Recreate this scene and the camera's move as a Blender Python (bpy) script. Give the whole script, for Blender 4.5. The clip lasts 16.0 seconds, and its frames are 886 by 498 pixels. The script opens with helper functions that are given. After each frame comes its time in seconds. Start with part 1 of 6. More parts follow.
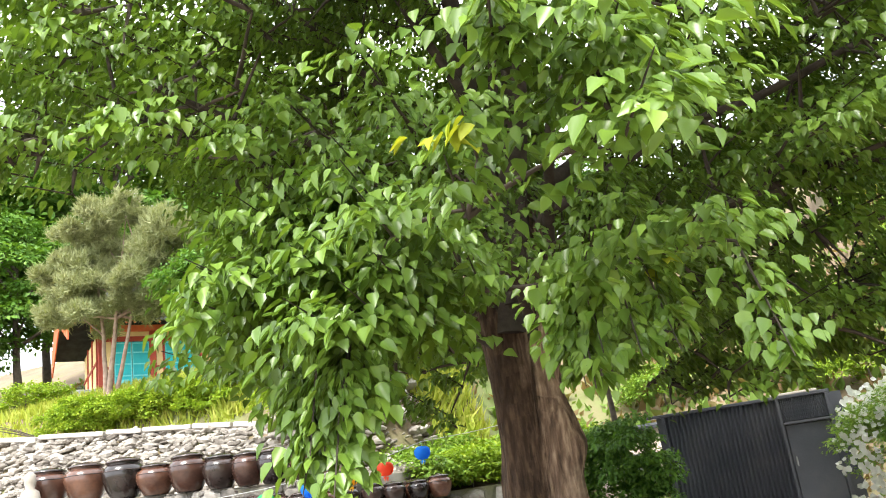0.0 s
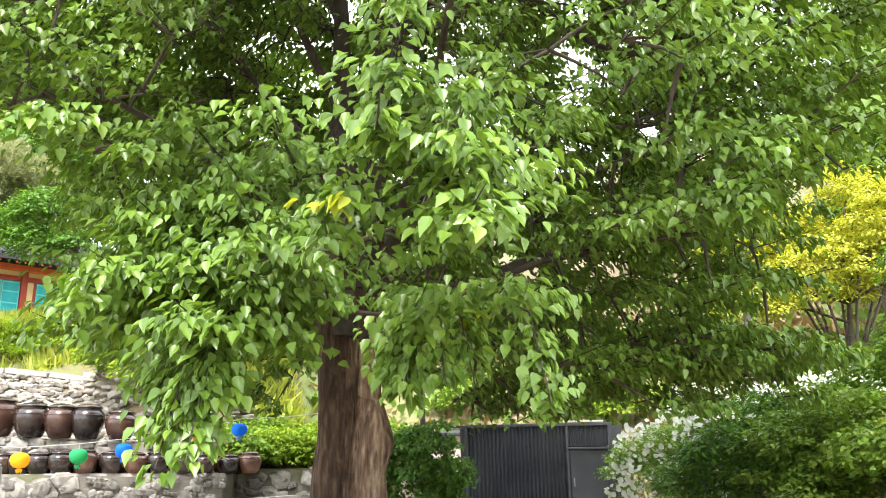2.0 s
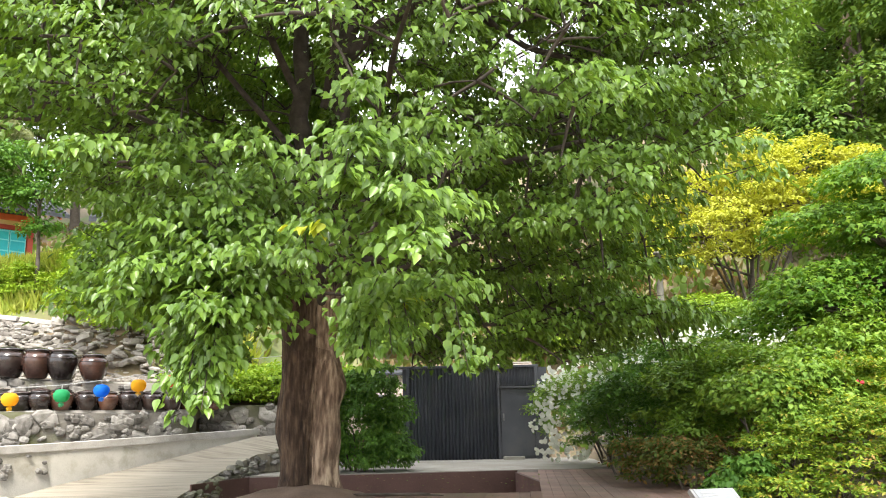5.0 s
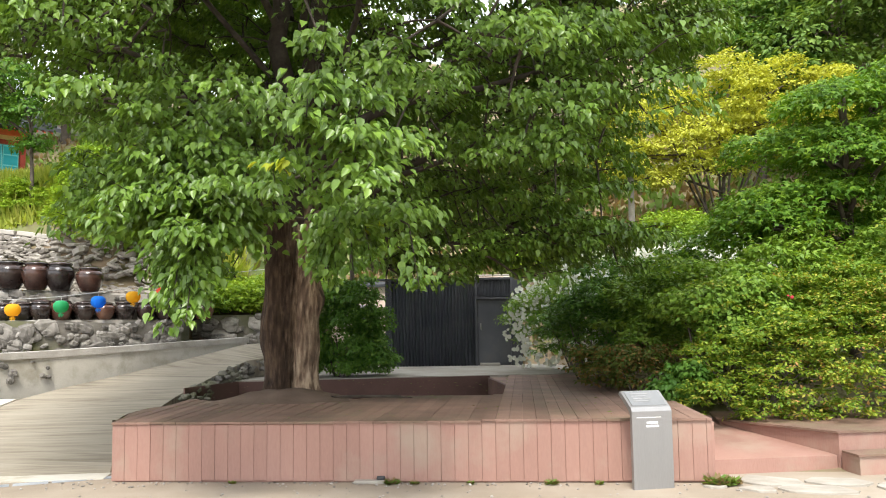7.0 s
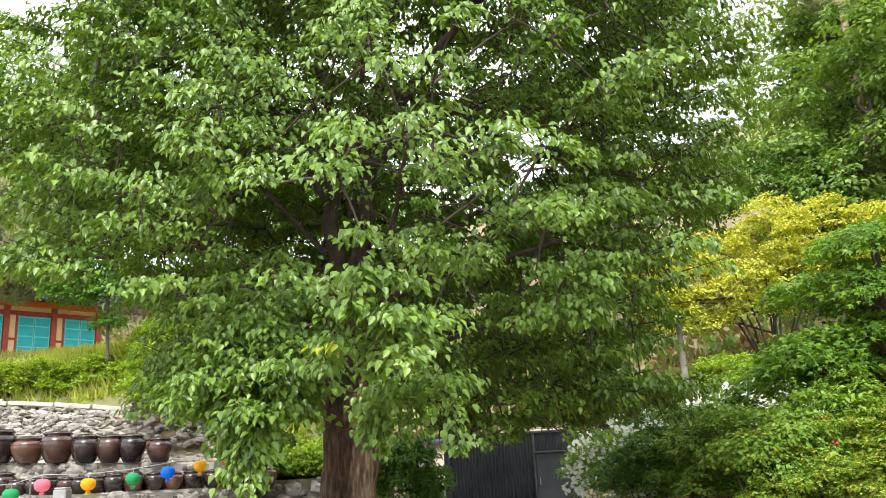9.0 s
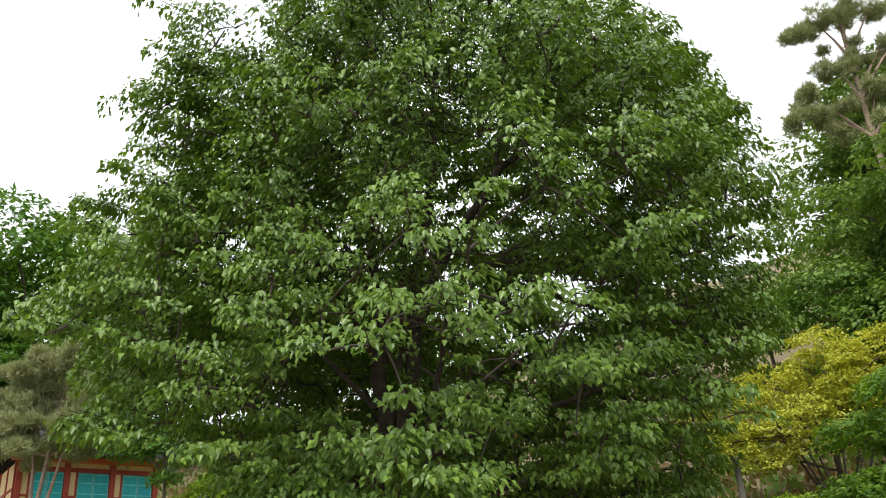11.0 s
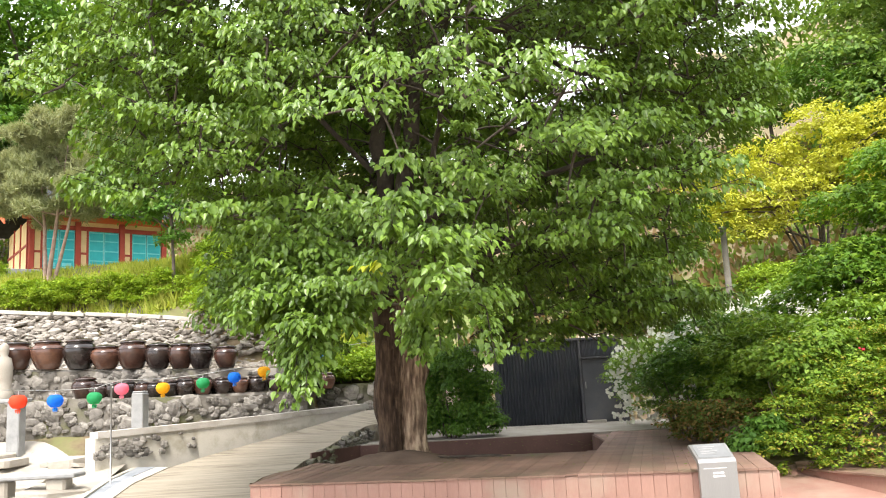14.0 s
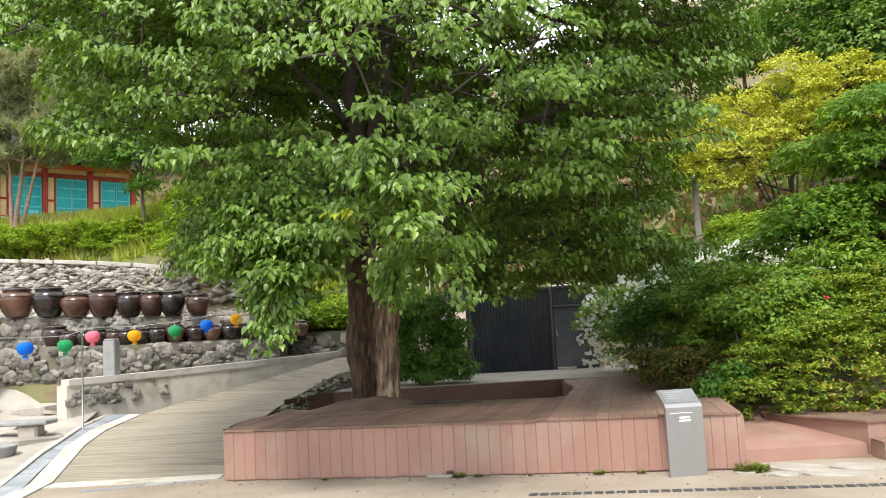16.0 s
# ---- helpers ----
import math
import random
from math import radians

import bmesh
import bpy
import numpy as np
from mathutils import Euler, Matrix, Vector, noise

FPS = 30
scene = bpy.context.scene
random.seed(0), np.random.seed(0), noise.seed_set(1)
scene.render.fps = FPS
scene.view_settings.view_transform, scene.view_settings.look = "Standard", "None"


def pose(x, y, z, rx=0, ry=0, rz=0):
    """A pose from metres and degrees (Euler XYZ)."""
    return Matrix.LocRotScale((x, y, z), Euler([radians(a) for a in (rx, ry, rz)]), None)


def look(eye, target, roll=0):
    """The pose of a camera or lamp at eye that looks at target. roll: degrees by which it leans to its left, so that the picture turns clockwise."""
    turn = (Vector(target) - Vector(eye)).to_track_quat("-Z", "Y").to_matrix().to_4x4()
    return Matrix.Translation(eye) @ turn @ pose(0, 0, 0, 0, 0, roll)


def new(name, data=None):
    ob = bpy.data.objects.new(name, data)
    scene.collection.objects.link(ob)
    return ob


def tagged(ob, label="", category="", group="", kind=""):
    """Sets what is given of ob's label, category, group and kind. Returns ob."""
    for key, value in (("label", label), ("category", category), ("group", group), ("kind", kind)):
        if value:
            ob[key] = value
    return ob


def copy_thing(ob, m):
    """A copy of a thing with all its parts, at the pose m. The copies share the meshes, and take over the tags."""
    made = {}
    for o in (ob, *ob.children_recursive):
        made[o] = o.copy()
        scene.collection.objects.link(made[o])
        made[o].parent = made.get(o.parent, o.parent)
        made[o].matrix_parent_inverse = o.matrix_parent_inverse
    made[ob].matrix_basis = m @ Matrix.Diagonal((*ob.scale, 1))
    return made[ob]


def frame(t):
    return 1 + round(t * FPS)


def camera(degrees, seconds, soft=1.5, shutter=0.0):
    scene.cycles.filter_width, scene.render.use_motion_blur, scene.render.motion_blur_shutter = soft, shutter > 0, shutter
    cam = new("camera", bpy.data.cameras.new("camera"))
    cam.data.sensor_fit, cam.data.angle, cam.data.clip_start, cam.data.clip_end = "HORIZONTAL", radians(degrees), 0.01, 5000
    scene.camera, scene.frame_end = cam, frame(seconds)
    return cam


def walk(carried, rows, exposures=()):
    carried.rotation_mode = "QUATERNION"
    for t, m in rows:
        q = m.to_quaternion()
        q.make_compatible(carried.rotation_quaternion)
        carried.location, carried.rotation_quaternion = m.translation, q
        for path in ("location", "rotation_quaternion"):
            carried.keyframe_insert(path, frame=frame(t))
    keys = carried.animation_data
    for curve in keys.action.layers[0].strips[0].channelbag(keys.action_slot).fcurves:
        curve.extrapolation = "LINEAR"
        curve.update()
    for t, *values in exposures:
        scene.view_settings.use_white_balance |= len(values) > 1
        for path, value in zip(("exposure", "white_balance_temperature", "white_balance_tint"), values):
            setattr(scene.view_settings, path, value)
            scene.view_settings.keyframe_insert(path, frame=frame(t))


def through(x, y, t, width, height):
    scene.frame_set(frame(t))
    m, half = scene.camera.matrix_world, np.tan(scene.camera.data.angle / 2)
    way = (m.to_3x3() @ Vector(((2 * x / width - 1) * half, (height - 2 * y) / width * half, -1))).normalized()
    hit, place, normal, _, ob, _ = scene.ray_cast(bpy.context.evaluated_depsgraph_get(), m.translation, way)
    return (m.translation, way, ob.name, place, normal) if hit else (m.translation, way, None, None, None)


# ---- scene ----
cam = camera(54.4, 16.0, soft=1.05)
METRES, EYE, TILT, LEAN, TURN = 5.7, 1.58, 0.0, -0.9, 19.6
ROWS = [
    (0.0, 0.0, 0.0, 0.0, 2.66, 17.45, 8.5),
    (0.5, 0.0004, -0.037, 0.0032, 1.09, 17.06, 9.11),
    (1.0, -0.0087, -0.0911, 0.002, -3.1, 16.61, 6.82),
    (1.5, -0.0105, -0.1421, -0.0049, -5.54, 16.08, 4.76),
    (2.0, -0.0222, -0.1989, -0.0036, -10.24, 15.64, 1.69),
    (2.5, -0.046, -0.2589, -0.0021, -13.51, 14.95, 1.96),
    (3.0, -0.0514, -0.3176, -0.0016, -13.65, 13.09, 2.34),
    (3.5, -0.0705, -0.3745, 0.0015, -13.87, 12.3, 2.57),
    (6.0, -0.0641, -0.6076, 0.0046, -14.36, 8.28, 1.03),
    (6.5, -0.053, -0.6479, 0.004, -14.58, 5.4, 0.85),
    (7.0, -0.0626, -0.6902, 0.0079, -14.37, 5.25, 1.71),
    (7.5, -0.066, -0.7214, 0.0151, -13.76, 8.65, 2.11),
    (8.0, -0.0488, -0.7618, 0.0164, -12.52, 10.08, 2.98),
    (8.5, -0.0407, -0.7943, 0.021, -10.72, 11.82, 3.46),
    (9.0, -0.0495, -0.8346, 0.0262, -9.85, 15.25, 3.9),
    (9.5, -0.0465, -0.8623, 0.0362, -8.55, 21.42, 3.88),
    (12.0, -0.0357, -0.9546, 0.0325, -4.97, 24.92, 4.49),
    (12.5, -0.0346, -0.9545, 0.0294, -5.29, 19.11, 4.19),
    (13.0, -0.0335, -0.9533, 0.027, -5.5, 14.71, 3.93),
    (13.5, -0.0327, -0.9523, 0.0245, -5.74, 11.9, 3.87),
    (14.0, -0.032, -0.9518, 0.023, -6.09, 9.42, 3.9),
    (14.5, -0.0313, -0.9511, 0.0214, -6.5, 7.53, 3.95),
    (15.0, -0.0315, -0.9505, 0.0212, -6.86, 6.7, 3.92),
    (15.5, -0.0313, -0.9514, 0.0211, -7.33, 6.34, 3.83),
    (16.0, -0.0303, -0.9512, 0.0208, -7.88, 5.91, 3.93),
]
walk(cam, [(t, pose(0, 0, EYE, TILT, LEAN, TURN) @ pose(METRES * x, METRES * y, METRES * z, 90 + pitch, roll, yaw)) for t, x, y, z, yaw, pitch, roll in ROWS],
     [(0.0, 1.82, 6500, 10), (1.5, 2.0, 6500, 10), (2.5, 2.05, 6500, 10), (3.5, 1.92, 6500, 10), (6.0, 1.38, 6500, 10), (6.5, 1.2, 6500, 10), (7.0, 1.2, 6500, 10), (8.0, 1.62, 6500, 10), (8.5, 1.6, 6500, 10),
      (9.0, 1.38, 6500, 10), (9.7, 1.08, 6500, 10), (11.8, 0.18, 6500, 10), (12.1, 0.62, 6500, 10), (12.5, 1.4, 7000, 15), (13.0, 1.62, 7000, 15), (14.0, 1.48, 6700, 12), (14.5, 1.17, 6500, 10), (16.0, 0.99, 6500, 10)])
# ---------- world and light ----------
world = bpy.data.worlds.new("overcast_sky")
scene.world = world
world.use_nodes = True
wn, wl = world.node_tree.nodes, world.node_tree.links
wn.clear()
w_out = wn.new("ShaderNodeOutputWorld")
w_bg = wn.new("ShaderNodeBackground")
w_sky = wn.new("ShaderNodeTexSky")
w_sky.sky_type = "NISHITA"
w_sky.sun_disc = False
w_sky.sun_elevation = radians(56)
w_sky.sun_rotation = radians(182)
w_noise = wn.new("ShaderNodeTexNoise")
w_noise.inputs["Scale"].default_value = 2.2
w_noise.inputs["Detail"].default_value = 5
w_ramp = wn.new("ShaderNodeValToRGB")
w_ramp.color_ramp.elements[0].position = 0.3
w_ramp.color_ramp.elements[0].color = (8.6, 9.0, 9.6, 1)
w_ramp.color_ramp.elements[1].position = 0.7
w_ramp.color_ramp.elements[1].color = (11.5, 11.6, 11.8, 1)
w_mix = wn.new("ShaderNodeMix")
w_mix.data_type = "RGBA"
w_mix.inputs[0].default_value = 0.86
wl.new(w_noise.outputs["Fac"], w_ramp.inputs["Fac"])
wl.new(w_sky.outputs["Color"], w_mix.inputs[6])
wl.new(w_ramp.outputs["Color"], w_mix.inputs[7])
wl.new(w_mix.outputs[2], w_bg.inputs["Color"])
w_bg.inputs["Strength"].default_value = 0.12
wl.new(w_bg.outputs["Background"], w_out.inputs["Surface"])

sun_data = bpy.data.lights.new("sun", "SUN")
sun_data.energy = 2.3
sun_data.angle = radians(16)
sun_data.color = (1.0, 0.96, 0.88)
sun = new("sun", sun_data)
sun.matrix_world = look((-1, -20, 40), (0, 6, 0))


# ---------- materials ----------
def mat(name, stops, scale=4.0, detail=6.0, rough=0.8, bump=0.3, bump_scale=30.0, coords="Object", fine=0.25, metal=0.0, spec=0.4,
        island=0.0, obj_rand=0.0, stretch=None, dirt=None, dirt_scale=1.2, bump_dist=0.02):
    """Node material: colour ramp over noise at two scales, with bump; stops are (position, rgb)."""
    m = bpy.data.materials.new(name)
    m.use_nodes = True
    n, l = m.node_tree.nodes, m.node_tree.links
    b = n["Principled BSDF"]
    b.inputs["Roughness"].default_value = rough
    b.inputs["Metallic"].default_value = metal
    b.inputs["Specular IOR Level"].default_value = spec
    tc = n.new("ShaderNodeTexCoord")
    src = tc.outputs[coords]
    if stretch:
        mp = n.new("ShaderNodeMapping")
        mp.inputs["Scale"].default_value = stretch
        l.new(src, mp.inputs["Vector"])
        src = mp.outputs["Vector"]
    t1 = n.new("ShaderNodeTexNoise")
    t1.inputs["Scale"].default_value = scale
    t1.inputs["Detail"].default_value = detail
    l.new(src, t1.inputs["Vector"])
    t2 = n.new("ShaderNodeTexNoise")
    t2.inputs["Scale"].default_value = bump_scale
    t2.inputs["Detail"].default_value = 4
    l.new(src, t2.inputs["Vector"])
    mixf = n.new("ShaderNodeMix")
    mixf.inputs[0].default_value = fine
    l.new(t1.outputs["Fac"], mixf.inputs[2])
    l.new(t2.outputs["Fac"], mixf.inputs[3])
    fac = mixf.outputs[0]
    if island or obj_rand:
        if island:
            g = n.new("ShaderNodeNewGeometry")
            rnd, amount = g.outputs["Random Per Island"], island
        else:
            g = n.new("ShaderNodeObjectInfo")
            rnd, amount = g.outputs["Random"], obj_rand
        a = n.new("ShaderNodeMath")
        a.operation = "MULTIPLY_ADD"
        l.new(rnd, a.inputs[0])
        a.inputs[1].default_value = amount
        a.inputs[2].default_value = -amount / 2
        s = n.new("ShaderNodeMath")
        s.operation = "ADD"
        l.new(fac, s.inputs[0])
        l.new(a.outputs[0], s.inputs[1])
        fac = s.outputs[0]
    r = n.new("ShaderNodeValToRGB")
    e = r.color_ramp.elements
    while len(e) < len(stops):
        e.new(0.5)
    for i, (p, c) in enumerate(stops):
        e[i].position = p
        e[i].color = (*c, 1)
    l.new(fac, r.inputs["Fac"])
    col = r.outputs["Color"]
    if dirt:
        t3 = n.new("ShaderNodeTexNoise")
        t3.inputs["Scale"].default_value = dirt_scale
        t3.inputs["Detail"].default_value = 8
        t3.inputs["Roughness"].default_value = 0.65
        l.new(tc.outputs["Object"], t3.inputs["Vector"])
        dr = n.new("ShaderNodeValToRGB")
        dr.color_ramp.elements[0].position = 0.5
        dr.color_ramp.elements[1].position = 0.68
        l.new(t3.outputs["Fac"], dr.inputs["Fac"])
        dm = n.new("ShaderNodeMix")
        dm.data_type = "RGBA"
        dm.inputs[7].default_value = (*dirt, 1)
        l.new(dr.outputs["Color"], dm.inputs[0])
        l.new(col, dm.inputs[6])
        col = dm.outputs[2]
    l.new(col, b.inputs["Base Color"])
    if bump:
        bp = n.new("ShaderNodeBump")
        bp.inputs["Strength"].default_value = bump
        bp.inputs["Distance"].default_value = bump_dist
        l.new(t2.outputs["Fac"], bp.inputs["Height"])
        l.new(bp.outputs["Normal"], b.inputs["Normal"])
    return m


def leaf_mat(name, stops, rough=0.5, through=0.35, tint=(1.25, 1.2, 0.5), spec=0.2):
    """Thin leaves: a glossy upper skin and light that shines through; each leaf has its own shade."""
    m = bpy.data.materials.new(name)
    m.use_nodes = True
    n, l = m.node_tree.nodes, m.node_tree.links
    b = n["Principled BSDF"]
    out = n["Material Output"]
    g = n.new("ShaderNodeNewGeometry")
    oi = n.new("ShaderNodeObjectInfo")
    tc = n.new("ShaderNodeTexCoord")
    big = n.new("ShaderNodeTexNoise")
    big.inputs["Scale"].default_value = 0.55
    big.inputs["Detail"].default_value = 3
    l.new(tc.outputs["Object"], big.inputs["Vector"])
    add = n.new("ShaderNodeMath")
    add.operation = "ADD"
    l.new(g.outputs["Random Per Island"], add.inputs[0])
    l.new(oi.outputs["Random"], add.inputs[1])
    fr = n.new("ShaderNodeMath")
    fr.operation = "FRACT"
    l.new(add.outputs[0], fr.inputs[0])
    mx = n.new("ShaderNodeMix")
    mx.inputs[0].default_value = 0.45
    l.new(fr.outputs[0], mx.inputs[2])
    l.new(big.outputs["Fac"], mx.inputs[3])
    r = n.new("ShaderNodeValToRGB")
    e = r.color_ramp.elements
    while len(e) < len(stops):
        e.new(0.5)
    for i, (p, c) in enumerate(stops):
        e[i].position = p
        e[i].color = (*c, 1)
    l.new(mx.outputs[0], r.inputs["Fac"])
    l.new(r.outputs["Color"], b.inputs["Base Color"])
    b.inputs["Roughness"].default_value = rough
    b.inputs["Specular IOR Level"].default_value = spec
    tr = n.new("ShaderNodeBsdfTranslucent")
    tm = n.new("ShaderNodeMix")
    tm.data_type = "RGBA"
    tm.blend_type = "MULTIPLY"
    tm.inputs[0].default_value = 1.0
    tm.inputs[7].default_value = (*tint, 1)
    l.new(r.outputs["Color"], tm.inputs[6])
    l.new(tm.outputs[2], tr.inputs["Color"])
    ms = n.new("ShaderNodeMixShader")
    ms.inputs[0].default_value = through
    l.new(b.outputs["BSDF"], ms.inputs[1])
    l.new(tr.outputs["BSDF"], ms.inputs[2])
    l.new(ms.outputs["Shader"], out.inputs["Surface"])
    return m


M_LEAF = leaf_mat("tree_leaf", [(0.0, (0.06, 0.12, 0.018)), (0.45, (0.112, 0.2, 0.028)), (0.8, (0.175, 0.285, 0.042)), (0.97, (0.3, 0.38, 0.055))], rough=0.36, spec=0.45, through=0.27)
M_LEAF_Y = leaf_mat("young_leaf", [(0.0, (0.25, 0.34, 0.03)), (1.0, (0.42, 0.42, 0.04))])
M_BARK = mat("bark", [(0.32, (0.03, 0.02, 0.014)), (0.48, (0.11, 0.078, 0.055)), (0.66, (0.27, 0.215, 0.16))], scale=3.2, rough=0.95, bump=1.0, bump_scale=13.0,
             stretch=(1.6, 1.6, 0.3), bump_dist=0.09, fine=0.6, dirt=(0.04, 0.03, 0.021), dirt_scale=0.95)
# bark colour is multiplied darker on the left stem and lighter on the right one
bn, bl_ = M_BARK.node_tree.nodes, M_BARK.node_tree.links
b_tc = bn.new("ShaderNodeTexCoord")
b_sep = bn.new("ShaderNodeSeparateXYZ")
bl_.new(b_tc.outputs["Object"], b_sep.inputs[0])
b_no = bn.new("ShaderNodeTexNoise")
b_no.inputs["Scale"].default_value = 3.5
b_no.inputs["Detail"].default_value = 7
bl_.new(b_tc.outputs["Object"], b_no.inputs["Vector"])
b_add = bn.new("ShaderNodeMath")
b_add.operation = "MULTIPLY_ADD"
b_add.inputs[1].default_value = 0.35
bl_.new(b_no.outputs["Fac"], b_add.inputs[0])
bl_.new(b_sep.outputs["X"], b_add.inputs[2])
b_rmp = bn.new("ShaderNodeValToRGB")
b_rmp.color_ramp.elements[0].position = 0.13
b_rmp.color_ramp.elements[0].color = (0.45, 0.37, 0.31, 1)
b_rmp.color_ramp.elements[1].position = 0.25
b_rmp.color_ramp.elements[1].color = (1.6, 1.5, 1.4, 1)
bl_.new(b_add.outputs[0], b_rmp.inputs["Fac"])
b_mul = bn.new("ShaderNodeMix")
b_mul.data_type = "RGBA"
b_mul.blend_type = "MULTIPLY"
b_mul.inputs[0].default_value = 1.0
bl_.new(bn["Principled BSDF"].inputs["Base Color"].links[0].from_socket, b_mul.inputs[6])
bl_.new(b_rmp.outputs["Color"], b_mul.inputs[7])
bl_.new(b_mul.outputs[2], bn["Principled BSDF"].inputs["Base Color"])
M_LIMB = mat("limb_bark", [(0.3, (0.022, 0.017, 0.012)), (0.7, (0.08, 0.063, 0.048))], scale=5.0, rough=0.95, bump=0.6, bump_scale=22.0)
M_DECK = mat("composite_board", [(0.3, (0.24, 0.135, 0.105)), (0.55, (0.32, 0.18, 0.142)), (0.8, (0.385, 0.23, 0.183))], scale=1.2, rough=0.6, bump=0.12, bump_scale=60,
             obj_rand=0.13, stretch=(1, 1, 0.25), dirt=(0.33, 0.24, 0.185), dirt_scale=0.9)
M_DECKTOP = mat("deck_board", [(0.25, (0.13, 0.078, 0.056)), (0.55, (0.225, 0.135, 0.1)), (0.8, (0.31, 0.195, 0.15))], scale=1.6, rough=0.7, bump=0.3, bump_scale=50,
                obj_rand=0.25, dirt=(0.17, 0.125, 0.08), dirt_scale=1.1)
# deck-board colour darkened to hold the shade inside the tree pit
M_PIT = mat("shaded_pit_board", [(0.3, (0.075, 0.04, 0.032)), (0.7, (0.14, 0.075, 0.06))], scale=1.5, rough=0.8, bump=0.3, bump_scale=40)
M_SOIL = mat("soil", [(0.3, (0.09, 0.058, 0.04)), (0.7, (0.2, 0.135, 0.095))], scale=2.5, rough=1.0, bump=0.8, bump_scale=40)
M_PLAZA = mat("sandy_paving", [(0.3, (0.2, 0.16, 0.115)), (0.5, (0.285, 0.235, 0.18)), (0.75, (0.38, 0.33, 0.27))], scale=0.8, rough=0.95, bump=0.35, bump_scale=60, dirt=(0.29, 0.235, 0.175), dirt_scale=0.9)
M_CONC = mat("concrete", [(0.3, (0.36, 0.33, 0.29)), (0.6, (0.5, 0.47, 0.43)), (0.85, (0.6, 0.57, 0.53))], scale=1.0, rough=0.9, bump=0.3, bump_scale=40, dirt=(0.27, 0.25, 0.21), dirt_scale=0.8)
M_CONCW = mat("pale_concrete", [(0.3, (0.27, 0.24, 0.2)), (0.7, (0.4, 0.37, 0.32))], scale=1.4, rough=0.9, bump=0.3, bump_scale=50, dirt=(0.4, 0.37, 0.32), dirt_scale=1.0)
M_PLASTER = mat("pale_plaster", [(0.3, (0.42, 0.39, 0.33)), (0.7, (0.58, 0.545, 0.48))], scale=1.2, rough=0.9, bump=0.3, bump_scale=40, dirt=(0.3, 0.27, 0.2), dirt_scale=1.3)
M_RAMP = mat("brushed_concrete", [(0.34, (0.15, 0.125, 0.09)), (0.5, (0.26, 0.225, 0.17)), (0.66, (0.34, 0.3, 0.235))], scale=1.6, rough=0.9, bump=0.5, bump_scale=4.5, stretch=(0.22, 5.0, 1.0), fine=0.55,
             dirt=(0.3, 0.265, 0.205), dirt_scale=0.5)
M_STONE = mat("field_stone", [(0.2, (0.09, 0.082, 0.072)), (0.45, (0.19, 0.175, 0.155)), (0.7, (0.3, 0.28, 0.25)), (0.9, (0.42, 0.4, 0.36))], scale=2.5, rough=0.92, bump=0.6, bump_scale=25, obj_rand=0.55, island=0.0)
M_STONE_I = mat("rubble_stone", [(0.2, (0.12, 0.105, 0.09)), (0.45, (0.25, 0.225, 0.195)), (0.7, (0.37, 0.34, 0.3)), (0.9, (0.46, 0.43, 0.39))], scale=2.5, rough=0.92, bump=0.6, bump_scale=25, island=0.5)
M_MORTAR = mat("dark_mortar", [(0.3, (0.11, 0.1, 0.085)), (0.7, (0.24, 0.22, 0.19))], scale=3, rough=1.0, bump=0.7, bump_scale=30, dirt=(0.11, 0.12, 0.035), dirt_scale=0.6)
M_SLATE = mat("slate", [(0.3, (0.2, 0.22, 0.24)), (0.7, (0.33, 0.35, 0.37))], scale=3, rough=0.7, bump=0.25, bump_scale=30, obj_rand=0.3)
M_JAR = mat("glazed_earthenware", [(0.3, (0.035, 0.018, 0.014)), (0.55, (0.08, 0.037, 0.025)), (0.8, (0.15, 0.07, 0.042))], scale=2.2, rough=0.22, bump=0.05, bump_scale=18, obj_rand=0.55, spec=0.6)
M_JARD = mat("dark_glaze", [(0.3, (0.015, 0.011, 0.01)), (0.7, (0.05, 0.03, 0.024))], scale=2.2, rough=0.22, bump=0.05, bump_scale=18, obj_rand=0.4, spec=0.6)
M_STEEL = mat("brushed_steel", [(0.3, (0.27, 0.265, 0.26)), (0.7, (0.36, 0.355, 0.345))], scale=3, rough=0.42, bump=0.04, bump_scale=120, metal=0.75, stretch=(1, 1, 0.1))
M_GATE = mat("black_sheet", [(0.3, (0.034, 0.037, 0.044)), (0.7, (0.075, 0.078, 0.088))], scale=1.2, rough=0.3, bump=0.05, bump_scale=40, dirt=(0.08, 0.078, 0.075), dirt_scale=0.6)
M_TURQ = mat("turquoise_paint", [(0.3, (0.01, 0.33, 0.38)), (0.7, (0.02, 0.46, 0.5))], scale=2, rough=0.6, bump=0.05, obj_rand=0.2)
M_TURQL = mat("pale_turquoise_trim", [(0.3, (0.1, 0.52, 0.55)), (0.7, (0.2, 0.62, 0.65))], scale=4, rough=0.6, bump=0.05)
M_RED = mat("oxblood_paint", [(0.3, (0.26, 0.035, 0.02)), (0.7, (0.4, 0.065, 0.035))], scale=3, rough=0.65, bump=0.1)
M_ORANGE = mat("orange_board", [(0.3, (0.55, 0.11, 0.045)), (0.7, (0.68, 0.17, 0.075))], scale=3, rough=0.65, bump=0.1)
M_CREAM = mat("cream_plaster", [(0.3, (0.68, 0.5, 0.24)), (0.7, (0.8, 0.63, 0.36))], scale=2, rough=0.9, bump=0.1)
M_PINKW = mat("beige_plaster", [(0.3, (0.6, 0.47, 0.38)), (0.7, (0.75, 0.63, 0.53))], scale=1.3, rough=0.9, bump=0.15)
M_TILE = mat("roof_tile", [(0.3, (0.028, 0.03, 0.034)), (0.7, (0.07, 0.073, 0.08))], scale=3, rough=0.9, spec=0.2, bump=0.2)
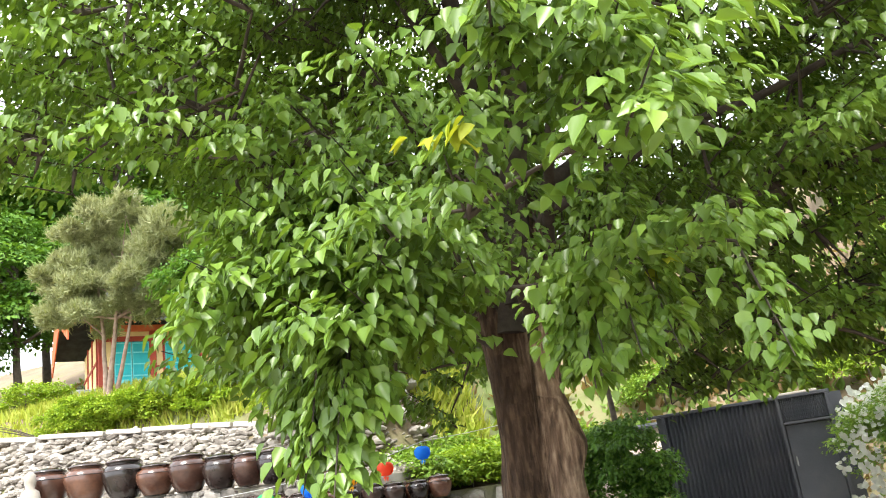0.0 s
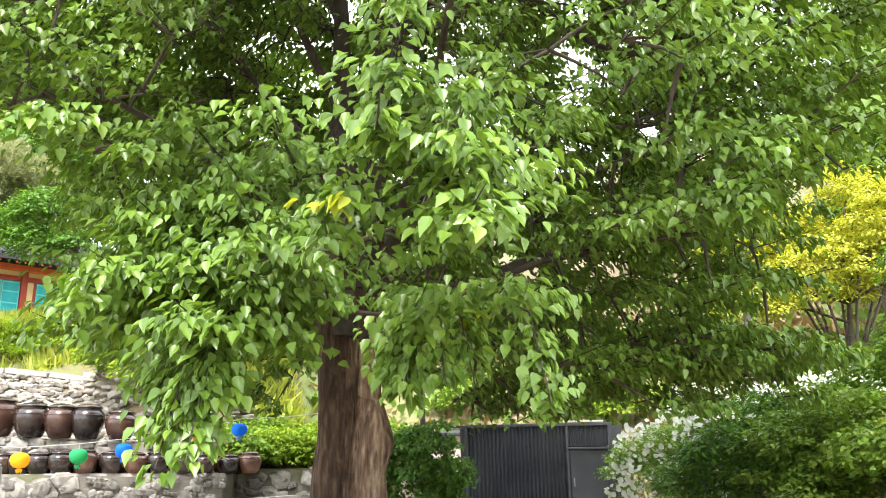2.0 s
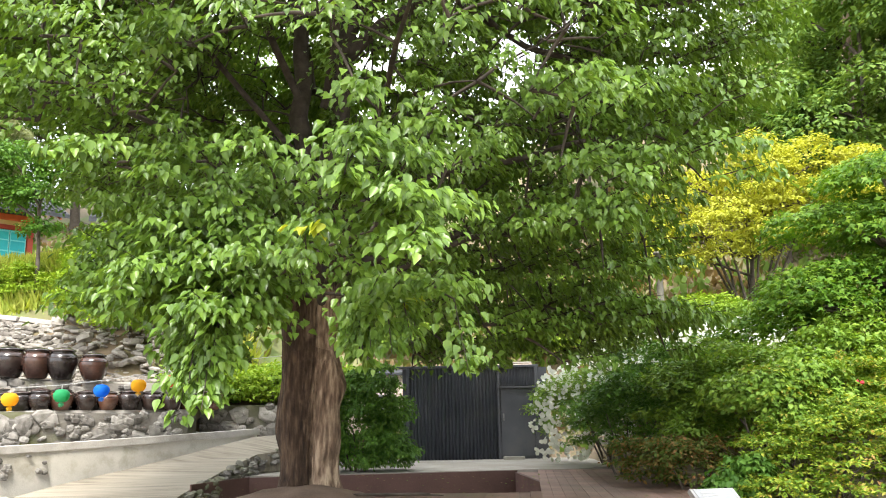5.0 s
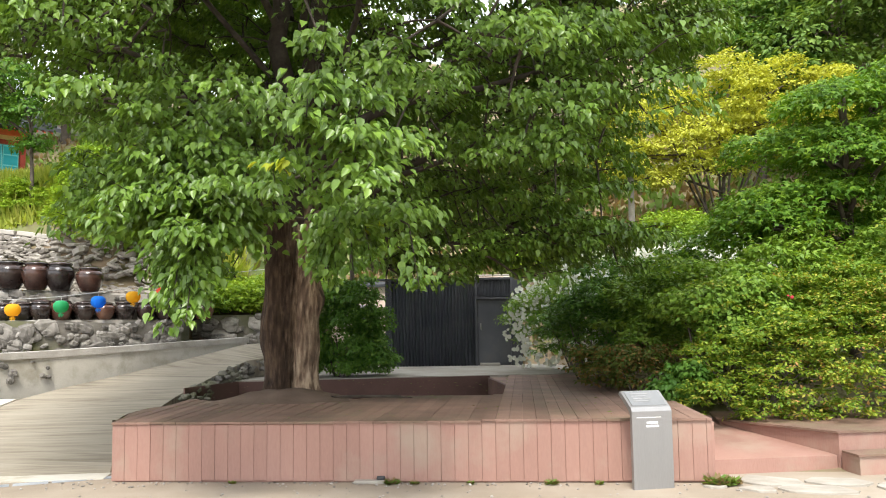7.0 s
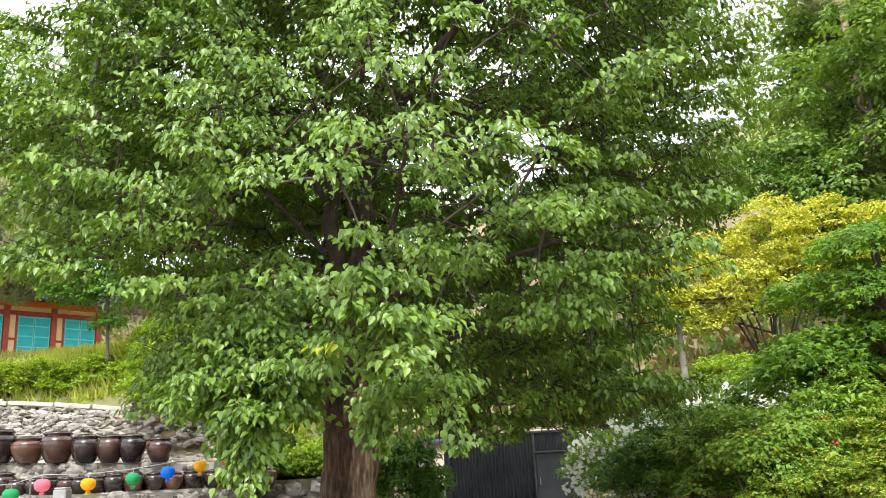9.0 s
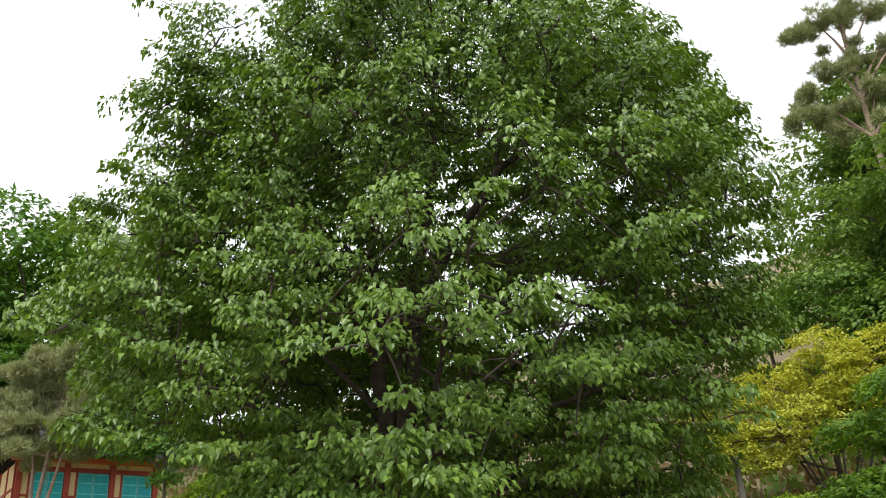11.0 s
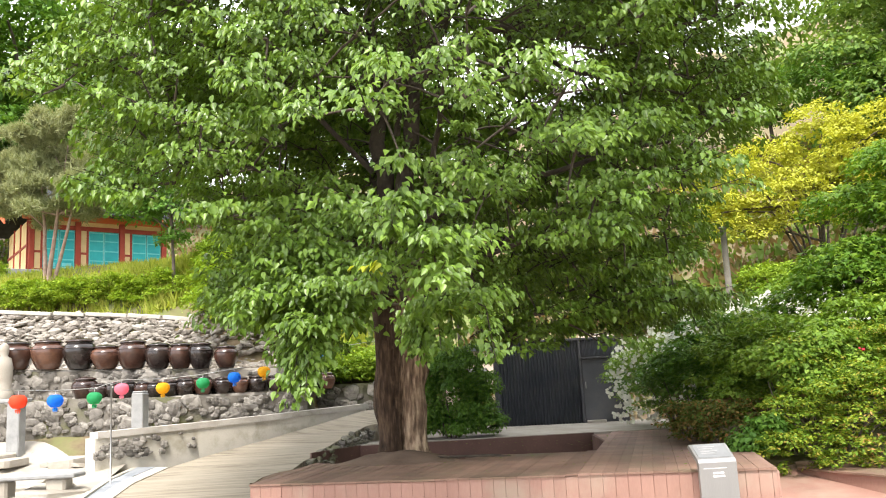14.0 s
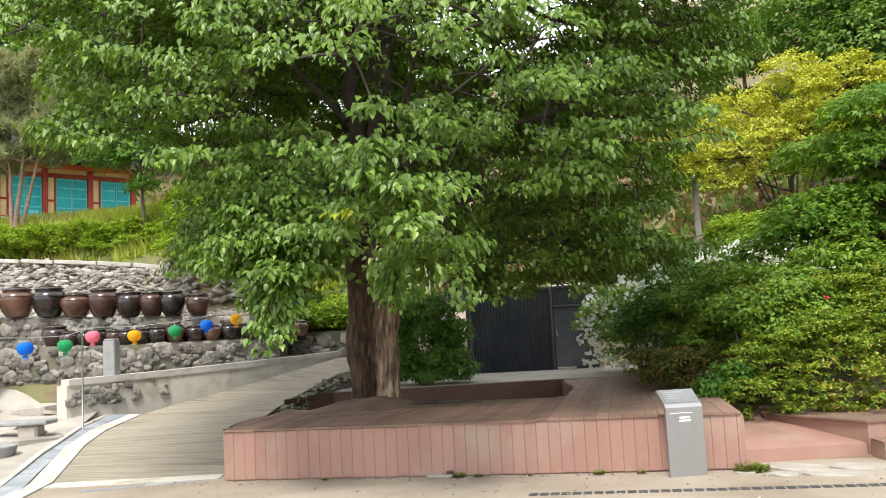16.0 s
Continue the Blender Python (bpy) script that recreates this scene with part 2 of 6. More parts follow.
M_GRASS = leaf_mat("grass_blade", [(0.0, (0.2, 0.27, 0.035)), (0.5, (0.33, 0.39, 0.06)), (1.0, (0.5, 0.48, 0.13))], rough=0.6)
M_HEDGE = leaf_mat("hedge_leaf", [(0.0, (0.11, 0.21, 0.02)), (0.5, (0.22, 0.34, 0.03)), (1.0, (0.4, 0.48, 0.06))], rough=0.5)
M_AZALEA = leaf_mat("azalea_leaf", [(0.0, (0.045, 0.11, 0.018)), (0.33, (0.11, 0.205, 0.024)), (0.55, (0.2, 0.295, 0.033)), (0.72, (0.34, 0.38, 0.05)), (0.82, (0.45, 0.25, 0.1))], rough=0.5)
M_RUST = leaf_mat("rusty_leaf", [(0.0, (0.04, 0.09, 0.018)), (0.5, (0.11, 0.15, 0.028)), (0.7, (0.28, 0.16, 0.06)), (1.0, (0.42, 0.18, 0.09))], rough=0.6)
M_SHRUB = leaf_mat("shrub_leaf", [(0.0, (0.04, 0.11, 0.02)), (0.5, (0.095, 0.205, 0.032)), (1.0, (0.19, 0.33, 0.055))], rough=0.45)
M_SHRUBL = leaf_mat("light_shrub_leaf", [(0.0, (0.085, 0.175, 0.028)), (0.5, (0.185, 0.31, 0.045)), (1.0, (0.34, 0.44, 0.075))], rough=0.45)
M_YELLOW = leaf_mat("yellow_green_leaf", [(0.0, (0.3, 0.34, 0.045)), (0.5, (0.46, 0.48, 0.07)), (1.0, (0.6, 0.59, 0.12))], rough=0.5)
M_MAPLE = leaf_mat("maple_leaf", [(0.0, (0.04, 0.11, 0.012)), (0.5, (0.1, 0.21, 0.02)), (1.0, (0.25, 0.37, 0.035))], rough=0.5)
M_FOREST = leaf_mat("forest_leaf", [(0.0, (0.06, 0.12, 0.03)), (0.5, (0.15, 0.25, 0.055)), (1.0, (0.28, 0.38, 0.09))], rough=0.5)
M_LITTER = leaf_mat("undergrowth", [(0.0, (0.16, 0.1, 0.05)), (0.4, (0.24, 0.17, 0.09)), (0.55, (0.12, 0.2, 0.04)), (1.0, (0.2, 0.3, 0.06))], rough=0.7)
M_PINE = leaf_mat("pine_needle", [(0.0, (0.15, 0.18, 0.08)), (0.5, (0.26, 0.29, 0.14)), (1.0, (0.42, 0.43, 0.24))], rough=0.6, through=0.2)
M_PETAL = leaf_mat("white_petal", [(0.0, (0.75, 0.75, 0.68)), (1.0, (0.85, 0.85, 0.8))], rough=0.6, tint=(1, 1, 0.9))
M_DARKWOOD = mat("twig_wood", [(0.3, (0.05, 0.04, 0.03)), (0.7, (0.13, 0.105, 0.085))], scale=6, rough=0.95, bump=0.4, bump_scale=30)
M_PINEBARK = mat("pine_bark", [(0.3, (0.24, 0.16, 0.12)), (0.7, (0.42, 0.32, 0.26))], scale=6, rough=0.95, bump=0.4, bump_scale=30)
M_EARTH = mat("bare_earth", [(0.3, (0.1, 0.075, 0.045)), (0.5, (0.19, 0.14, 0.09)), (0.75, (0.14, 0.16, 0.055))], scale=0.35, rough=1.0, bump=0.6, bump_scale=8, dirt=(0.13, 0.17, 0.05), dirt_scale=0.25)
M_GREY = mat("granite", [(0.3, (0.2, 0.205, 0.205)), (0.7, (0.33, 0.33, 0.325))], scale=5, rough=0.85, bump=0.3, bump_scale=60)
M_WHITE = mat("white_print", [(0.3, (0.75, 0.75, 0.74)), (0.7, (0.85, 0.85, 0.84))], scale=5, rough=0.6, bump=0)
M_PLAQUE = mat("grey_plaque", [(0.3, (0.15, 0.155, 0.16)), (0.7, (0.21, 0.215, 0.22))], scale=5, rough=0.35, bump=0)
M_WIRE = mat("wire", [(0.3, (0.4, 0.4, 0.4)), (0.7, (0.55, 0.55, 0.55))], rough=0.5, bump=0)
M_RUBBER = mat("black_iron", [(0.3, (0.03, 0.03, 0.032)), (0.7, (0.07, 0.07, 0.072))], rough=0.6, bump=0.1)


def lantern_mat(name, c):
    m = leaf_mat(name, [(0.0, tuple(0.9 * v for v in c)), (1.0, c)], rough=0.6, through=0.5, tint=(1.05, 1.05, 1.05), spec=0.2)
    return m


# ---------- mesh helpers ----------
def mesh_of(name, verts, faces, material=None, smooth=False):
    me = bpy.data.meshes.new(name)
    me.from_pydata([tuple(v) for v in verts] if not isinstance(verts, np.ndarray) else verts.tolist(), [], faces if not isinstance(faces, np.ndarray) else faces.tolist())
    me.update()
    if smooth:
        me.polygons.foreach_set("use_smooth", [True] * len(me.polygons))
    if material:
        me.materials.append(material)
    return me


def child(name, me, parent, label=""):
    ob = new(name, me)
    ob.parent = parent
    if label:
        ob["label"] = label
    return ob


def part(name, bm, material, parent, label="", smooth=False):
    me = bpy.data.meshes.new(name)
    bm.to_mesh(me)
    bm.free()
    if smooth:
        me.polygons.foreach_set("use_smooth", [True] * len(me.polygons))
    me.materials.append(material)
    return child(name, me, parent, label)


def thing(name, x, y, z, label, category, rz=0.0, group="", kind=""):
    e = new(name)
    e.matrix_world = pose(x, y, z, 0, 0, rz)
    e.empty_display_size = 0.1
    return tagged(e, label, category, group, kind)


def box_bm(x0, x1, y0, y1, z0, z1, bevel=0.0, bm=None):
    own = bm is None
    bm = bm or bmesh.new()
    r = bmesh.ops.create_cube(bm, size=1.0)
    for v in r["verts"]:
        v.co = Vector((x0 + (v.co.x + 0.5) * (x1 - x0), y0 + (v.co.y + 0.5) * (y1 - y0), z0 + (v.co.z + 0.5) * (z1 - z0)))
    if bevel and own:
        bmesh.ops.bevel(bm, geom=bm.edges[:], offset=bevel, segments=1, affect="EDGES")
    return bm


def prism_bm(poly, z0, z1, bevel=0.0):
    """An upright prism over a plan polygon (counter-clockwise); z0 and z1 are numbers or lists, one for each corner."""
    n = len(poly)
    lo = z0 if isinstance(z0, (list, tuple)) else [z0] * n
    hi = z1 if isinstance(z1, (list, tuple)) else [z1] * n
    bm = bmesh.new()
    a = [bm.verts.new((x, y, z)) for (x, y), z in zip(poly, lo)]
    b = [bm.verts.new((x, y, z)) for (x, y), z in zip(poly, hi)]
    bm.faces.new(a[::-1])
    bm.faces.new(b)
    for i in range(n):
        j = (i + 1) % n
        bm.faces.new((a[i], a[j], b[j], b[i]))
    bmesh.ops.recalc_face_normals(bm, faces=bm.faces[:])
    if bevel:
        bmesh.ops.bevel(bm, geom=bm.edges[:], offset=bevel, segments=1, affect="EDGES")
    return bm


def lathe(profile, seg=24):
    """Verts and faces of a body of revolution from (radius, height) pairs."""
    v, f = [], []
    for r, z in profile:
        for i in range(seg):
            a = 2 * math.pi * i / seg
            v.append((r * math.cos(a), r * math.sin(a), z))
    for k in range(len(profile) - 1):
        for i in range(seg):
            j = (i + 1) % seg
            f.append((k * seg + i, k * seg + j, (k + 1) * seg + j, (k + 1) * seg + i))
    f.append(tuple(range(seg))[::-1])
    f.append(tuple(range((len(profile) - 1) * seg, len(profile) * seg)))
    return v, f


def tube(path, radii, seg=6):
    """Verts and faces of a tapered tube along a path."""
    P = np.array(path, float)
    T = np.gradient(P, axis=0)
    T /= np.linalg.norm(T, axis=1)[:, None] + 1e-9
    ref = np.array([0.0, 0.0, 1.0]) if abs(T[0][2]) < 0.8 else np.array([1.0, 0.0, 0.0])
    v = []
    for p, t, r in zip(P, T, radii):
        u = np.cross(t, ref)
        u /= np.linalg.norm(u) + 1e-9
        w = np.cross(t, u)
        a = np.arange(seg) * 2 * math.pi / seg
        v.append(p + r * (np.cos(a)[:, None] * u + np.sin(a)[:, None] * w))
    f = []
    for k in range(len(P) - 1):
        for i in range(seg):
            j = (i + 1) % seg
            f.append((k * seg + i, k * seg + j, (k + 1) * seg + j, (k + 1) * seg + i))
    f.append(tuple(range(seg)))
    f.append(tuple(range((len(P) - 1) * seg, len(P) * seg))[::-1])
    return np.concatenate(v), f


class Bag:
    """Collects verts and faces of many small pieces for one mesh."""

    def __init__(self):
        self.v, self.f, self.n = [], [], 0

    def add(self, v, f):
        self.v.append(np.asarray(v, float))
        n = self.n
        self.f.extend([tuple(i + n for i in q) for q in f])
        self.n += len(v)

    def mesh(self, name, material, smooth=True):
        return mesh_of(name, np.concatenate(self.v), self.f, material, smooth)


# leaf outlines: x across, y from stalk to tip, z up
HEART = (np.array([(0, 0.03, 0), (-0.25, 0.01, 0.05), (-0.39, 0.3, 0.09), (-0.25, 0.64, 0.03), (0, 1.02, -0.15), (0.25, 0.64, 0.03), (0.39, 0.3, 0.09), (0.25, 0.01, 0.05), (0, 0.45, 0.0)]),
         [(0, 8, 2, 1), (8, 4, 3, 2), (0, 7, 6, 8), (8, 6, 5, 4)])
OVATE = (np.array([(0, 0.0, 0.0), (-0.3, 0.16, 0.1), (-0.33, 0.45, 0.11), (-0.14, 0.8, 0.0), (0, 1.04, -0.14), (0.14, 0.8, 0.0), (0.33, 0.45, 0.11), (0.3, 0.16, 0.1)]),
         [(0, 4, 3, 2, 1), (0, 7, 6, 5, 4)])
BLADE = (np.array([(0, 0, 0), (-0.28, 0.45, 0.05), (0, 1.0, -0.1), (0.28, 0.45, 0.05)]), [(0, 2, 1), (0, 3, 2)])
TRI = (np.array([(-0.06, 0, 0), (0.06, 0, 0), (0, 1.0, 0)]), [(0, 1, 2)])
STAR = (np.array([(0, 0, 0), (-0.45, 0.35, 0), (-0.12, 0.45, 0.03), (0, 1.0, -0.08), (0.12, 0.45, 0.03), (0.45, 0.35, 0)]), [(0, 2, 1), (0, 4, 3, 2), (0, 5, 4)])
BLOOM = (np.array([(0, 0, 0), (-0.5, 0.1, 0.2), (-0.3, 0.6, 0.3), (0.3, 0.6, 0.3), (0.5, 0.1, 0.2), (0.3, -0.5, 0.3), (-0.3, -0.5, 0.3)]),
         [(0, 2, 1), (0, 3, 2), (0, 4, 3), (0, 5, 4), (0, 6, 5), (0, 1, 6)])


def leaves_mesh(name, pos, tip, up, size, shape, material):
    """One mesh of many leaves: place, tip direction, upper side and length of each."""
    tv, tf = shape
    n, k = len(pos), len(tv)
    tip = tip / (np.linalg.norm(tip, axis=1)[:, None] + 1e-9)
    side = np.cross(tip, up)
    side /= np.linalg.norm(side, axis=1)[:, None] + 1e-9
    nor = np.cross(side, tip)
    V = pos[:, None, :] + size[:, None, None] * (tv[None, :, 0, None] * side[:, None, :] + tv[None, :, 1, None] * tip[:, None, :] + tv[None, :, 2, None] * nor[:, None, :])
    V = V.reshape(-1, 3)
    me = bpy.data.meshes.new(name)
    me.vertices.add(n * k)
    me.vertices.foreach_set("co", V.astype(np.float32).ravel())
    lens = np.array([len(q) for q in tf])
    flat = np.concatenate([np.array(q) for q in tf])
    loops = (flat[None, :] + (np.arange(n) * k)[:, None]).ravel()
    me.loops.add(len(loops))
    me.loops.foreach_set("vertex_index", loops.astype(np.int32))
    tot = np.tile(lens, n)
    me.polygons.add(len(tot))
    me.polygons.foreach_set("loop_start", np.concatenate([[0], np.cumsum(tot)[:-1]]).astype(np.int32))
    me.polygons.foreach_set("loop_total", tot.astype(np.int32))
    me.polygons.foreach_set("use_smooth", np.ones(len(tot), bool))
    me.update(calc_edges=True)
    me.materials.append(material)
    return me


def rand_dirs(rng, n):
    d = rng.normal(size=(n, 3))
    return d / np.linalg.norm(d, axis=1)[:, None]


def sprays(rng, bases, dirs, lengths, per, leaf, droop=0.25, spread=0.45, hang=0.5, jit=0.35):
    """Leaves along flat, drooping twigs. bases, dirs, lengths: one for each spray. Returns places, tips, uppers and sizes."""
    n = len(bases)
    idx = np.repeat(np.arange(n), per)
    m = len(idx)
    s = rng.uniform(0.0, 1.0, m) ** 0.8
    d = dirs[idx]
    out = d.copy()
    out[:, 2] *= 0.4
    out /= np.linalg.norm(out, axis=1)[:, None] + 1e-9
    lat = np.cross(out, np.array([0, 0, 1.0]))
    lat /= np.linalg.norm(lat, axis=1)[:, None] + 1e-9
    L = lengths[idx]
    w = rng.normal(0, 1, m) * spread * L * (1.0 - 0.45 * s)
    pos = bases[idx] + d * (s * L)[:, None] + lat * w[:, None]
    pos[:, 2] -= droop * L * (s ** 2 + 0.6 * (w / (L + 1e-6)) ** 2) - rng.normal(0, 0.07, m) * L
    tip = out * rng.uniform(0.1, 0.9, m)[:, None] + lat * (np.sign(w) * rng.uniform(0.1, 0.9, m))[:, None] + rng.normal(0, 0.8 * jit, (m, 3))
    tip[:, 2] -= hang * rng.uniform(0.5, 1.4, m)
    up = np.tile(np.array([0.0, 0.0, 1.0]), (m, 1)) + (0.2 + 0.5 * hang) * out + 0.25 * hang * lat * np.sign(w)[:, None] + rng.normal(0, jit, (m, 3))
    return pos, tip, up, leaf * rng.uniform(0.65, 1.2, m)


# ---------- ground ----------
def smooth(a, b, v):
    s = np.clip((v - a) / (b - a), 0, 1)
    return s * s * (3 - 2 * s)


def hill(x, y):
    """Height of the land: level in front, rising behind in a bowl that is open towards the gate."""
    left = np.interp(y, [5.5, 7, 8, 9.3, 10.5, 11.8, 12.2, 15.5, 17.0, 18.4, 20, 22, 27, 33, 60, 95], [-0.06, 0.05, 0.16, 0.4, 0.72, 1.1, 1.15, 2.4, 4.2, 5.8, 6.3, 6.6, 7.3, 8.6, 20, 27])
    mid = np.interp(y, [6, 13, 15, 19.5, 22, 30, 60, 95], [-0.06, -0.06, 0.2, 0.6, 2.6, 7.0, 22, 30])
    right = np.interp(y, [6, 7, 10, 14, 17.5, 24, 30, 60, 95], [-0.06, 0.1, 0.6, 1.6, 3.2, 5.5, 9.5, 26, 36])
    edge = np.interp(y, [11.5, 13.5, 15.5], [-12.5, -9.6, -8.5])
    wl_ = 1 - smooth(edge, edge + 2.4, x)
    wr_ = smooth(1.5, 4.0, x)
    far_r = smooth(8, 30, x) * smooth(4, 20, y) * 5.0
    return left * wl_ + right * wr_ + mid * (1 - wl_ - wr_) + far_r


gx = np.concatenate([np.linspace(-400, -60, 12), np.linspace(-55, 45, 101), np.linspace(50, 400, 12)])
gy = np.concatenate([np.linspace(-400, -20, 12), np.linspace(-15, 70, 120), np.linspace(75, 400, 14)])
GX, GY = np.meshgrid(gx, gy)
GZ = hill(GX, GY)
GZ += np.where(GY > 19, 0.25 * np.sin(GX * 0.9 + GY * 0.5) * np.sin(GY * 0.7), 0)
nx_, ny_ = len(gx), len(gy)
gv = np.stack([GX.ravel(), GY.ravel(), GZ.ravel()], 1)
gf = [(j * nx_ + i, j * nx_ + i + 1, (j + 1) * nx_ + i + 1, (j + 1) * nx_ + i) for j in range(ny_ - 1) for i in range(nx_ - 1)]
ground = new("ground", mesh_of("ground", gv, gf, M_EARTH, True))
tagged(ground, "bare earth and thin grass on the hillside", "ground", kind="structure")

plaza = part("pavement", prism_bm([(-40, -40), (40, -40), (40, 7.2), (-3.6, 7.2), (-9, 7.2), (-40, 7.2)], -0.3, 0.0), M_PLAZA, None)
tagged(plaza, "pale sandy concrete yard in front of the deck", "pavement", kind="structure")

# ---------- timber deck round the tree ----------
DZ = 0.66
DX0, DX1, DY = -3.62, 2.95, 5.62
deck = thing("timber_deck", -0.4, 9.0, 0.0, "reddish-brown composite deck built round the old tree", "deck", kind="structure")


def local(parent, ob):
    """Keep a mesh built in world places where it is, under a parent that stands elsewhere."""
    ob.matrix_parent_inverse = parent.matrix_world.inverted()
    return ob


deck.matrix_world = pose(-0.4, 9.0, 0)
PIT = (-4.4, 0.72, 9.4, 13.6)


def deck_boards():
    rng = random.Random(4)
    w, gap = 0.148, 0.004
    x = DX0
    i = 0
    while x < DX1 - 0.02:
        x1 = min(x + w, DX1)
        top = DZ - 0.03 + (0.012 if x > -1.0 else 0.0) + (0.012 if x > 0.6 else 0)
        b = box_bm(x, x1 - 0.0016, DY - 0.012 + rng.uniform(-0.003, 0.003), DY + 0.02, 0.01 + rng.uniform(0, 0.012), top, 0.004)
        local(deck, part("facing_board", b, M_DECK, deck))
        x += w
        i += 1
    # top boards run away from the front edge
    x = DX0 - 0.0
    while x < DX1 - 0.02:
        x1 = min(x + w, DX1)
        zt = DZ + (0.012 if x > 0.45 else 0.0) + rng.uniform(-0.002, 0.002)
        lean = -0.13 * max(0.0, (-1.5 - x) / 2.2)
        y_end = PIT[2] if x < PIT[1] - 0.05 else 14.9
        if x < PIT[1] - 0.05:
            y_end = 8.25 + 1.05 * abs((x + 2.5) / 1.4) ** 2 if abs(x + 2.5) < 1.4 else PIT[2] - 0.1
        poly = [(x, DY - 0.035), (x1 - gap, DY - 0.035), (x1 - gap + lean * (y_end - DY), y_end), (x + lean * (y_end - DY), y_end)]
        local(deck, part("deck_board", prism_bm(poly, zt - 0.025, zt), M_DECKTOP, deck))
        x += w


local(deck, part("substructure", prism_bm([(DX0 + 0.03, DY + 0.02), (DX1 - 0.03, DY + 0.02), (DX1 - 0.03, 8.3), (DX0 - 0.2, 8.3)], 0.0, DZ - 0.03), M_DECK, deck))
# boards that line the tree pit
local(deck, part("pit_board", prism_bm([(PIT[0] - 0.3, 13.2), (PIT[1] - 0.45, 14.75), (PIT[1] - 0.45, 14.8), (PIT[0] - 0.3, 13.25)], 0.1, DZ + 0.01), M_PIT, deck))
local(deck, part("pit_board", prism_bm([(-5.06, 11.3), (PIT[0] - 0.3, 13.2), (PIT[0] - 0.3, 13.25), (-5.1, 11.33)], 0.1, DZ + 0.02), M_PIT, deck))
local(deck, part("pit_board", prism_bm([(PIT[1] + 0.36, 9.55), (PIT[1] - 0.45, 14.78), (PIT[1] - 0.5, 14.78), (PIT[1] + 0.31, 9.55)], 0.1, DZ - 0.03), M_PIT, deck))
local(deck, part("walkway_top", prism_bm([(PIT[1] + 0.36, 9.5), (DX1, 5.7), (3.0, 9.0), (2.2, 12.4), (1.5, 14.9), (PIT[1] - 0.45, 14.9)], DZ - 0.06, DZ - 0.03), M_DECKTOP, deck))
local(deck, part("side_facing", prism_bm([(DX1, DY), (DX1 + 0.02, DY), (DX1 + 0.06, 8.0), (DX1 + 0.04, 8.0)], 0.0, DZ - 0.03), M_DECK, deck))

# soil in the pit, heaped up round the trunk
TX, TY = -2.52, 9.05
sx = np.linspace(-4.95, 0.95, 54)
sy = np.linspace(7.2, 14.9, 54)
SX, SY = np.meshgrid(sx, sy)
SX = np.where(SY < 9.6, np.maximum(SX, -4.4), SX)
r_ = np.hypot(SX - TX, SY - TY)
SZ = 0.49 - 0.31 * smooth(9.3, 10.6, SY) + 0.25 * np.exp(-(r_ / 0.95) ** 2) + 0.13 * np.exp(-(((SX - TX) / 3.0) ** 2 + ((SY - 8.3) / 0.9) ** 2))
SZ += 0.02 * np.sin(SX * 7.1 + SY * 3) * np.sin(SY * 6.3) + np.random.default_rng(3).normal(0, 0.006, SX.shape)
sf = [(j * 54 + i, j * 54 + i + 1, (j + 1) * 54 + i + 1, (j + 1) * 54 + i) for j in range(53) for i in range(53)]
soil = new("soil", mesh_of("soil", np.stack([SX.ravel(), SY.ravel(), SZ.ravel()], 1), sf, M_SOIL, True))
tagged(soil, "bare brown soil heaped round the trunk", "soil", kind="structure")

# concrete apron behind the deck, up to the gate
path = part("path", prism_bm([(-6.2, 13.4), (0.3, 14.85), (1.5, 14.95), (2.2, 15.5), (2.4, 18.6), (-4.0, 18.6)], 0.3, [0.67, 0.68, 0.68, 0.7, 0.76, 0.76]), M_CONCW, None)
tagged(path, "pale concrete apron in front of the gate", "path", kind="structure")

# ---------- concrete ramp ----------
RL = [(-6.27, 5.75, 0.004), (-7.5, 8.3, 0.22), (-7.95, 9.6, 0.34), (-8.15, 11.2, 0.5), (-7.95, 12.3, 0.63), (-6.9, 13.6, 0.915), (-5.3, 15.3, 1.39), (-4.2, 16.1, 1.48)]
RR = [(-3.95, 6.25, 0.004), (-4.5, 7.6, 0.2), (-4.85, 9.2, 0.37), (-5.1, 11.0, 0.55), (-5.2, 12.2, 0.66), (-5.25, 13.2, 0.78), (-5.0, 14.6, 1.05), (-3.9, 15.5, 1.2)]
rv, rf = [], []
for a, b in zip(RL, RR):
    rv += [a, b, (b[0], b[1], b[2] - 0.5), (a[0], a[1], a[2] - 0.5)]
for k in range(len(RL) - 1):
    o = 4 * k
    rf += [(o, o + 1, o + 5, o + 4), (o + 1, o + 2, o + 6, o + 5), (o + 3, o, o + 4, o + 7)]
rf.append((0, 3, 2, 1))
ramp = new("ramp", mesh_of("ramp", rv, rf, M_RAMP))
tagged(ramp, "brushed grey concrete ramp climbing past the tree", "ramp", kind="structure")


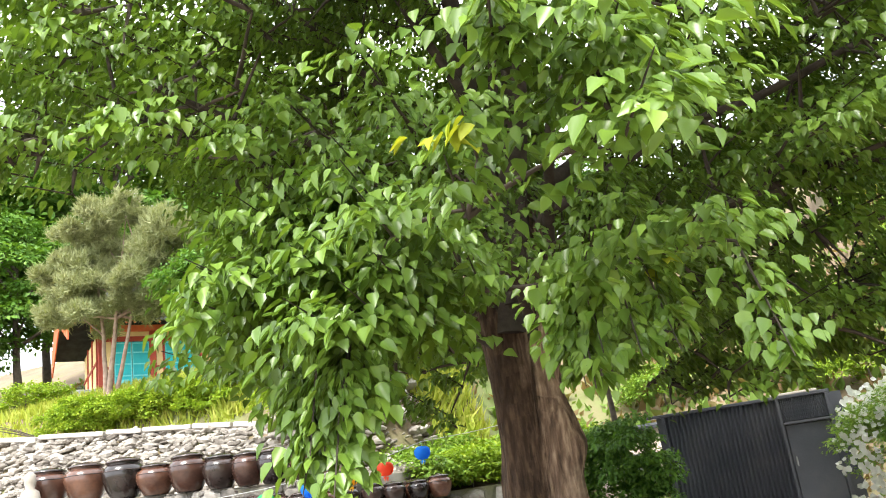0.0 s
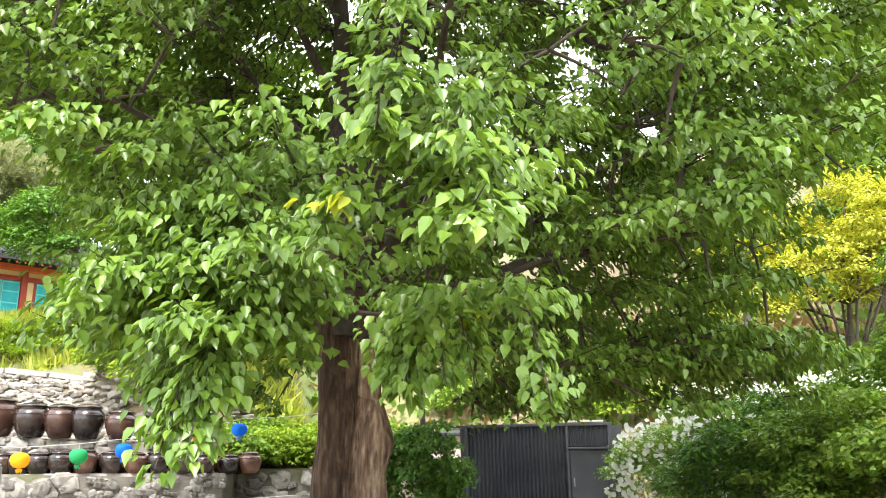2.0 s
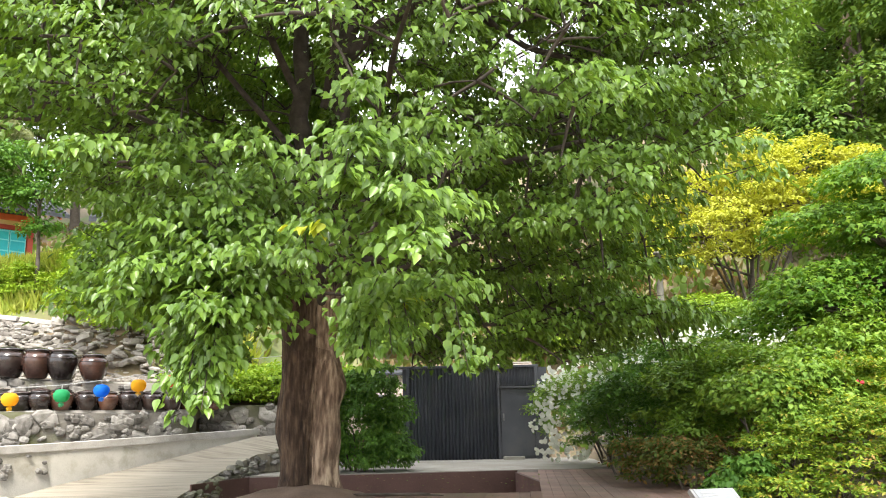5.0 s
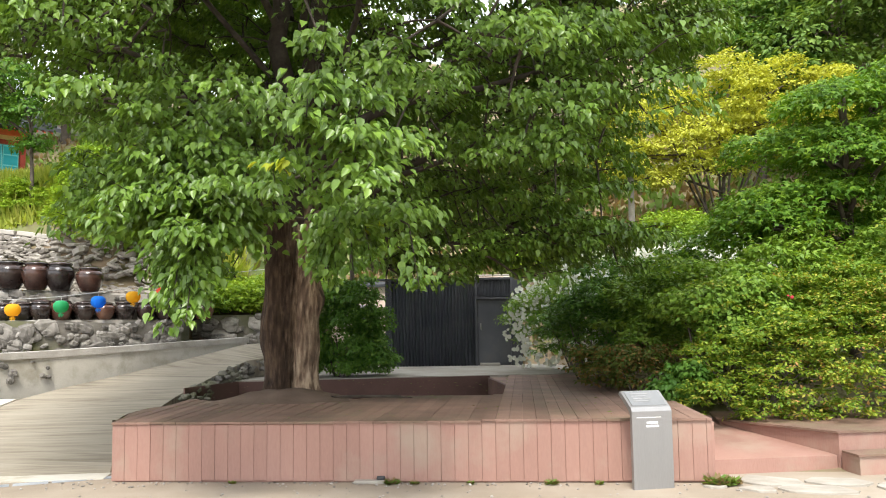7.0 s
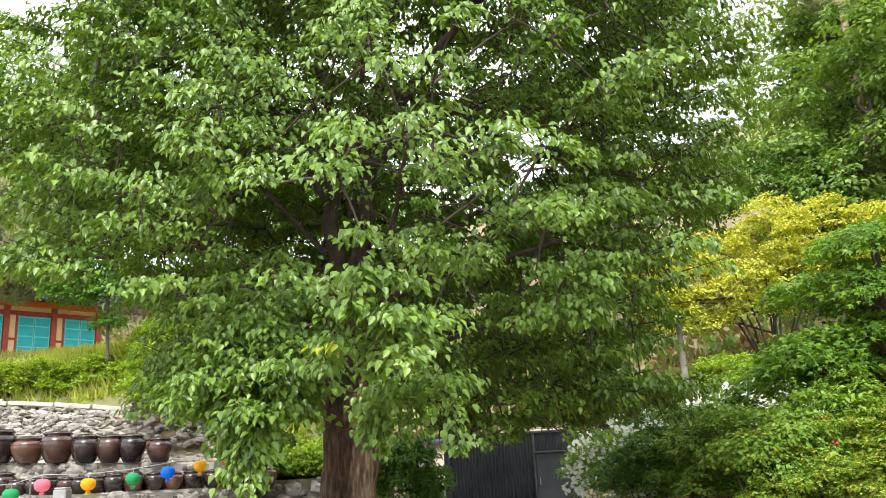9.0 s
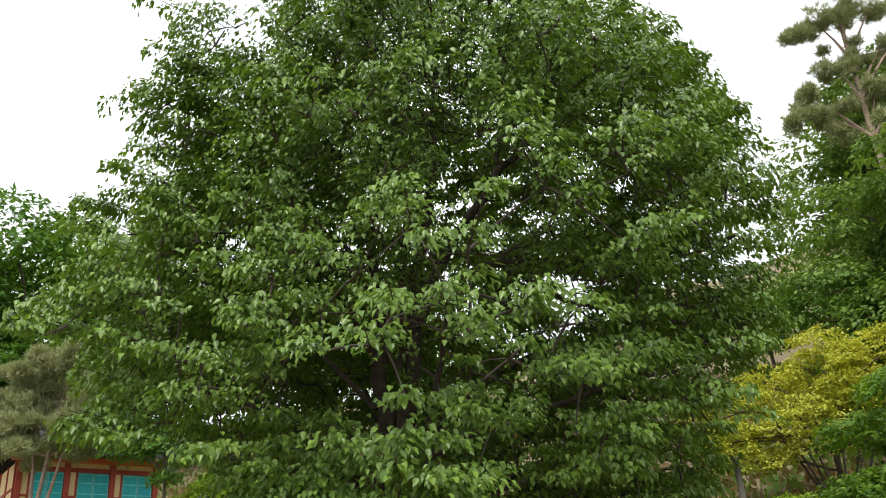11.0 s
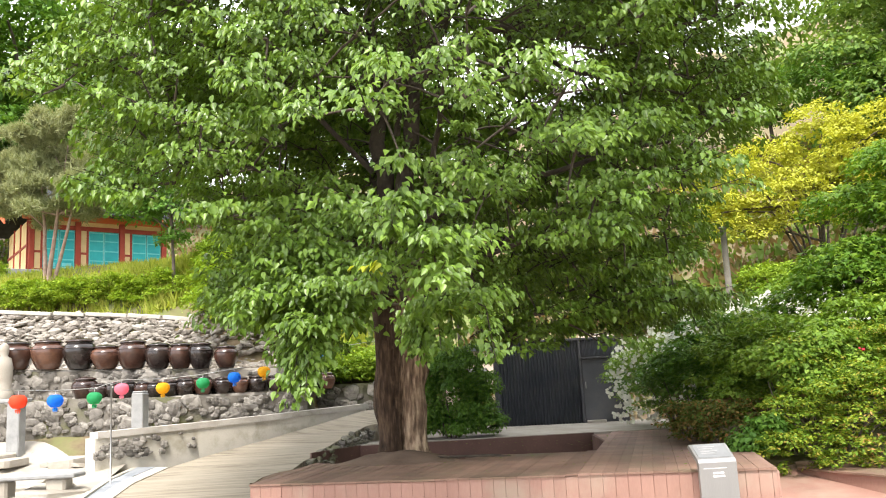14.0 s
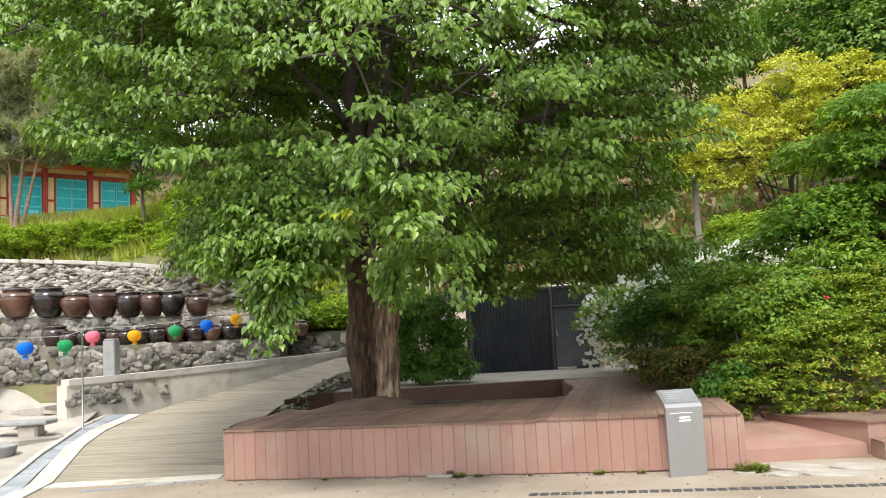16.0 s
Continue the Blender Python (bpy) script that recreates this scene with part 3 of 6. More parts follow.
def strip(name, pts, width, z_up, thick, material, label, category, side=1):
    """A flat band along a line of (x, y, z), to one side of it."""
    v, f = [], []
    P = np.array(pts)
    T = np.gradient(P[:, :2], axis=0)
    T /= np.linalg.norm(T, axis=1)[:, None]
    N = np.stack([-T[:, 1], T[:, 0]], 1) * side
    for p, n in zip(P, N):
        a, b = p[:2], p[:2] + n * width
        v += [(*a, p[2] + z_up), (*b, p[2] + z_up), (*b, p[2] + z_up - thick), (*a, p[2] + z_up - thick)]
    for k in range(len(P) - 1):
        o = 4 * k
        f += [(o, o + 4, o + 5, o + 1), (o + 1, o + 5, o + 6, o + 2), (o + 2, o + 6, o + 7, o + 3), (o + 3, o + 7, o + 4, o)]
    f += [(0, 1, 2, 3), (len(v) - 4, len(v) - 1, len(v) - 2, len(v) - 3)]
    ob = new(name, mesh_of(name, v, f, material))
    return tagged(ob, label, category, kind="structure")


strip("kerb", [(-5.75, 4.3, 0.0)] + RL[:4], 0.3, 0.02, 0.3, M_PLASTER, "whitish concrete edge of the drainage channel", "kerb")
strip("kerb", [(-6.2, 5.72, 0.0), (-5.0, 5.95, 0.0), (-3.9, 6.2, 0.0)], 0.42, 0.012, 0.2, M_PLASTER, "pale concrete sill at the foot of the ramp", "kerb", side=-1)
strip("kerb", [(-6.3, 4.2, 0.0), (-6.72, 5.26, 0.01), (-7.78, 7.58, 0.18), (-8.72, 10.05, 0.38), (-8.95, 11.3, 0.5)], 0.1, 0.03, 0.3, M_PLASTER, "whitish concrete edge of the drainage channel", "kerb")
channel = thing("drain_channel", -6.6, 5.6, 0, "blue-grey slate slabs over the drain beside the ramp", "drain", kind="structure")
CH = [(-5.72, 3.9, 0.0), (-6.15, 4.85, 0.0), (-7.0, 6.5, 0.09), (-8.0, 8.8, 0.26), (-8.48, 10.5, 0.42), (-8.5, 11.3, 0.52)]
for k in range(len(CH) - 1):
    for s in range(3):
        a = np.array(CH[k]) + (np.array(CH[k + 1]) - np.array(CH[k])) * (s / 3)
        b = np.array(CH[k]) + (np.array(CH[k + 1]) - np.array(CH[k])) * ((s + 0.96) / 3)
        wd = 0.6 - 0.035 * k
        local(channel, part("slab", prism_bm([(a[0] - wd, a[1]), (a[0], a[1]), (b[0], b[1]), (b[0] - wd, b[1])], [a[2] - 0.1, a[2] - 0.1, b[2] - 0.1, b[2] - 0.1],
                                             [a[2] + 0.008, a[2] + 0.008, b[2] + 0.008, b[2] + 0.008]), M_SLATE, channel))

# low parapet along the ramp
PW = [(-9.46, 10.6, 0.65, 1.3), (-8.85, 11.55, 0.62, 1.33), (-8.22, 12.5, 0.66, 1.36), (-6.99, 13.9, 0.95, 1.44), (-5.33, 15.6, 1.35, 1.56)]
pv, pf = [], []
for x, y, z0, z1 in PW:
    pv += [(x, y, z0 - 0.4), (x, y, z1 - 0.12), (x - 0.3, y + 0.1, z1 - 0.12), (x - 0.3, y + 0.1, z0 - 0.4)]
for k in range(len(PW) - 1):
    o = 4 * k
    pf += [(o, o + 4, o + 5, o + 1), (o + 1, o + 5, o + 6, o + 2), (o + 2, o + 6, o + 7, o + 3)]
pf.append((0, 1, 2, 3))
parapet = new("parapet_wall", mesh_of("parapet_wall", pv, pf, M_PLASTER))
tagged(parapet, "low rendered wall along the concrete ramp", "wall", kind="structure")
strip("coping", [(x + 0.06, y, z1) for x, y, z0, z1 in PW], 0.42, 0.0, 0.13, M_CONC, "weathered concrete coping on the low ramp wall", "coping")


# ---------- stone walls of the terraces ----------
def stone_mesh(rng, w, h, d):
    """A rounded field stone with an uneven face; origin in its middle, front towards -y."""
    bm = bmesh.new()
    bmesh.ops.create_cube(bm, size=1.0)
    bmesh.ops.bevel(bm, geom=bm.edges[:], offset=0.24, segments=1, affect="EDGES")
    for v in bm.verts:
        v.co = Vector((v.co.x * w * rng.uniform(0.78, 1.16), v.co.y * d * rng.uniform(0.85, 1.15), v.co.z * h * rng.uniform(0.78, 1.16)))
    me = bpy.data.meshes.new("stone")
    bm.to_mesh(me)
    bm.free()
    me.materials.append(M_STONE)
    return me


def stone_wall(name, pts, label, size=0.24, seed=1, depth=0.5, limit=300, proud=0.05, core=M_MORTAR):
    """A field-stone wall along plan points (x, y, foot, top): a mortar core and single stones on its front."""
    rng = random.Random(seed)
    wall = thing(name, pts[0][0], pts[0][1], pts[0][2], label, "wall", kind="structure")
    cv, cf = [], []
    for x, y, z0, z1 in pts:
        cv += [(x, y + 0.03, z0 - 0.5), (x, y + 0.03, z1 - 0.03), (x, y + depth, z1 - 0.03), (x, y + depth, z0 - 0.5)]
    for k in range(len(pts) - 1):
        o = 4 * k
        cf += [(o, o + 4, o + 5, o + 1), (o + 1, o + 5, o + 6, o + 2), (o + 2, o + 6, o + 7, o + 3)]
    cf += [(0, 1, 2, 3), (len(cv) - 4, len(cv) - 1, len(cv) - 2, len(cv) - 3)]
    local(wall, child("core", mesh_of("core", cv, cf, core), wall))
    kinds = [stone_mesh(rng, 1, 1, 1) for _ in range(9)]
    count = 0
    inv = wall.matrix_world.inverted()
    for k in range(len(pts) - 1):
        (x0, y0, a0, b0), (x1, y1, a1, b1) = pts[k], pts[k + 1]
        length = math.hypot(x1 - x0, y1 - y0)
        ang = math.degrees(math.atan2(y1 - y0, x1 - x0))
        height = (b0 - a0 + b1 - a1) / 2
        n_st = int(length * height / (size * size * 0.44))
        for _ in range(n_st):
            big = rng.random() < 0.3
            w = size * (rng.uniform(1.0, 1.7) if big else rng.uniform(0.45, 0.95))
            h = w * rng.uniform(0.5, 0.95)
            f = rng.random()
            a, b = a0 + (a1 - a0) * f, b0 + (b1 - b0) * f
            z = a + h * 0.4 + rng.random() * max(0.01, b - a - h * 0.8)
            if count < limit:
                ob = child("stone", rng.choice(kinds), wall)
                ob.matrix_parent_inverse = inv
                ob.matrix_basis = pose(x0 + (x1 - x0) * f, y0 + (y1 - y0) * f + 0.02 + rng.uniform(-0.4, 0.3) * proud, z, rng.uniform(-9, 9), rng.uniform(-28, 28), ang + rng.uniform(-8, 8)) @ \
                    Matrix.Diagonal((w, rng.uniform(0.1, 0.14), h, 1))
                count += 1
    return wall


stone_wall("terrace_wall_1", [(-13.2, 11.9, 1.15, 2.1), (-11.6, 12.3, 1.2, 2.07), (-9.0, 12.95, 1.2, 1.98), (-7.7, 14.0, 1.25, 1.94), (-6.7, 15.1, 1.3, 1.98)], "grey field-stone retaining wall under the lower jars", 0.235, 2)
stone_wall("terrace_wall_2", [(-16.5, 12.95, 2.05, 2.95), (-12.6, 13.45, 2.0, 2.77), (-9.4, 14.1, 1.95, 2.63), (-7.6, 14.6, 1.93, 2.55)], "grey field-stone wall under the upper row of jars", 0.22, 3)
stone_wall("terrace_wall_3", [(-6.9, 16.3, 1.3, 2.12), (-5.5, 16.75, 1.35, 2.12), (-4.9, 16.9, 1.3, 2.1)], "grey stone wall at the head of the ramp", 0.3, 5)
stone_wall("ramp_wall_facing", [(-9.44, 10.58, 0.75, 1.12), (-8.83, 11.52, 0.72, 1.16), (-8.2, 12.47, 0.8, 1.2), (-7.0, 13.86, 1.05, 1.27)], "pale plaster wall set with dark field stones", 0.17, 7, depth=0.06, limit=46, core=M_PLASTER)
# terrace floors
tt = part("terrace", prism_bm([(-15.5, 12.2), (-11.6, 12.6), (-9.0, 13.2), (-7.7, 14.25), (-6.8, 15.3), (-7.6, 15.6), (-9.4, 14.4), (-12.6, 13.7), (-15.5, 13.3)], 1.0, 1.98), M_CONC, None)
tagged(tt, "worn concrete terrace under the dark jars", "terrace", kind="structure")
tt = part("terrace", prism_bm([(-16.5, 13.1), (-12.6, 13.7), (-9.4, 14.4), (-7.4, 14.9), (-7.2, 16.2), (-10.0, 16.4), (-17.0, 15.0)], 1.5, [2.67 - (q + 10) * 0.045 for q in (-16.5, -12.6, -9.4, -7.4, -7.2, -10.0, -17.0)]), M_CONC, None)
tagged(tt, "worn concrete terrace under the large brown jars", "terrace", kind="structure")

bank3 = part("bank", prism_bm([(-7.6, 15.2), (-6.9, 16.4), (-4.75, 17.0), (-4.75, 20.5), (-8.6, 20.5)], 0.5, [1.9, 2.02, 2.02, 2.6, 2.9]), M_EARTH, None)
tagged(bank3, "earth bank behind the stone wall", "bank", kind="structure")

# rubble bank above the jars
rng_r = np.random.default_rng(8)
bank = Bag()
base_stone = stone_mesh(random.Random(77), 1, 1, 1)
bsv = np.array([v.co[:] for v in base_stone.vertices])
bsf = [tuple(p.vertices) for p in base_stone.polygons]


def bank_z(x, s):
    top = np.interp(x, [-18, -12.3, -10, -8.5, -7], [4.75, 4.3, 4.0, 3.3, 2.8])
    return 2.6 + (top - 2.6) * s


for i in range(3800):
    x = rng_r.uniform(-17.5, -6.9)
    s = rng_r.uniform(0, 1.0)
    y = 14.9 + (x + 12) * 0.22 + s * 2.0
    z = bank_z(x, s)
    w = rng_r.uniform(0.09, 0.3) * rng_r.uniform(0.7, 1.1)
    m = np.array(pose(0, 0, 0, *(rng_r.uniform(-25, 25, 3))).to_3x3())
    bank.add((bsv * [w, w * rng_r.uniform(0.6, 1), w * rng_r.uniform(0.28, 0.6)]) @ m.T + [x, y, z + rng_r.uniform(-0.03, 0.06)], bsf)
for i in range(900):
    x, y = rng_r.uniform(-10.8, -6.4), rng_r.uniform(16.0, 18.3)
    w = rng_r.uniform(0.08, 0.34) * rng_r.uniform(0.6, 1.1)
    m = np.array(pose(0, 0, 0, *(rng_r.uniform(-25, 25, 3))).to_3x3())
    bank.add((bsv * [w, w * rng_r.uniform(0.6, 1), w * rng_r.uniform(0.3, 0.6)]) @ m.T + [x, y, float(hill(np.array(x), np.array(y))) + rng_r.uniform(0.0, 0.12)], bsf)
rub = new("rubble_bank", bank.mesh("rubble_bank", M_STONE_I, False))
tagged(rub, "bank of pale loose rubble stones above the jars", "stones", kind="stuff")
bv, bf = [], []
for i, x in enumerate(np.linspace(-18, -6.6, 24)):
    for j, s in enumerate(np.linspace(0, 1, 5)):
        bv.append((x, 14.9 + (x + 12) * 0.22 + s * 2.0, float(bank_z(x, s)) - 0.04))
    bv.append((x, 14.9 + (x + 12) * 0.22 + 4.2, float(bank_z(x, 1.0)) + 0.1))
for i in range(23):
    for j in range(5):
        bf.append((i * 6 + j, (i + 1) * 6 + j, (i + 1) * 6 + j + 1, i * 6 + j + 1))
bk = new("bank", mesh_of("bank", bv, bf, M_EARTH, True))
tagged(bk, "earth bank under the rubble stones", "bank", kind="structure")


coping = thing("bank_coping", -13.0, 16.6, 4.3, "line of pale flat capstones along the rubble bank", "coping", kind="structure")
rng_c = random.Random(19)
cx_ = -17.8
while cx_ < -9.7:
    w = rng_c.uniform(0.5, 1.7)
    xm = cx_ + w / 2
    b = box_bm(-w / 2, w / 2 - 0.004, -0.22, 0.2, -0.08, 0.025 + rng_c.uniform(0, 0.02), 0.015)
    ob = part("capstone", b, M_CONC, coping)
    ob.matrix_parent_inverse = coping.matrix_world.inverted()
    ob.matrix_basis = pose(xm, 14.9 + (xm + 12) * 0.22 + 2.0, float(bank_z(xm, 1.0)) + 0.05, rng_c.uniform(-3, 3), 7 + rng_c.uniform(-3, 3), 12 + rng_c.uniform(-4, 4))
    cx_ += w
# dark rubble along the ramp's edge above the pit
edge_bag = Bag()
for i in range(240):
    k = rng_r.uniform(3.0, 6.4)
    a, b = np.array(RR[int(k)]), np.array(RR[int(k) + 1])
    p = a + (b - a) * (k - int(k)) + [rng_r.normal(0.1, 0.1), 0, rng_r.uniform(-0.3, -0.0)]
    w = rng_r.uniform(0.05, 0.16)
    edge_bag.add((bsv * [w, w, w * 0.6]) @ np.array(pose(0, 0, 0, *rng_r.uniform(-30, 30, 3)).to_3x3()).T + p, bsf)
tagged(new("edge_rubble", edge_bag.mesh("edge_rubble", M_MORTAR, False)), "dark earth and rubble along the ramp's edge", "stones", kind="stuff")


# ---------- jars ----------
def jar_meshes():
    v, f = lathe([(0.2, 0), (0.225, 0.02), (0.3, 0.18), (0.36, 0.4), (0.372, 0.52), (0.345, 0.62), (0.29, 0.69), (0.265, 0.705), (0.285, 0.72), (0.285, 0.745), (0.24, 0.75)], 28)
    body_l = mesh_of("jar_body", v, f, M_JAR, True)
    body_d = mesh_of("jar_body", v, f, M_JARD, True)
    v, f = lathe([(0.3, 0.735), (0.31, 0.75), (0.305, 0.775), (0.26, 0.8), (0.2, 0.83), (0.12, 0.845), (0.06, 0.85), (0.055, 0.865), (0.02, 0.87)], 28)
    lid = mesh_of("jar_lid", v, f, M_JARD, True)
    v, f = lathe([(0.368, 0.555), (0.37, 0.565), (0.36, 0.575)], 28)
    ring = mesh_of("ring", v, f, M_JARD, True)
    return body_l, body_d, lid, ring


JB, JD, JL, JR = jar_meshes()


def jar(x, y, z, s, h, dark, label, group):
    e = thing("earthenware_jar", x, y, z, label, "jar", rz=random.uniform(0, 360), group=group)
    for n, me in (("body", JD if dark else JB), ("lid", JL), ("ring", JR)):
        ob = child(n, me, e)
        ob.scale = (s * 1.12, s * 1.12, h * 0.84)
    return e


random.seed(12)
for i, (x, s, h) in enumerate([(-13.65, 1.0, 1.0), (-12.85, 1.0, 1.05), (-12.07, 0.98, 1.08), (-11.42, 0.9, 0.84), (-10.76, 0.93, 1.02), (-10.13, 0.82, 0.9), (-9.59, 0.76, 0.9), (-9.1, 0.75, 0.92), (-8.48, 0.72, 0.8)]):
    jar(x, 13.86 + (x + 11) * 0.2, 2.67 - (x + 10) * 0.045, s, h, i in (2, 5, 7), "large brown glazed jar with a dark lid" if i not in (2, 5, 7) else "large dark brown glazed jar with lid", "jars on the upper terrace")
jar(-11.4, 12.95, 1.98, 0.75, 0.78, False, "brown glazed jar with a dark lid beside the small jars", "jars on the lower terrace")
for r in range(3):
    for i in range(15 - r):
        x = -10.95 + i * 0.33 + 0.14 * r + random.uniform(-0.04, 0.04)
        s = random.uniform(0.5, 0.58)
        jar(x, 12.8 + (x + 11) * 0.24 + 0.6 * max(0.0, x + 9.0) + r * 0.42, 1.98, s, s * random.uniform(0.95, 1.1), random.random() < 0.8, "small dark glazed jar with a lid", "jars on the lower terrace")

# ---------- gate ----------
gate = thing("sheet_gate", -1.2, 18.1, 0.72, "black corrugated sheet-metal gate with a small door", "gate", rz=4)
GWID, GH = 2.15, 2.2
gv_, gf_ = [], []
nco = 26
for i in range(nco * 2 + 1):
    x = -1.15 + i * (GWID / (nco * 2))
    y = 0.045 if i % 2 else -0.015
    gv_ += [(x, y, 0.02), (x, y, GH)]
for i in range(nco * 2):
    gf_.append((2 * i, 2 * i + 2, 2 * i + 3, 2 * i + 1))
child("corrugated_panel", mesh_of("corrugated_panel", gv_, gf_, M_GATE), gate)
part("top_rail", box_bm(-1.5, 2.0, -0.05, 0.1, GH, GH + 0.06, 0.005), M_GATE, gate)
part("post", box_bm(1.0, 1.05, -0.05, 0.05, 0, GH, 0.005), M_GATE, gate)
part("post", box_bm(-1.2, -1.14, -0.05, 0.05, 0, GH, 0.005), M_GATE, gate)
part("post", box_bm(1.9, 1.98, -0.05, 0.05, 0, GH, 0.005), M_GATE, gate)
gd = part("wicket_door", box_bm(1.07, 1.88, -0.03, 0.01, 0.1, 1.68, 0.006), M_GATE, gate, "plain black sheet door")
part("handle", box_bm(1.12, 1.15, -0.08, -0.03, 0.92, 1.1, 0.008), M_STEEL, gd, "steel handle")
part("lintel", box_bm(1.05, 1.9, -0.12, 0.02, 1.7, 1.74, 0.005), M_GATE, gate)
part("backing", box_bm(-1.3, 2.2, 0.06, 0.1, 0.0, GH), M_GATE, gate)
gv_, gf_ = [], []
for i in range(47):
    x = 1.05 + i * 0.85 / 46
    y = 0.012 if i % 2 else -0.012
    gv_ += [(x, y, 1.77), (x, y, GH)]
for i in range(46):
    gf_.append((2 * i, 2 * i + 2, 2 * i + 3, 2 * i + 1))
child("corrugated_panel", mesh_of("corrugated_panel", gv_, gf_, M_GATE), gate)
part("door_step", box_bm(1.1, 1.6, -0.3, -0.05, 0.0, 0.1, 0.01), M_CONCW, gate)

# ---------- the old tree ----------
big_tree = thing("old_tree", TX, TY, 0.5, "old broad-leaved tree with a furrowed double trunk in full leaf", "tree")
TZ0 = 0.5


def trunk():
    seg, v, f = 72, [], []
    zs = [0.0, 0.04, 0.08, 0.13, 0.18] + [0.25 + 0.075 * k for k in range(30)] + [2.6, 2.8, 3.0, 3.3, 3.6, 3.9, 4.2]
    for z in zs:
        sp = 0.207 + 0.015 * min(z, 2) + 0.09 * max(0, z - 1.7)
        for i in range(seg):
            a = 2 * math.pi * i / seg
            # two stems grown together, with a groove between them
            ca, sa = math.cos(a), math.sin(a)
            rr = 0.0
            for sgn, rad in ((-1, 0.212), (1, 0.196)):
                rad = rad * (1.0 - 0.09 * z) if z < 3 else rad * 0.73
                if sgn > 0:
                    # the right-hand stem ends in a stub
                    rad *= 1.0 - 0.8 * float(smooth(1.75, 2.25, z))
                cx, cy = sgn * sp, 0.03 * sgn
                b = ca * cx + sa * cy
                disc = b * b - (cx * cx + cy * cy - rad * rad)
                if disc >= 0:
                    rr = max(rr, b + math.sqrt(disc))
            rr = max(rr, 0.04)
            flare = 1 + 0.5 * math.exp(-z / 0.12) * (0.55 + 0.45 * math.sin(5 * a + 1.0)) + 0.1 * math.exp(-z / 0.5)
            knob = 0.09 * math.exp(-((z - 1.55) / 0.2) ** 2) * math.exp(-(((a - 0.1 + math.pi) % (2 * math.pi) - math.pi) / 0.45) ** 2)
            knob += 0.07 * math.exp(-((z - 1.25) / 0.3) ** 2) * math.exp(-(((a - math.pi) % (2 * math.pi) if a > math.pi else math.pi - a) / 0.7) ** 2)
            knob -= 0.05 * math.exp(-((z - 0.45) / 0.3) ** 2) * abs(ca)
            knob += 0.06 * math.exp(-((z - 0.95) / 0.25) ** 2) * math.exp(-(((a - 3.3) % (2 * math.pi)) / 0.5) ** 2)
            nz = noise.noise(Vector((ca * 2.0, sa * 2.0, z * 0.8))) * 0.04 + noise.noise(Vector((ca * 7, sa * 7, z * 1.4 + 5))) * 0.032 + noise.noise(Vector((ca * 18, sa * 18, z * 2.2))) * 0.022
            rr = rr * flare + knob + nz
            v.append((rr * ca + 0.02 * z, rr * sa, z))
    for k in range(len(zs) - 1):
        for i in range(seg):
            j = (i + 1) % seg
            f.append((k * seg + i, k * seg + j, (k + 1) * seg + j, (k + 1) * seg + i))
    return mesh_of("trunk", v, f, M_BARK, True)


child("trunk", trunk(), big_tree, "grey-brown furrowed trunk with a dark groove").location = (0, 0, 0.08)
rngt = np.random.default_rng(21)


def curve(p0, p1, sag=0.0, n=8, wob=0.12, rng=rngt):
    p0, p1 = np.array(p0, float), np.array(p1, float)
    t = np.linspace(0, 1, n)[:, None]
    d = p1 - p0
    P = p0 + d * t
    P[:, 2] += sag * np.sin(np.pi * t[:, 0]) * np.linalg.norm(d)
    wv = rng.normal(0, wob, (n, 3)) * np.sin(np.pi * t)
    return P + np.cumsum(wv, 0) * 0.4


# main limbs, in world places
def along(points, n=16, wob=0.03):
    """A smooth line of n places through the given ones."""
    Q = np.array(points, float)
    k = np.concatenate([[0], np.cumsum(np.linalg.norm(np.diff(Q, axis=0), axis=1))])
    t = np.linspace(0, k[-1], n)
    P = np.stack([np.interp(t, k, Q[:, c]) for c in range(3)], 1)
    for _ in range(2):
        P[1:-1] = 0.25 * P[:-2] + 0.5 * P[1:-1] + 0.25 * P[2:]
    P[1:-1] += rngt.normal(0, wob, (n - 2, 3))
    return P


BOUGHS = []
# two stems rise side by side; the right-hand one forks high up
for pts, r0, r1 in [
    ([(-2.62, 9.05, 3.4), (-2.56, 9.05, 5.0), (-2.74, 9.05, 6.2), (-2.7, 9.1, 7.7), (-3.0, 9.3, 9.4), (-3.3, 9.5, 11.4)], 0.2, 0.04),
    ([(-2.5, 9.05, 3.7), (-2.3, 9.05, 5.2), (-2.12, 9.05, 6.4), (-2.0, 9.05, 7.65), (-1.62, 9.05, 9.28), (-1.42, 9.05, 11.0), (-1.3, 9.0, 12.6)], 0.2, 0.035),
    ([(-2.0, 9.05, 7.5), (-0.9, 9.05, 8.9), (-0.2, 9.05, 9.86), (0.74, 9.05, 10.66), (1.6, 8.9, 11.7)], 0.13, 0.03),
    ([(-0.25, 9.05, 9.8), (-0.05, 9.05, 11.6), (0.1, 9.0, 12.6)], 0.07, 0.025),
    ([(-2.05, 9.05, 7.0), (-1.3, 9.0, 7.75), (-0.45, 9.0, 8.02), (0.86, 9.0, 7.8), (2.4, 8.8, 7.4), (3.6, 8.6, 7.6)], 0.11, 0.03),
    ([(-0.35, 9.0, 7.95), (0.42, 9.05, 7.27), (1.03, 9.05, 6.9), (2.6, 8.9, 6.3)], 0.065, 0.025),
    ([(-2.6, 9.2, 6.6), (-3.0, 9.8, 8.4), (-4.4, 10.2, 10.4)], 0.09, 0.03),
]:
    P = along(pts)
    BOUGHS.append((P, np.linspace(r0, r1, len(P))))
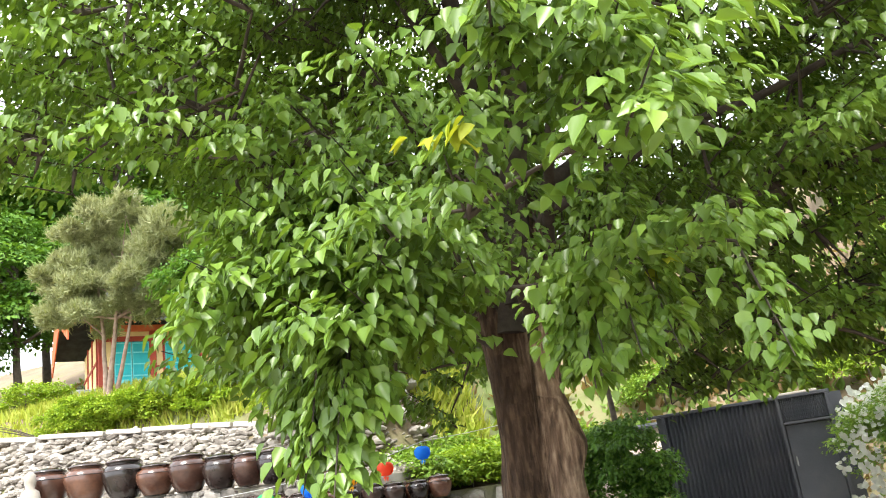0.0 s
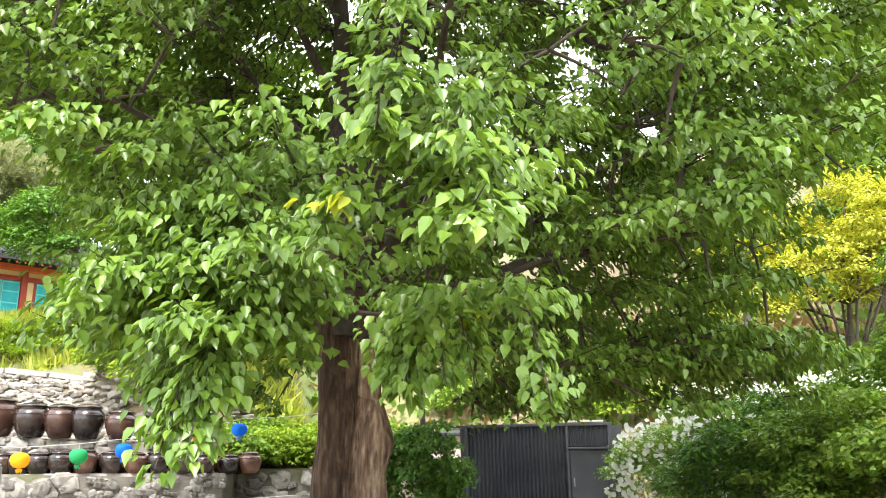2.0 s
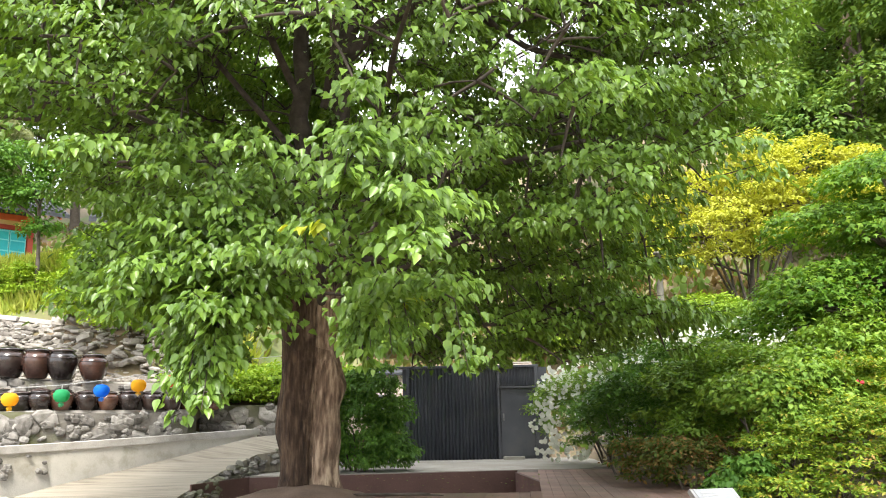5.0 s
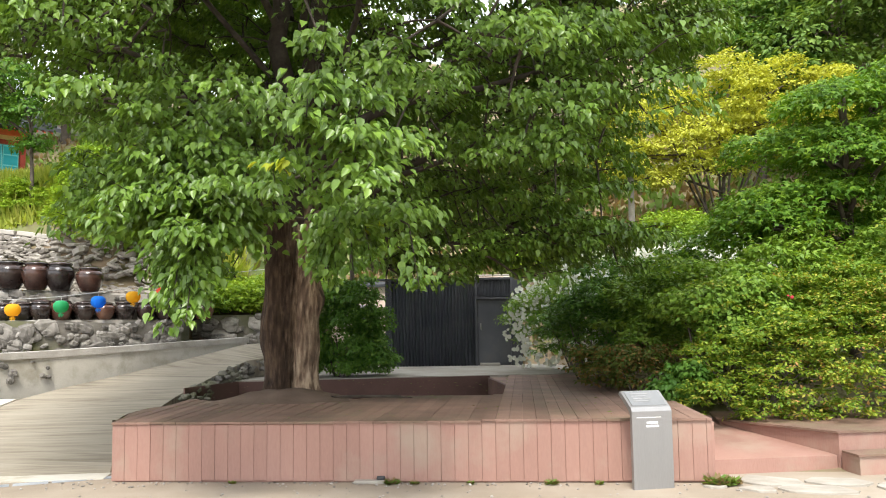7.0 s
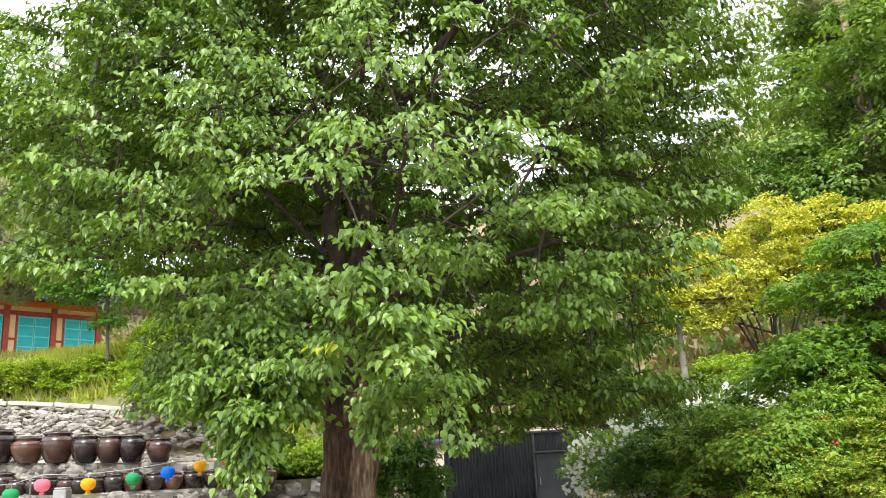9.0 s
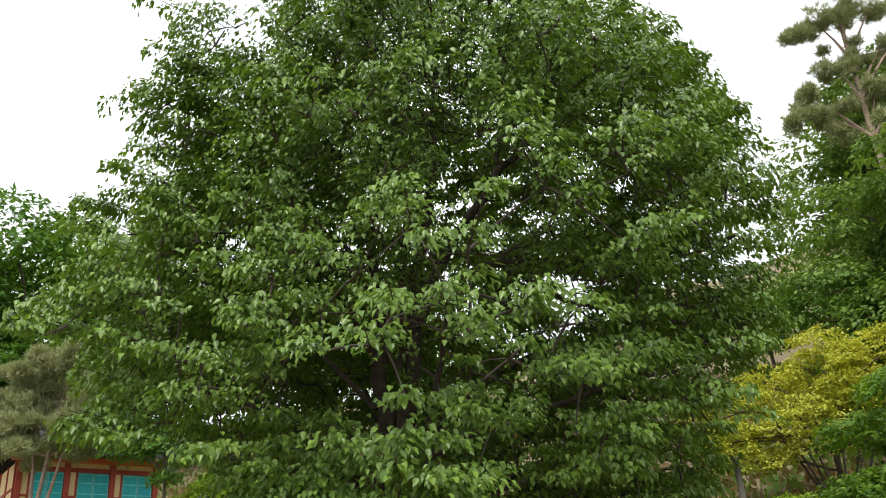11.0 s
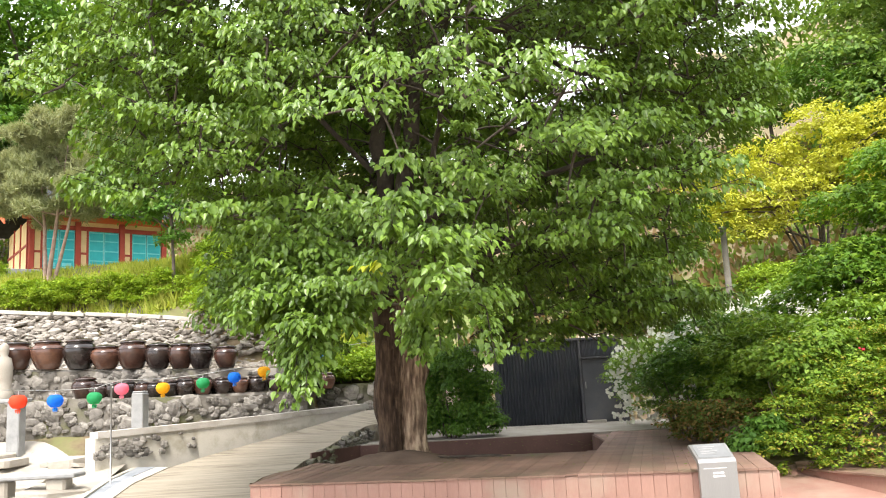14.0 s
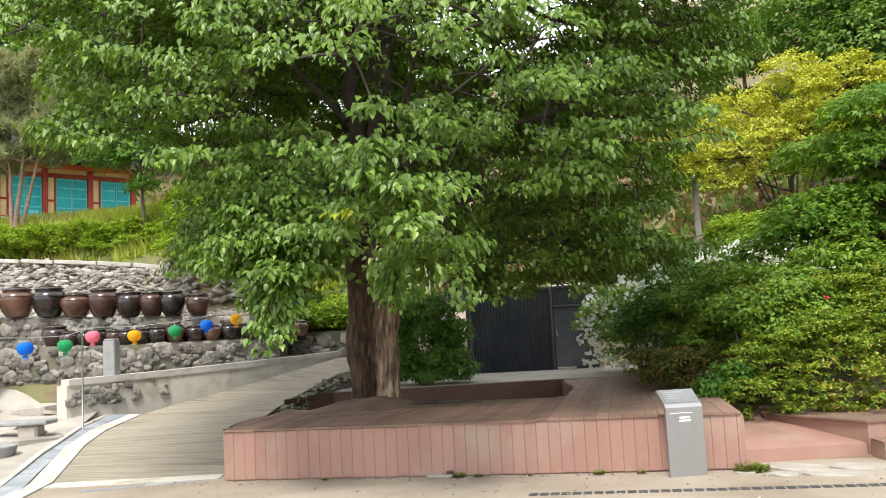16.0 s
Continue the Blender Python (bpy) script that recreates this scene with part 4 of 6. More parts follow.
for p0, p1, r0, r1, sag in [
    ((-2.0, 8.9, 4.2), (-0.6, 4.6, 5.6), 0.07, 0.02, 0.06),
    ((-2.9, 9.0, 4.4), (-7.0, 8.0, 6.6), 0.055, 0.02, 0.06), ((-2.8, 8.9, 5.6), (-6.0, 7.0, 9.0), 0.05, 0.025, 0.04), ((-2.8, 8.8, 4.0), (-4.0, 4.8, 5.0), 0.07, 0.02, 0.06),
    ((-2.1, 9.2, 3.8), (2.4, 10.8, 4.8), 0.09, 0.025, 0.05), ((-2.6, 9.3, 4.6), (-4.6, 13.0, 7.6), 0.1, 0.03, 0.04), ((-2.2, 9.3, 5.0), (0.0, 13.4, 7.6), 0.1, 0.03, 0.04),
    ((-2.3, 8.8, 6.2), (-1.0, 5.6, 8.6), 0.06, 0.02, 0.03), ((-2.7, 8.8, 6.4), (-4.0, 5.8, 9.4), 0.06, 0.02, 0.03), ((-2.3, 8.8, 3.3), (-1.6, 5.2, 3.9), 0.06, 0.02, 0.08),
    ((-2.0, 9.0, 3.4), (1.6, 7.4, 3.9), 0.06, 0.02, 0.06), ((-2.8, 8.9, 3.3), (-4.1, 7.6, 3.8), 0.05, 0.018, 0.08), ((-2.1, 9.0, 4.6), (2.6, 8.2, 5.4), 0.08, 0.02, 0.06),
]:
    BOUGHS.append((curve(p0, p1, sag, 12, 0.1), np.linspace(r0, r1, 12)))
for P, r in BOUGHS:
    v, f = tube(P, r, 8)
    local(big_tree, child("limb", mesh_of("limb", v, f, M_LIMB, True), big_tree))
LP = np.concatenate([P[2:] for P, r in BOUGHS])


def crown_r(z):
    return np.interp(z, [1.6, 2.3, 3.0, 4.2, 5.5, 7.0, 8.5, 10.0, 11.2, 12.3, 13.2, 13.8], [2.2, 4.6, 5.9, 6.3, 6.35, 6.3, 6.1, 5.6, 4.8, 3.8, 2.6, 1.2])


def crown_axis(z):
    s = smooth(2.0, 9.0, z)
    return TX + 1.15 * s + 0.5 * smooth(9.3, 11.3, z), TY - 0.2 * s


def crown_floor(dx, dy):
    """Height of the crown's underside: low towards the front and the right, lifted on the left."""
    line = dx + 0.285 * dy
    return np.interp(dx, [-5.0, -3.7, -2.7, -2.1], [5.5, 5.0, 4.3, 3.2]) + 0.1 * np.clip(dy, 0, 3) + np.where(dy < 0, 0.8 * np.exp(-(line / 0.8) ** 2), 0)


def crown():
    rng = rngt
    n = 7600
    z = rng.uniform(2.4, 13.7, n * 3)
    r = crown_r(z)
    keep = rng.uniform(0, 6.4, len(z)) < r
    z, r = z[keep][:n], r[keep][:n]
    a = rng.uniform(0, 2 * math.pi, len(z))
    lump = np.array([noise.noise(Vector((1.9 * math.cos(q), 1.9 * math.sin(q), w * 0.5))) for q, w in zip(a, z)])
    q = rng.uniform(0.0, 1.0, len(z)) ** 0.36
    rad = r * (0.95 + 0.24 * lump) * q
    ax, ay = crown_axis(z)
    P = np.stack([ax + rad * np.cos(a), ay + rad * np.sin(a), z], 1)
    dx, dy = P[:, 0] - TX, P[:, 1] - TY
    keep = P[:, 2] > crown_floor(dx, dy) + rng.normal(0, 0.15, len(P))
    keep &= ~((P[:, 2] < 3.5) & (np.hypot(dx, dy) < 2.2))
    # the left side draws in towards its foot
    keep &= P[:, 0] > np.interp(P[:, 2], [3.0, 3.6, 5.2, 6.3, 6.8], [-6.0, -6.0, -7.2, -7.4, -13.0]) + 0.35 * np.clip(8.5 - P[:, 1], 0, 9)
    keep &= P[:, 0] < np.interp(P[:, 2], [3.6, 4.5, 5.5, 6.4, 7.0], [2.6, 3.0, 3.6, 4.2, 9.0]) - 0.2 * np.clip(8.5 - P[:, 1], 0, 9)
    # lifted on the lower left, where the bank shows below it
    keep &= ~((P[:, 0] < 0.3 - 0.78 * P[:, 1]) & (P[:, 2] < 1.6 + 0.6 * P[:, 1]))
    # outline: drawn in at the shoulders, wide at the foot
    keep &= P[:, 0] > np.interp(P[:, 2], [7, 9, 10, 10.6, 11.2, 12.5, 13.5], [-9.0, -8.8, -8.2, -7.2, -6.5, -6.8, -6.0]) + rng.normal(0, 0.2, len(P))
    keep &= P[:, 0] < np.interp(P[:, 2], [6, 7.3, 8, 8.4, 9, 9.8, 11.5, 13], [5.6, 5.6, 4.7, 4.1, 4.5, 5.0, 4.4, 3.4]) + rng.normal(0, 0.2, len(P))
    # hollow before the two stems
    w0, w1 = np.array([-1.2, 4.0, 4.4]), np.array([-2.45, 8.9, 6.6])
    t = np.clip(((P - w0) @ (w1 - w0)) / ((w1 - w0) @ (w1 - w0)), 0, 1)
    near = np.linalg.norm((P - (w0 + t[:, None] * (w1 - w0))) * [1, 1, 0.6], axis=1)
    keep &= (near > 0.75) | (rng.uniform(0, 1, len(P)) < 0.15)
    w0, w1 = np.array([0.3, 3.5, 6.6]), np.array([-0.5, 8.9, 9.4])
    t = np.clip(((P - w0) @ (w1 - w0)) / ((w1 - w0) @ (w1 - w0)), 0, 1)
    near = np.linalg.norm((P - (w0 + t[:, None] * (w1 - w0))) * [1, 1, 0.7], axis=1)
    keep &= (near > 0.8) | (rng.uniform(0, 1, len(P)) < 0.2)
    P = P[keep]
    g = np.array([noise.noise(Vector((c[0] * 0.8, c[1] * 0.8, c[2] * 1.5 + 9))) for c in P])
    # airy in front of the upper trunk and on the lower right
    dx, dy, u = P[:, 0] - TX, P[:, 1] - TY, rng.uniform(0, 1, len(P))
    airy = (dy < -1) & (abs(dx + 0.2 * dy) < 2.6) & (P[:, 2] < 8) & (u < 0.3)
    airy |= (dx > 1.5) & (P[:, 2] < 6.5) & (u > 0.78)
    return P[((g > np.where(dx < -1.5, -0.17, 0.0)) | (rng.uniform(0, 1, len(P)) < 0.14)) & ~airy]


C = crown()
# boughs that hang low in front of and beside the trunk: middle, spread, number
for (cx, cy, cz), (wx, wy, wz), cnt in [
    ((-2.08, 3.75, 2.13), (0.08, 0.09, 0.11), 7), ((-2.0, 3.8, 2.45), (0.12, 0.12, 0.1), 8), ((-2.8, 4.3, 2.85), (0.2, 0.2, 0.12), 8), ((-2.45, 4.2, 3.1), (0.25, 0.25, 0.15), 14), ((-1.75, 4.3, 3.05), (0.2, 0.25, 0.16), 12), ((-1.95, 4.4, 2.65), (0.15, 0.2, 0.1), 7), ((-2.2, 4.6, 3.6), (0.35, 0.3, 0.2), 14), ((-0.75, 4.3, 2.5), (0.16, 0.2, 0.12), 7), ((-3.4, 5.2, 3.1), (0.3, 0.3, 0.18), 12), ((-2.7, 5.5, 3.15), (0.45, 0.4, 0.2), 22), ((-0.45, 3.2, 3.1), (0.25, 0.2, 0.14), 9), ((-2.3, 3.95, 2.95), (0.32, 0.3, 0.18), 14),
    ((-0.4, 4.3, 2.75), (0.3, 0.3, 0.2), 6), ((-3.9, 6.8, 3.6), (0.35, 0.4, 0.2), 12), ((1.6, 8.0, 3.0), (0.9, 0.6, 0.3), 26), ((0.7, 8.6, 2.75), (0.7, 0.5, 0.16), 15), ((-0.6, 9.6, 2.75), (0.4, 0.4, 0.15), 9), ((2.2, 8.4, 2.85), (0.5, 0.5, 0.16), 11), ((0.1, 9.2, 2.9), (0.8, 0.6, 0.22), 20),
    ((-3.0, 6.6, 3.35), (0.5, 0.5, 0.22), 20), ((-0.9, 6.6, 3.6), (0.3, 0.4, 0.2), 6), ((-3.9, 7.6, 3.7), (0.5, 0.5, 0.25), 14), ((-0.55, 3.2, 3.6), (0.2, 0.3, 0.2), 6), ((0.6, 4.2, 4.4), (0.6, 0.5, 0.4), 10), ((2.4, 5.6, 4.3), (0.5, 0.5, 0.4), 12), ((-3.4, 8.2, 2.95), (0.3, 0.3, 0.2), 6),
    ((-4.55, 5.2, 11.0), (0.25, 0.4, 0.5), 20), ((-4.6, 7.0, 11.2), (0.5, 0.6, 0.6), 34), ((-3.6, 8.0, 12.2), (0.6, 0.8, 0.5), 26), ((-6.0, 5.6, 8.5), (0.3, 0.4, 0.25), 10)]:
    C = np.concatenate([C, np.stack([rngt.normal(cx, wx, cnt), rngt.normal(cy, wy, cnt), rngt.normal(cz, wz, cnt)], 1)])
ax_, ay_ = crown_axis(C[:, 2])
D = C - np.stack([ax_, ay_, C[:, 2] - 1.0 - 0.12 * C[:, 2]], 1)
D /= np.linalg.norm(D, axis=1)[:, None]
D[:, 2] = np.clip(D[:, 2], -0.25, 0.6)
# the lowest shoots in front hang straight down
low = (C[:, 1] < 5.0) & (C[:, 2] < 2.5)
D[low] = D[low] * [0.45, 0.45, 0.0] + [0.0, 0.0, -0.75]
D[low] /= np.linalg.norm(D[low], axis=1)[:, None]
LEN = np.where(low, 0.6, 1.0) * rngt.uniform(0.5, 0.95, len(C))
B0 = C - D * (LEN * 0.55)[:, None]
B0[:, 2] += 0.1
pos, tip, up, siz = sprays(rngt, B0, D, LEN, 80, 0.096, droop=0.34, spread=0.27, hang=0.88, jit=0.34)
# gaps in the leafage on either side of the right-hand boughs, where the sky shows
for (a0, a1, wide) in [((1.04, 4.4, 5.31), (0.35, 16.0, 9.7), 0.55), ((0.86, 4.4, 4.05), (1.84, 16.0, 8.7), 0.22)]:
    a0, a1 = np.array(a0), np.array(a1)
    t = np.clip(((pos - a0) @ (a1 - a0)) / ((a1 - a0) @ (a1 - a0)), 0, 1)
    gap = np.linalg.norm(pos - (a0 + t[:, None] * (a1 - a0)), axis=1) < wide * rngt.uniform(0.7, 1.1, len(pos))
    pos, tip, up, siz = pos[~gap], tip[~gap], up[~gap], siz[~gap]
ob = child("crown", leaves_mesh("crown", pos, tip, up, siz, OVATE, M_LEAF), big_tree, "heart-shaped mid-green leaves")
local(big_tree, ob)
ob["kind"] = "stuff"
# twigs grow from the limbs outwards, each from the nearest wood inside it
order = np.argsort(np.min(((B0[:, None, :] - LP[None, ::2, :]) ** 2).sum(2), axis=1))
wood = np.concatenate([LP, B0])
grown = np.zeros(len(wood), bool)
grown[:len(LP)] = True
twigs = Bag()
for i in order:
    b, c, d = B0[i], C[i], D[i]
    cost = ((wood - b) ** 2).sum(1) + 1.5 * np.maximum(0, (wood - b) @ d) ** 2
    cost[~grown] = 1e9
    k = int(np.argmin(cost))
    grown[len(LP) + i] = True
    if cost[k] > 9:
        continue
    v, f = tube(np.concatenate([curve(wood[k], b, 0.04, 4, 0.03), [c + d * 0.3]]), [0.02, 0.016, 0.012, 0.009, 0.003], 4)
    twigs.add(v, f)
ob = local(big_tree, child("twig_work", twigs.mesh("twig_work", M_LIMB), big_tree))
ob["kind"] = "stuff"


# ---------- shrubs and trees round about ----------
def shrub_mesh(name, seed, blobs, count, leaf, shape, material, droop=0.1, hang=0.2, flat=0.5, length=0.3, per=12):
    """Leaves in small sprays over the outside of merged lumps (x, y, z, rx, ry, rz)."""
    rng = np.random.default_rng(seed)
    Bb = np.array(blobs, float)
    vol = (Bb[:, 3] * Bb[:, 4] + Bb[:, 4] * Bb[:, 5] + Bb[:, 3] * Bb[:, 5])
    n = count // per
    pick = rng.choice(len(Bb), n, p=vol / vol.sum())
    d = rand_dirs(rng, n)
    d[:, 2] = np.where(d[:, 2] < -0.35, -d[:, 2], d[:, 2])
    core = rng.uniform(0, 1, n) < 0.3
    lump = np.array([noise.noise(Vector((q[0] * 2.6 + k, q[1] * 2.6, q[2] * 3.2))) for q, k in zip(d, pick)])
    rr = np.where(core, rng.uniform(0.72, 0.85, n), rng.uniform(0.88, 1.0, n) + 0.22 * lump)[:, None]
    c = Bb[pick, :3] + d * Bb[pick, 3:] * rr
    inside = np.zeros(n, bool)
    for b in Bb:
        inside |= (((c - b[:3]) / (b[3:] * 0.7)) ** 2).sum(1) < 1
    c, d = c[~inside], d[~inside]
    d = d * [1, 1, flat]
    d /= np.linalg.norm(d, axis=1)[:, None]
    L = rng.uniform(0.6, 1.3, len(c)) * length
    p, t, u, s = sprays(rng, c - d * L[:, None] * 0.5, d, L, per, leaf, droop, 0.4, hang)
    return leaves_mesh(name, p, t, u, s, shape, material)


def shrub(name, x, y, z, mesh, label, category, stems=5, height=0.9, spread=0.5, seed=0):
    e = thing(name, x, y, z, label, category)
    o = child("foliage", mesh, e)
    o["kind"] = "stuff"
    rng = np.random.default_rng(seed + 50)
    for i in range(stems):
        a = rng.uniform(0, 6.28)
        v, f = tube(curve((0.1 * math.cos(a), 0.1 * math.sin(a), -0.1), (spread * math.cos(a), spread * math.sin(a), height), 0.05, 6, 0.05, rng), np.linspace(0.025, 0.008, 6), 5)
        child("stem", mesh_of("stem", v, f, M_DARKWOOD, True), e)
    return e


# azaleas beside the deck
def pads(seed, lumps, each, size):
    """Small flat pads of twigs over the upper and outer faces of larger lumps."""
    rng = np.random.default_rng(seed)
    out = [(x, y, z, rx * 0.72, ry * 0.72, rz * 0.72) for x, y, z, rx, ry, rz in lumps]
    for x, y, z, rx, ry, rz in lumps:
        for d in rand_dirs(rng, each):
            d[2] = abs(d[2]) if d[2] < -0.5 else d[2]
            q = rng.uniform(0.7, 1.1)
            w = size * rng.uniform(0.6, 1.3)
            out.append((x + d[0] * rx * q, y + d[1] * ry * q, z + d[2] * rz * q, w, w, w * 0.42))
    return out


AZ = [(-0.3, -0.4, 0.4, 0.75, 0.8, 0.6), (0.5, -0.6, 0.4, 0.9, 0.9, 0.7), (1.5, -0.4, 0.5, 1.1, 1.1, 0.85), (2.6, -0.5, 0.5, 1.0, 1.0, 0.8), (1.4, 0.3, 1.0, 1.1, 1.0, 0.9), (2.9, 0.0, 1.0, 1.2, 1.2, 1.1), (4.2, 0.6, 1.2, 1.2, 1.2, 1.2), (3.0, 0.3, 1.8, 1.0, 0.9, 0.8), (4.2, 0.2, 1.9, 1.1, 1.0, 0.9), (-0.2, 0.6, 0.95, 0.8, 0.8, 0.65), (0.3, -0.3, 0.8, 0.8, 0.7, 0.5), (2.0, -0.3, 1.1, 0.9, 0.8, 0.6), (0.9, 0.5, 1.1, 0.9, 0.8, 0.7)]
AZ += [(-0.6 + 0.62 * k, -0.95 + 0.1 * k, 0.16, 0.5, 0.4, 0.26) for k in range(9)]
shrub("azalea_bush", 4.15, 8.9, 0.35, shrub_mesh("azalea", 31, pads(31, [(x, y, 1.2 * z, rx, ry, 1.2 * rz) for x, y, z, rx, ry, rz in AZ], 22, 0.27), 120000, 0.066, BLADE, M_AZALEA, flat=0.2, length=0.2, per=22, droop=0.12, hang=0.1), "yellow-green clipped azalea with reddish young tips", "bush", 8, 0.9, 0.9, 1)
shrub("azalea_bush", 2.75, 9.6, 0.5, shrub_mesh("azalea_rust", 32, pads(32, [(0, 0, 0.4, 0.6, 0.5, 0.45), (-0.45, 0.9, 0.4, 0.5, 0.5, 0.45)], 12, 0.24), 9000, 0.075, BLADE, M_RUST, flat=0.15, length=0.25, per=16), "rust-tinged azalea at the edge of the deck", "bush", 5, 0.5, 0.4, 2)
GA = [(0, 0, 1.3, 1.4, 1.0, 1.0), (1.6, 0.2, 1.4, 1.4, 1.2, 1.1), (-1.0, 1.2, 1.0, 0.9, 1.0, 0.9), (3.2, 0.2, 1.6, 1.4, 1.2, 1.1)]
shrub("green_shrub", 4.4, 10.6, 0.6, shrub_mesh("shrub_a", 33, pads(33, GA, 22, 0.36), 44000, 0.1, BLADE, M_SHRUBL, flat=0.25, length=0.32, per=14), "leafy bright green shrub behind the azaleas", "bush", 8, 1.3, 0.9, 3)
GB = [(0, 0, 0.9, 0.9, 0.9, 0.9), (0.6, 1.4, 1.3, 1.2, 1.1, 1.1), (1.6, 0.3, 1.4, 1.2, 1.1, 1.0)]
shrub("green_shrub", 2.2, 12.9, 0.6, shrub_mesh("shrub_b", 34, pads(34, GB, 16, 0.35), 24000, 0.095, BLADE, M_SHRUB, flat=0.25, length=0.3, per=14), "dark green shrub beside the path to the gate", "bush", 7, 1.1, 0.7, 4)
RB = [(-0.95, 0.4, 0.9, 0.6, 0.6, 1.0), (-0.4, -0.3, 1.0, 0.75, 0.7, 1.0), (0.3, 0.3, 1.5, 0.9, 0.8, 1.1), (1.1, 0.2, 1.6, 1.1, 0.8, 1.0), (2.2, 0.4, 1.9, 1.2, 0.9, 0.85), (3.3, 0.6, 2.1, 1.2, 0.9, 0.8)]
shrub("climbing_rose", 2.2, 16.0, 0.7, shrub_mesh("rose_leaves", 35, pads(35, RB, 16, 0.3), 40000, 0.075, BLADE, M_SHRUBL, flat=0.4), "rambling rose covered with white blossoms", "bush", 8, 1.4, 0.8, 5)
IV = [(-0.2, -0.1, 0.35, 0.7, 0.5, 0.45), (0.5, -0.05, 0.3, 0.6, 0.5, 0.4), (0, 0, 1.0, 0.75, 0.6, 1.05), (0.65, 0.1, 0.7, 0.5, 0.5, 0.75), (-0.6, 0.1, 1.0, 0.55, 0.5, 1.0), (0.3, 0, 1.5, 0.6, 0.5, 0.6)]
shrub("ivy_bush", -2.95, 14.75, 0.6, shrub_mesh("ivy", 36, pads(36, IV, 14, 0.25), 36000, 0.09, BLADE, M_SHRUB, hang=0.6, length=0.26), "dark green ivy-like bush beside the gate", "bush", 6, 0.9, 0.4, 6)

shrub("broad_leaved_shrub", 3.75, 9.2, 0.6, shrub_mesh("broad_shrub", 44, [(0, 0, 1.3, 0.5, 0.4, 0.3), (0.55, 0.1, 1.5, 0.5, 0.4, 0.28), (-0.4, 0.2, 1.35, 0.35, 0.35, 0.25), (0.9, 0, 1.2, 0.35, 0.35, 0.25), (0.2, -0.2, 0.95, 0.4, 0.35, 0.25)], 6000, 0.08, HEART, M_SHRUBL, flat=0.2, length=0.32, per=9, hang=0.4), "broad-leaved bright green shrub rising from the azaleas", "bush", 5, 1.0, 0.4, 12)
rf_ = new("red_flower", leaves_mesh("red_flower", np.array([[4.55, 7.95, 2.0]] * 5) + np.random.default_rng(2).normal(0, 0.02, (5, 3)), np.random.default_rng(3).normal(0, 1, (5, 3)), np.tile([0.0, -1.0, 0.6], (5, 1)), np.full(5, 0.035), BLOOM,
          leaf_mat("red_petal", [(0.0, (0.4, 0.02, 0.035)), (1.0, (0.5, 0.05, 0.07))])))
tagged(rf_, "single red blossom in the green shrub", "flower")
# white roses
rngf = np.random.default_rng(5)
fl = []
for (bx, by, bz, rx, ry, rz), n in zip(RB, (130, 190, 150, 150, 170, 260)):
    q = rand_dirs(rngf, n * 4)
    q = q[(q[:, 1] < 0.1) & (q[:, 2] > (-0.7 if bz < 1.2 else 0.0))][:n]
    fl.append(np.array([2.2 + bx, 16.0 + by, 0.7 + bz]) + q * np.array([rx, ry, rz]) * 1.14)
fl = np.concatenate(fl)
fl = np.concatenate([fl, fl[::2] + rngf.normal(0, 0.07, fl[::2].shape)])
roses = leaves_mesh("rose_blossoms", fl, rngf.normal(0, 1, fl.shape) * [1, 0.4, 1], np.tile([0.1, -1.0, 0.5], (len(fl), 1)) + rngf.normal(0, 0.3, fl.shape), rngf.uniform(0.055, 0.11, len(fl)) * np.where(fl[:, 0] > 3.6, 1.5, 1.0), BLOOM, M_PETAL)
tagged(new("rose_blossoms", roses), "open white rose blossoms on the rambler", "flowers", kind="stuff")

shrub("ivy_clump", 2.98, 8.2, 0.5, shrub_mesh("ivy_clump", 45, [(0, 0, 0.25, 0.3, 0.25, 0.25), (0.2, -0.05, 0.45, 0.25, 0.2, 0.22), (-0.15, 0.1, 0.15, 0.25, 0.2, 0.15)], 1500, 0.085, HEART, M_SHRUB, flat=0.4, length=0.2, per=8, hang=0.8), "dark green ivy creeping out under the azaleas", "ivy", 3, 0.3, 0.2, 13)
# hedge above the rubble bank
hb = [(i * 0.55, 0.06 * i, 0.45 + 0.1 * math.sin(2.3 * i), 0.5, 0.5, 0.55) for i in range(11)]
shrub("clipped_hedge", -17.2, 17.2, 4.7, shrub_mesh("hedge", 40, pads(40, hb, 14, 0.22), 40000, 0.085, BLADE, M_HEDGE, flat=0.6, length=0.24), "bright yellow-green clipped hedge on the bank", "hedge", 8, 0.5, 1.5, 9)

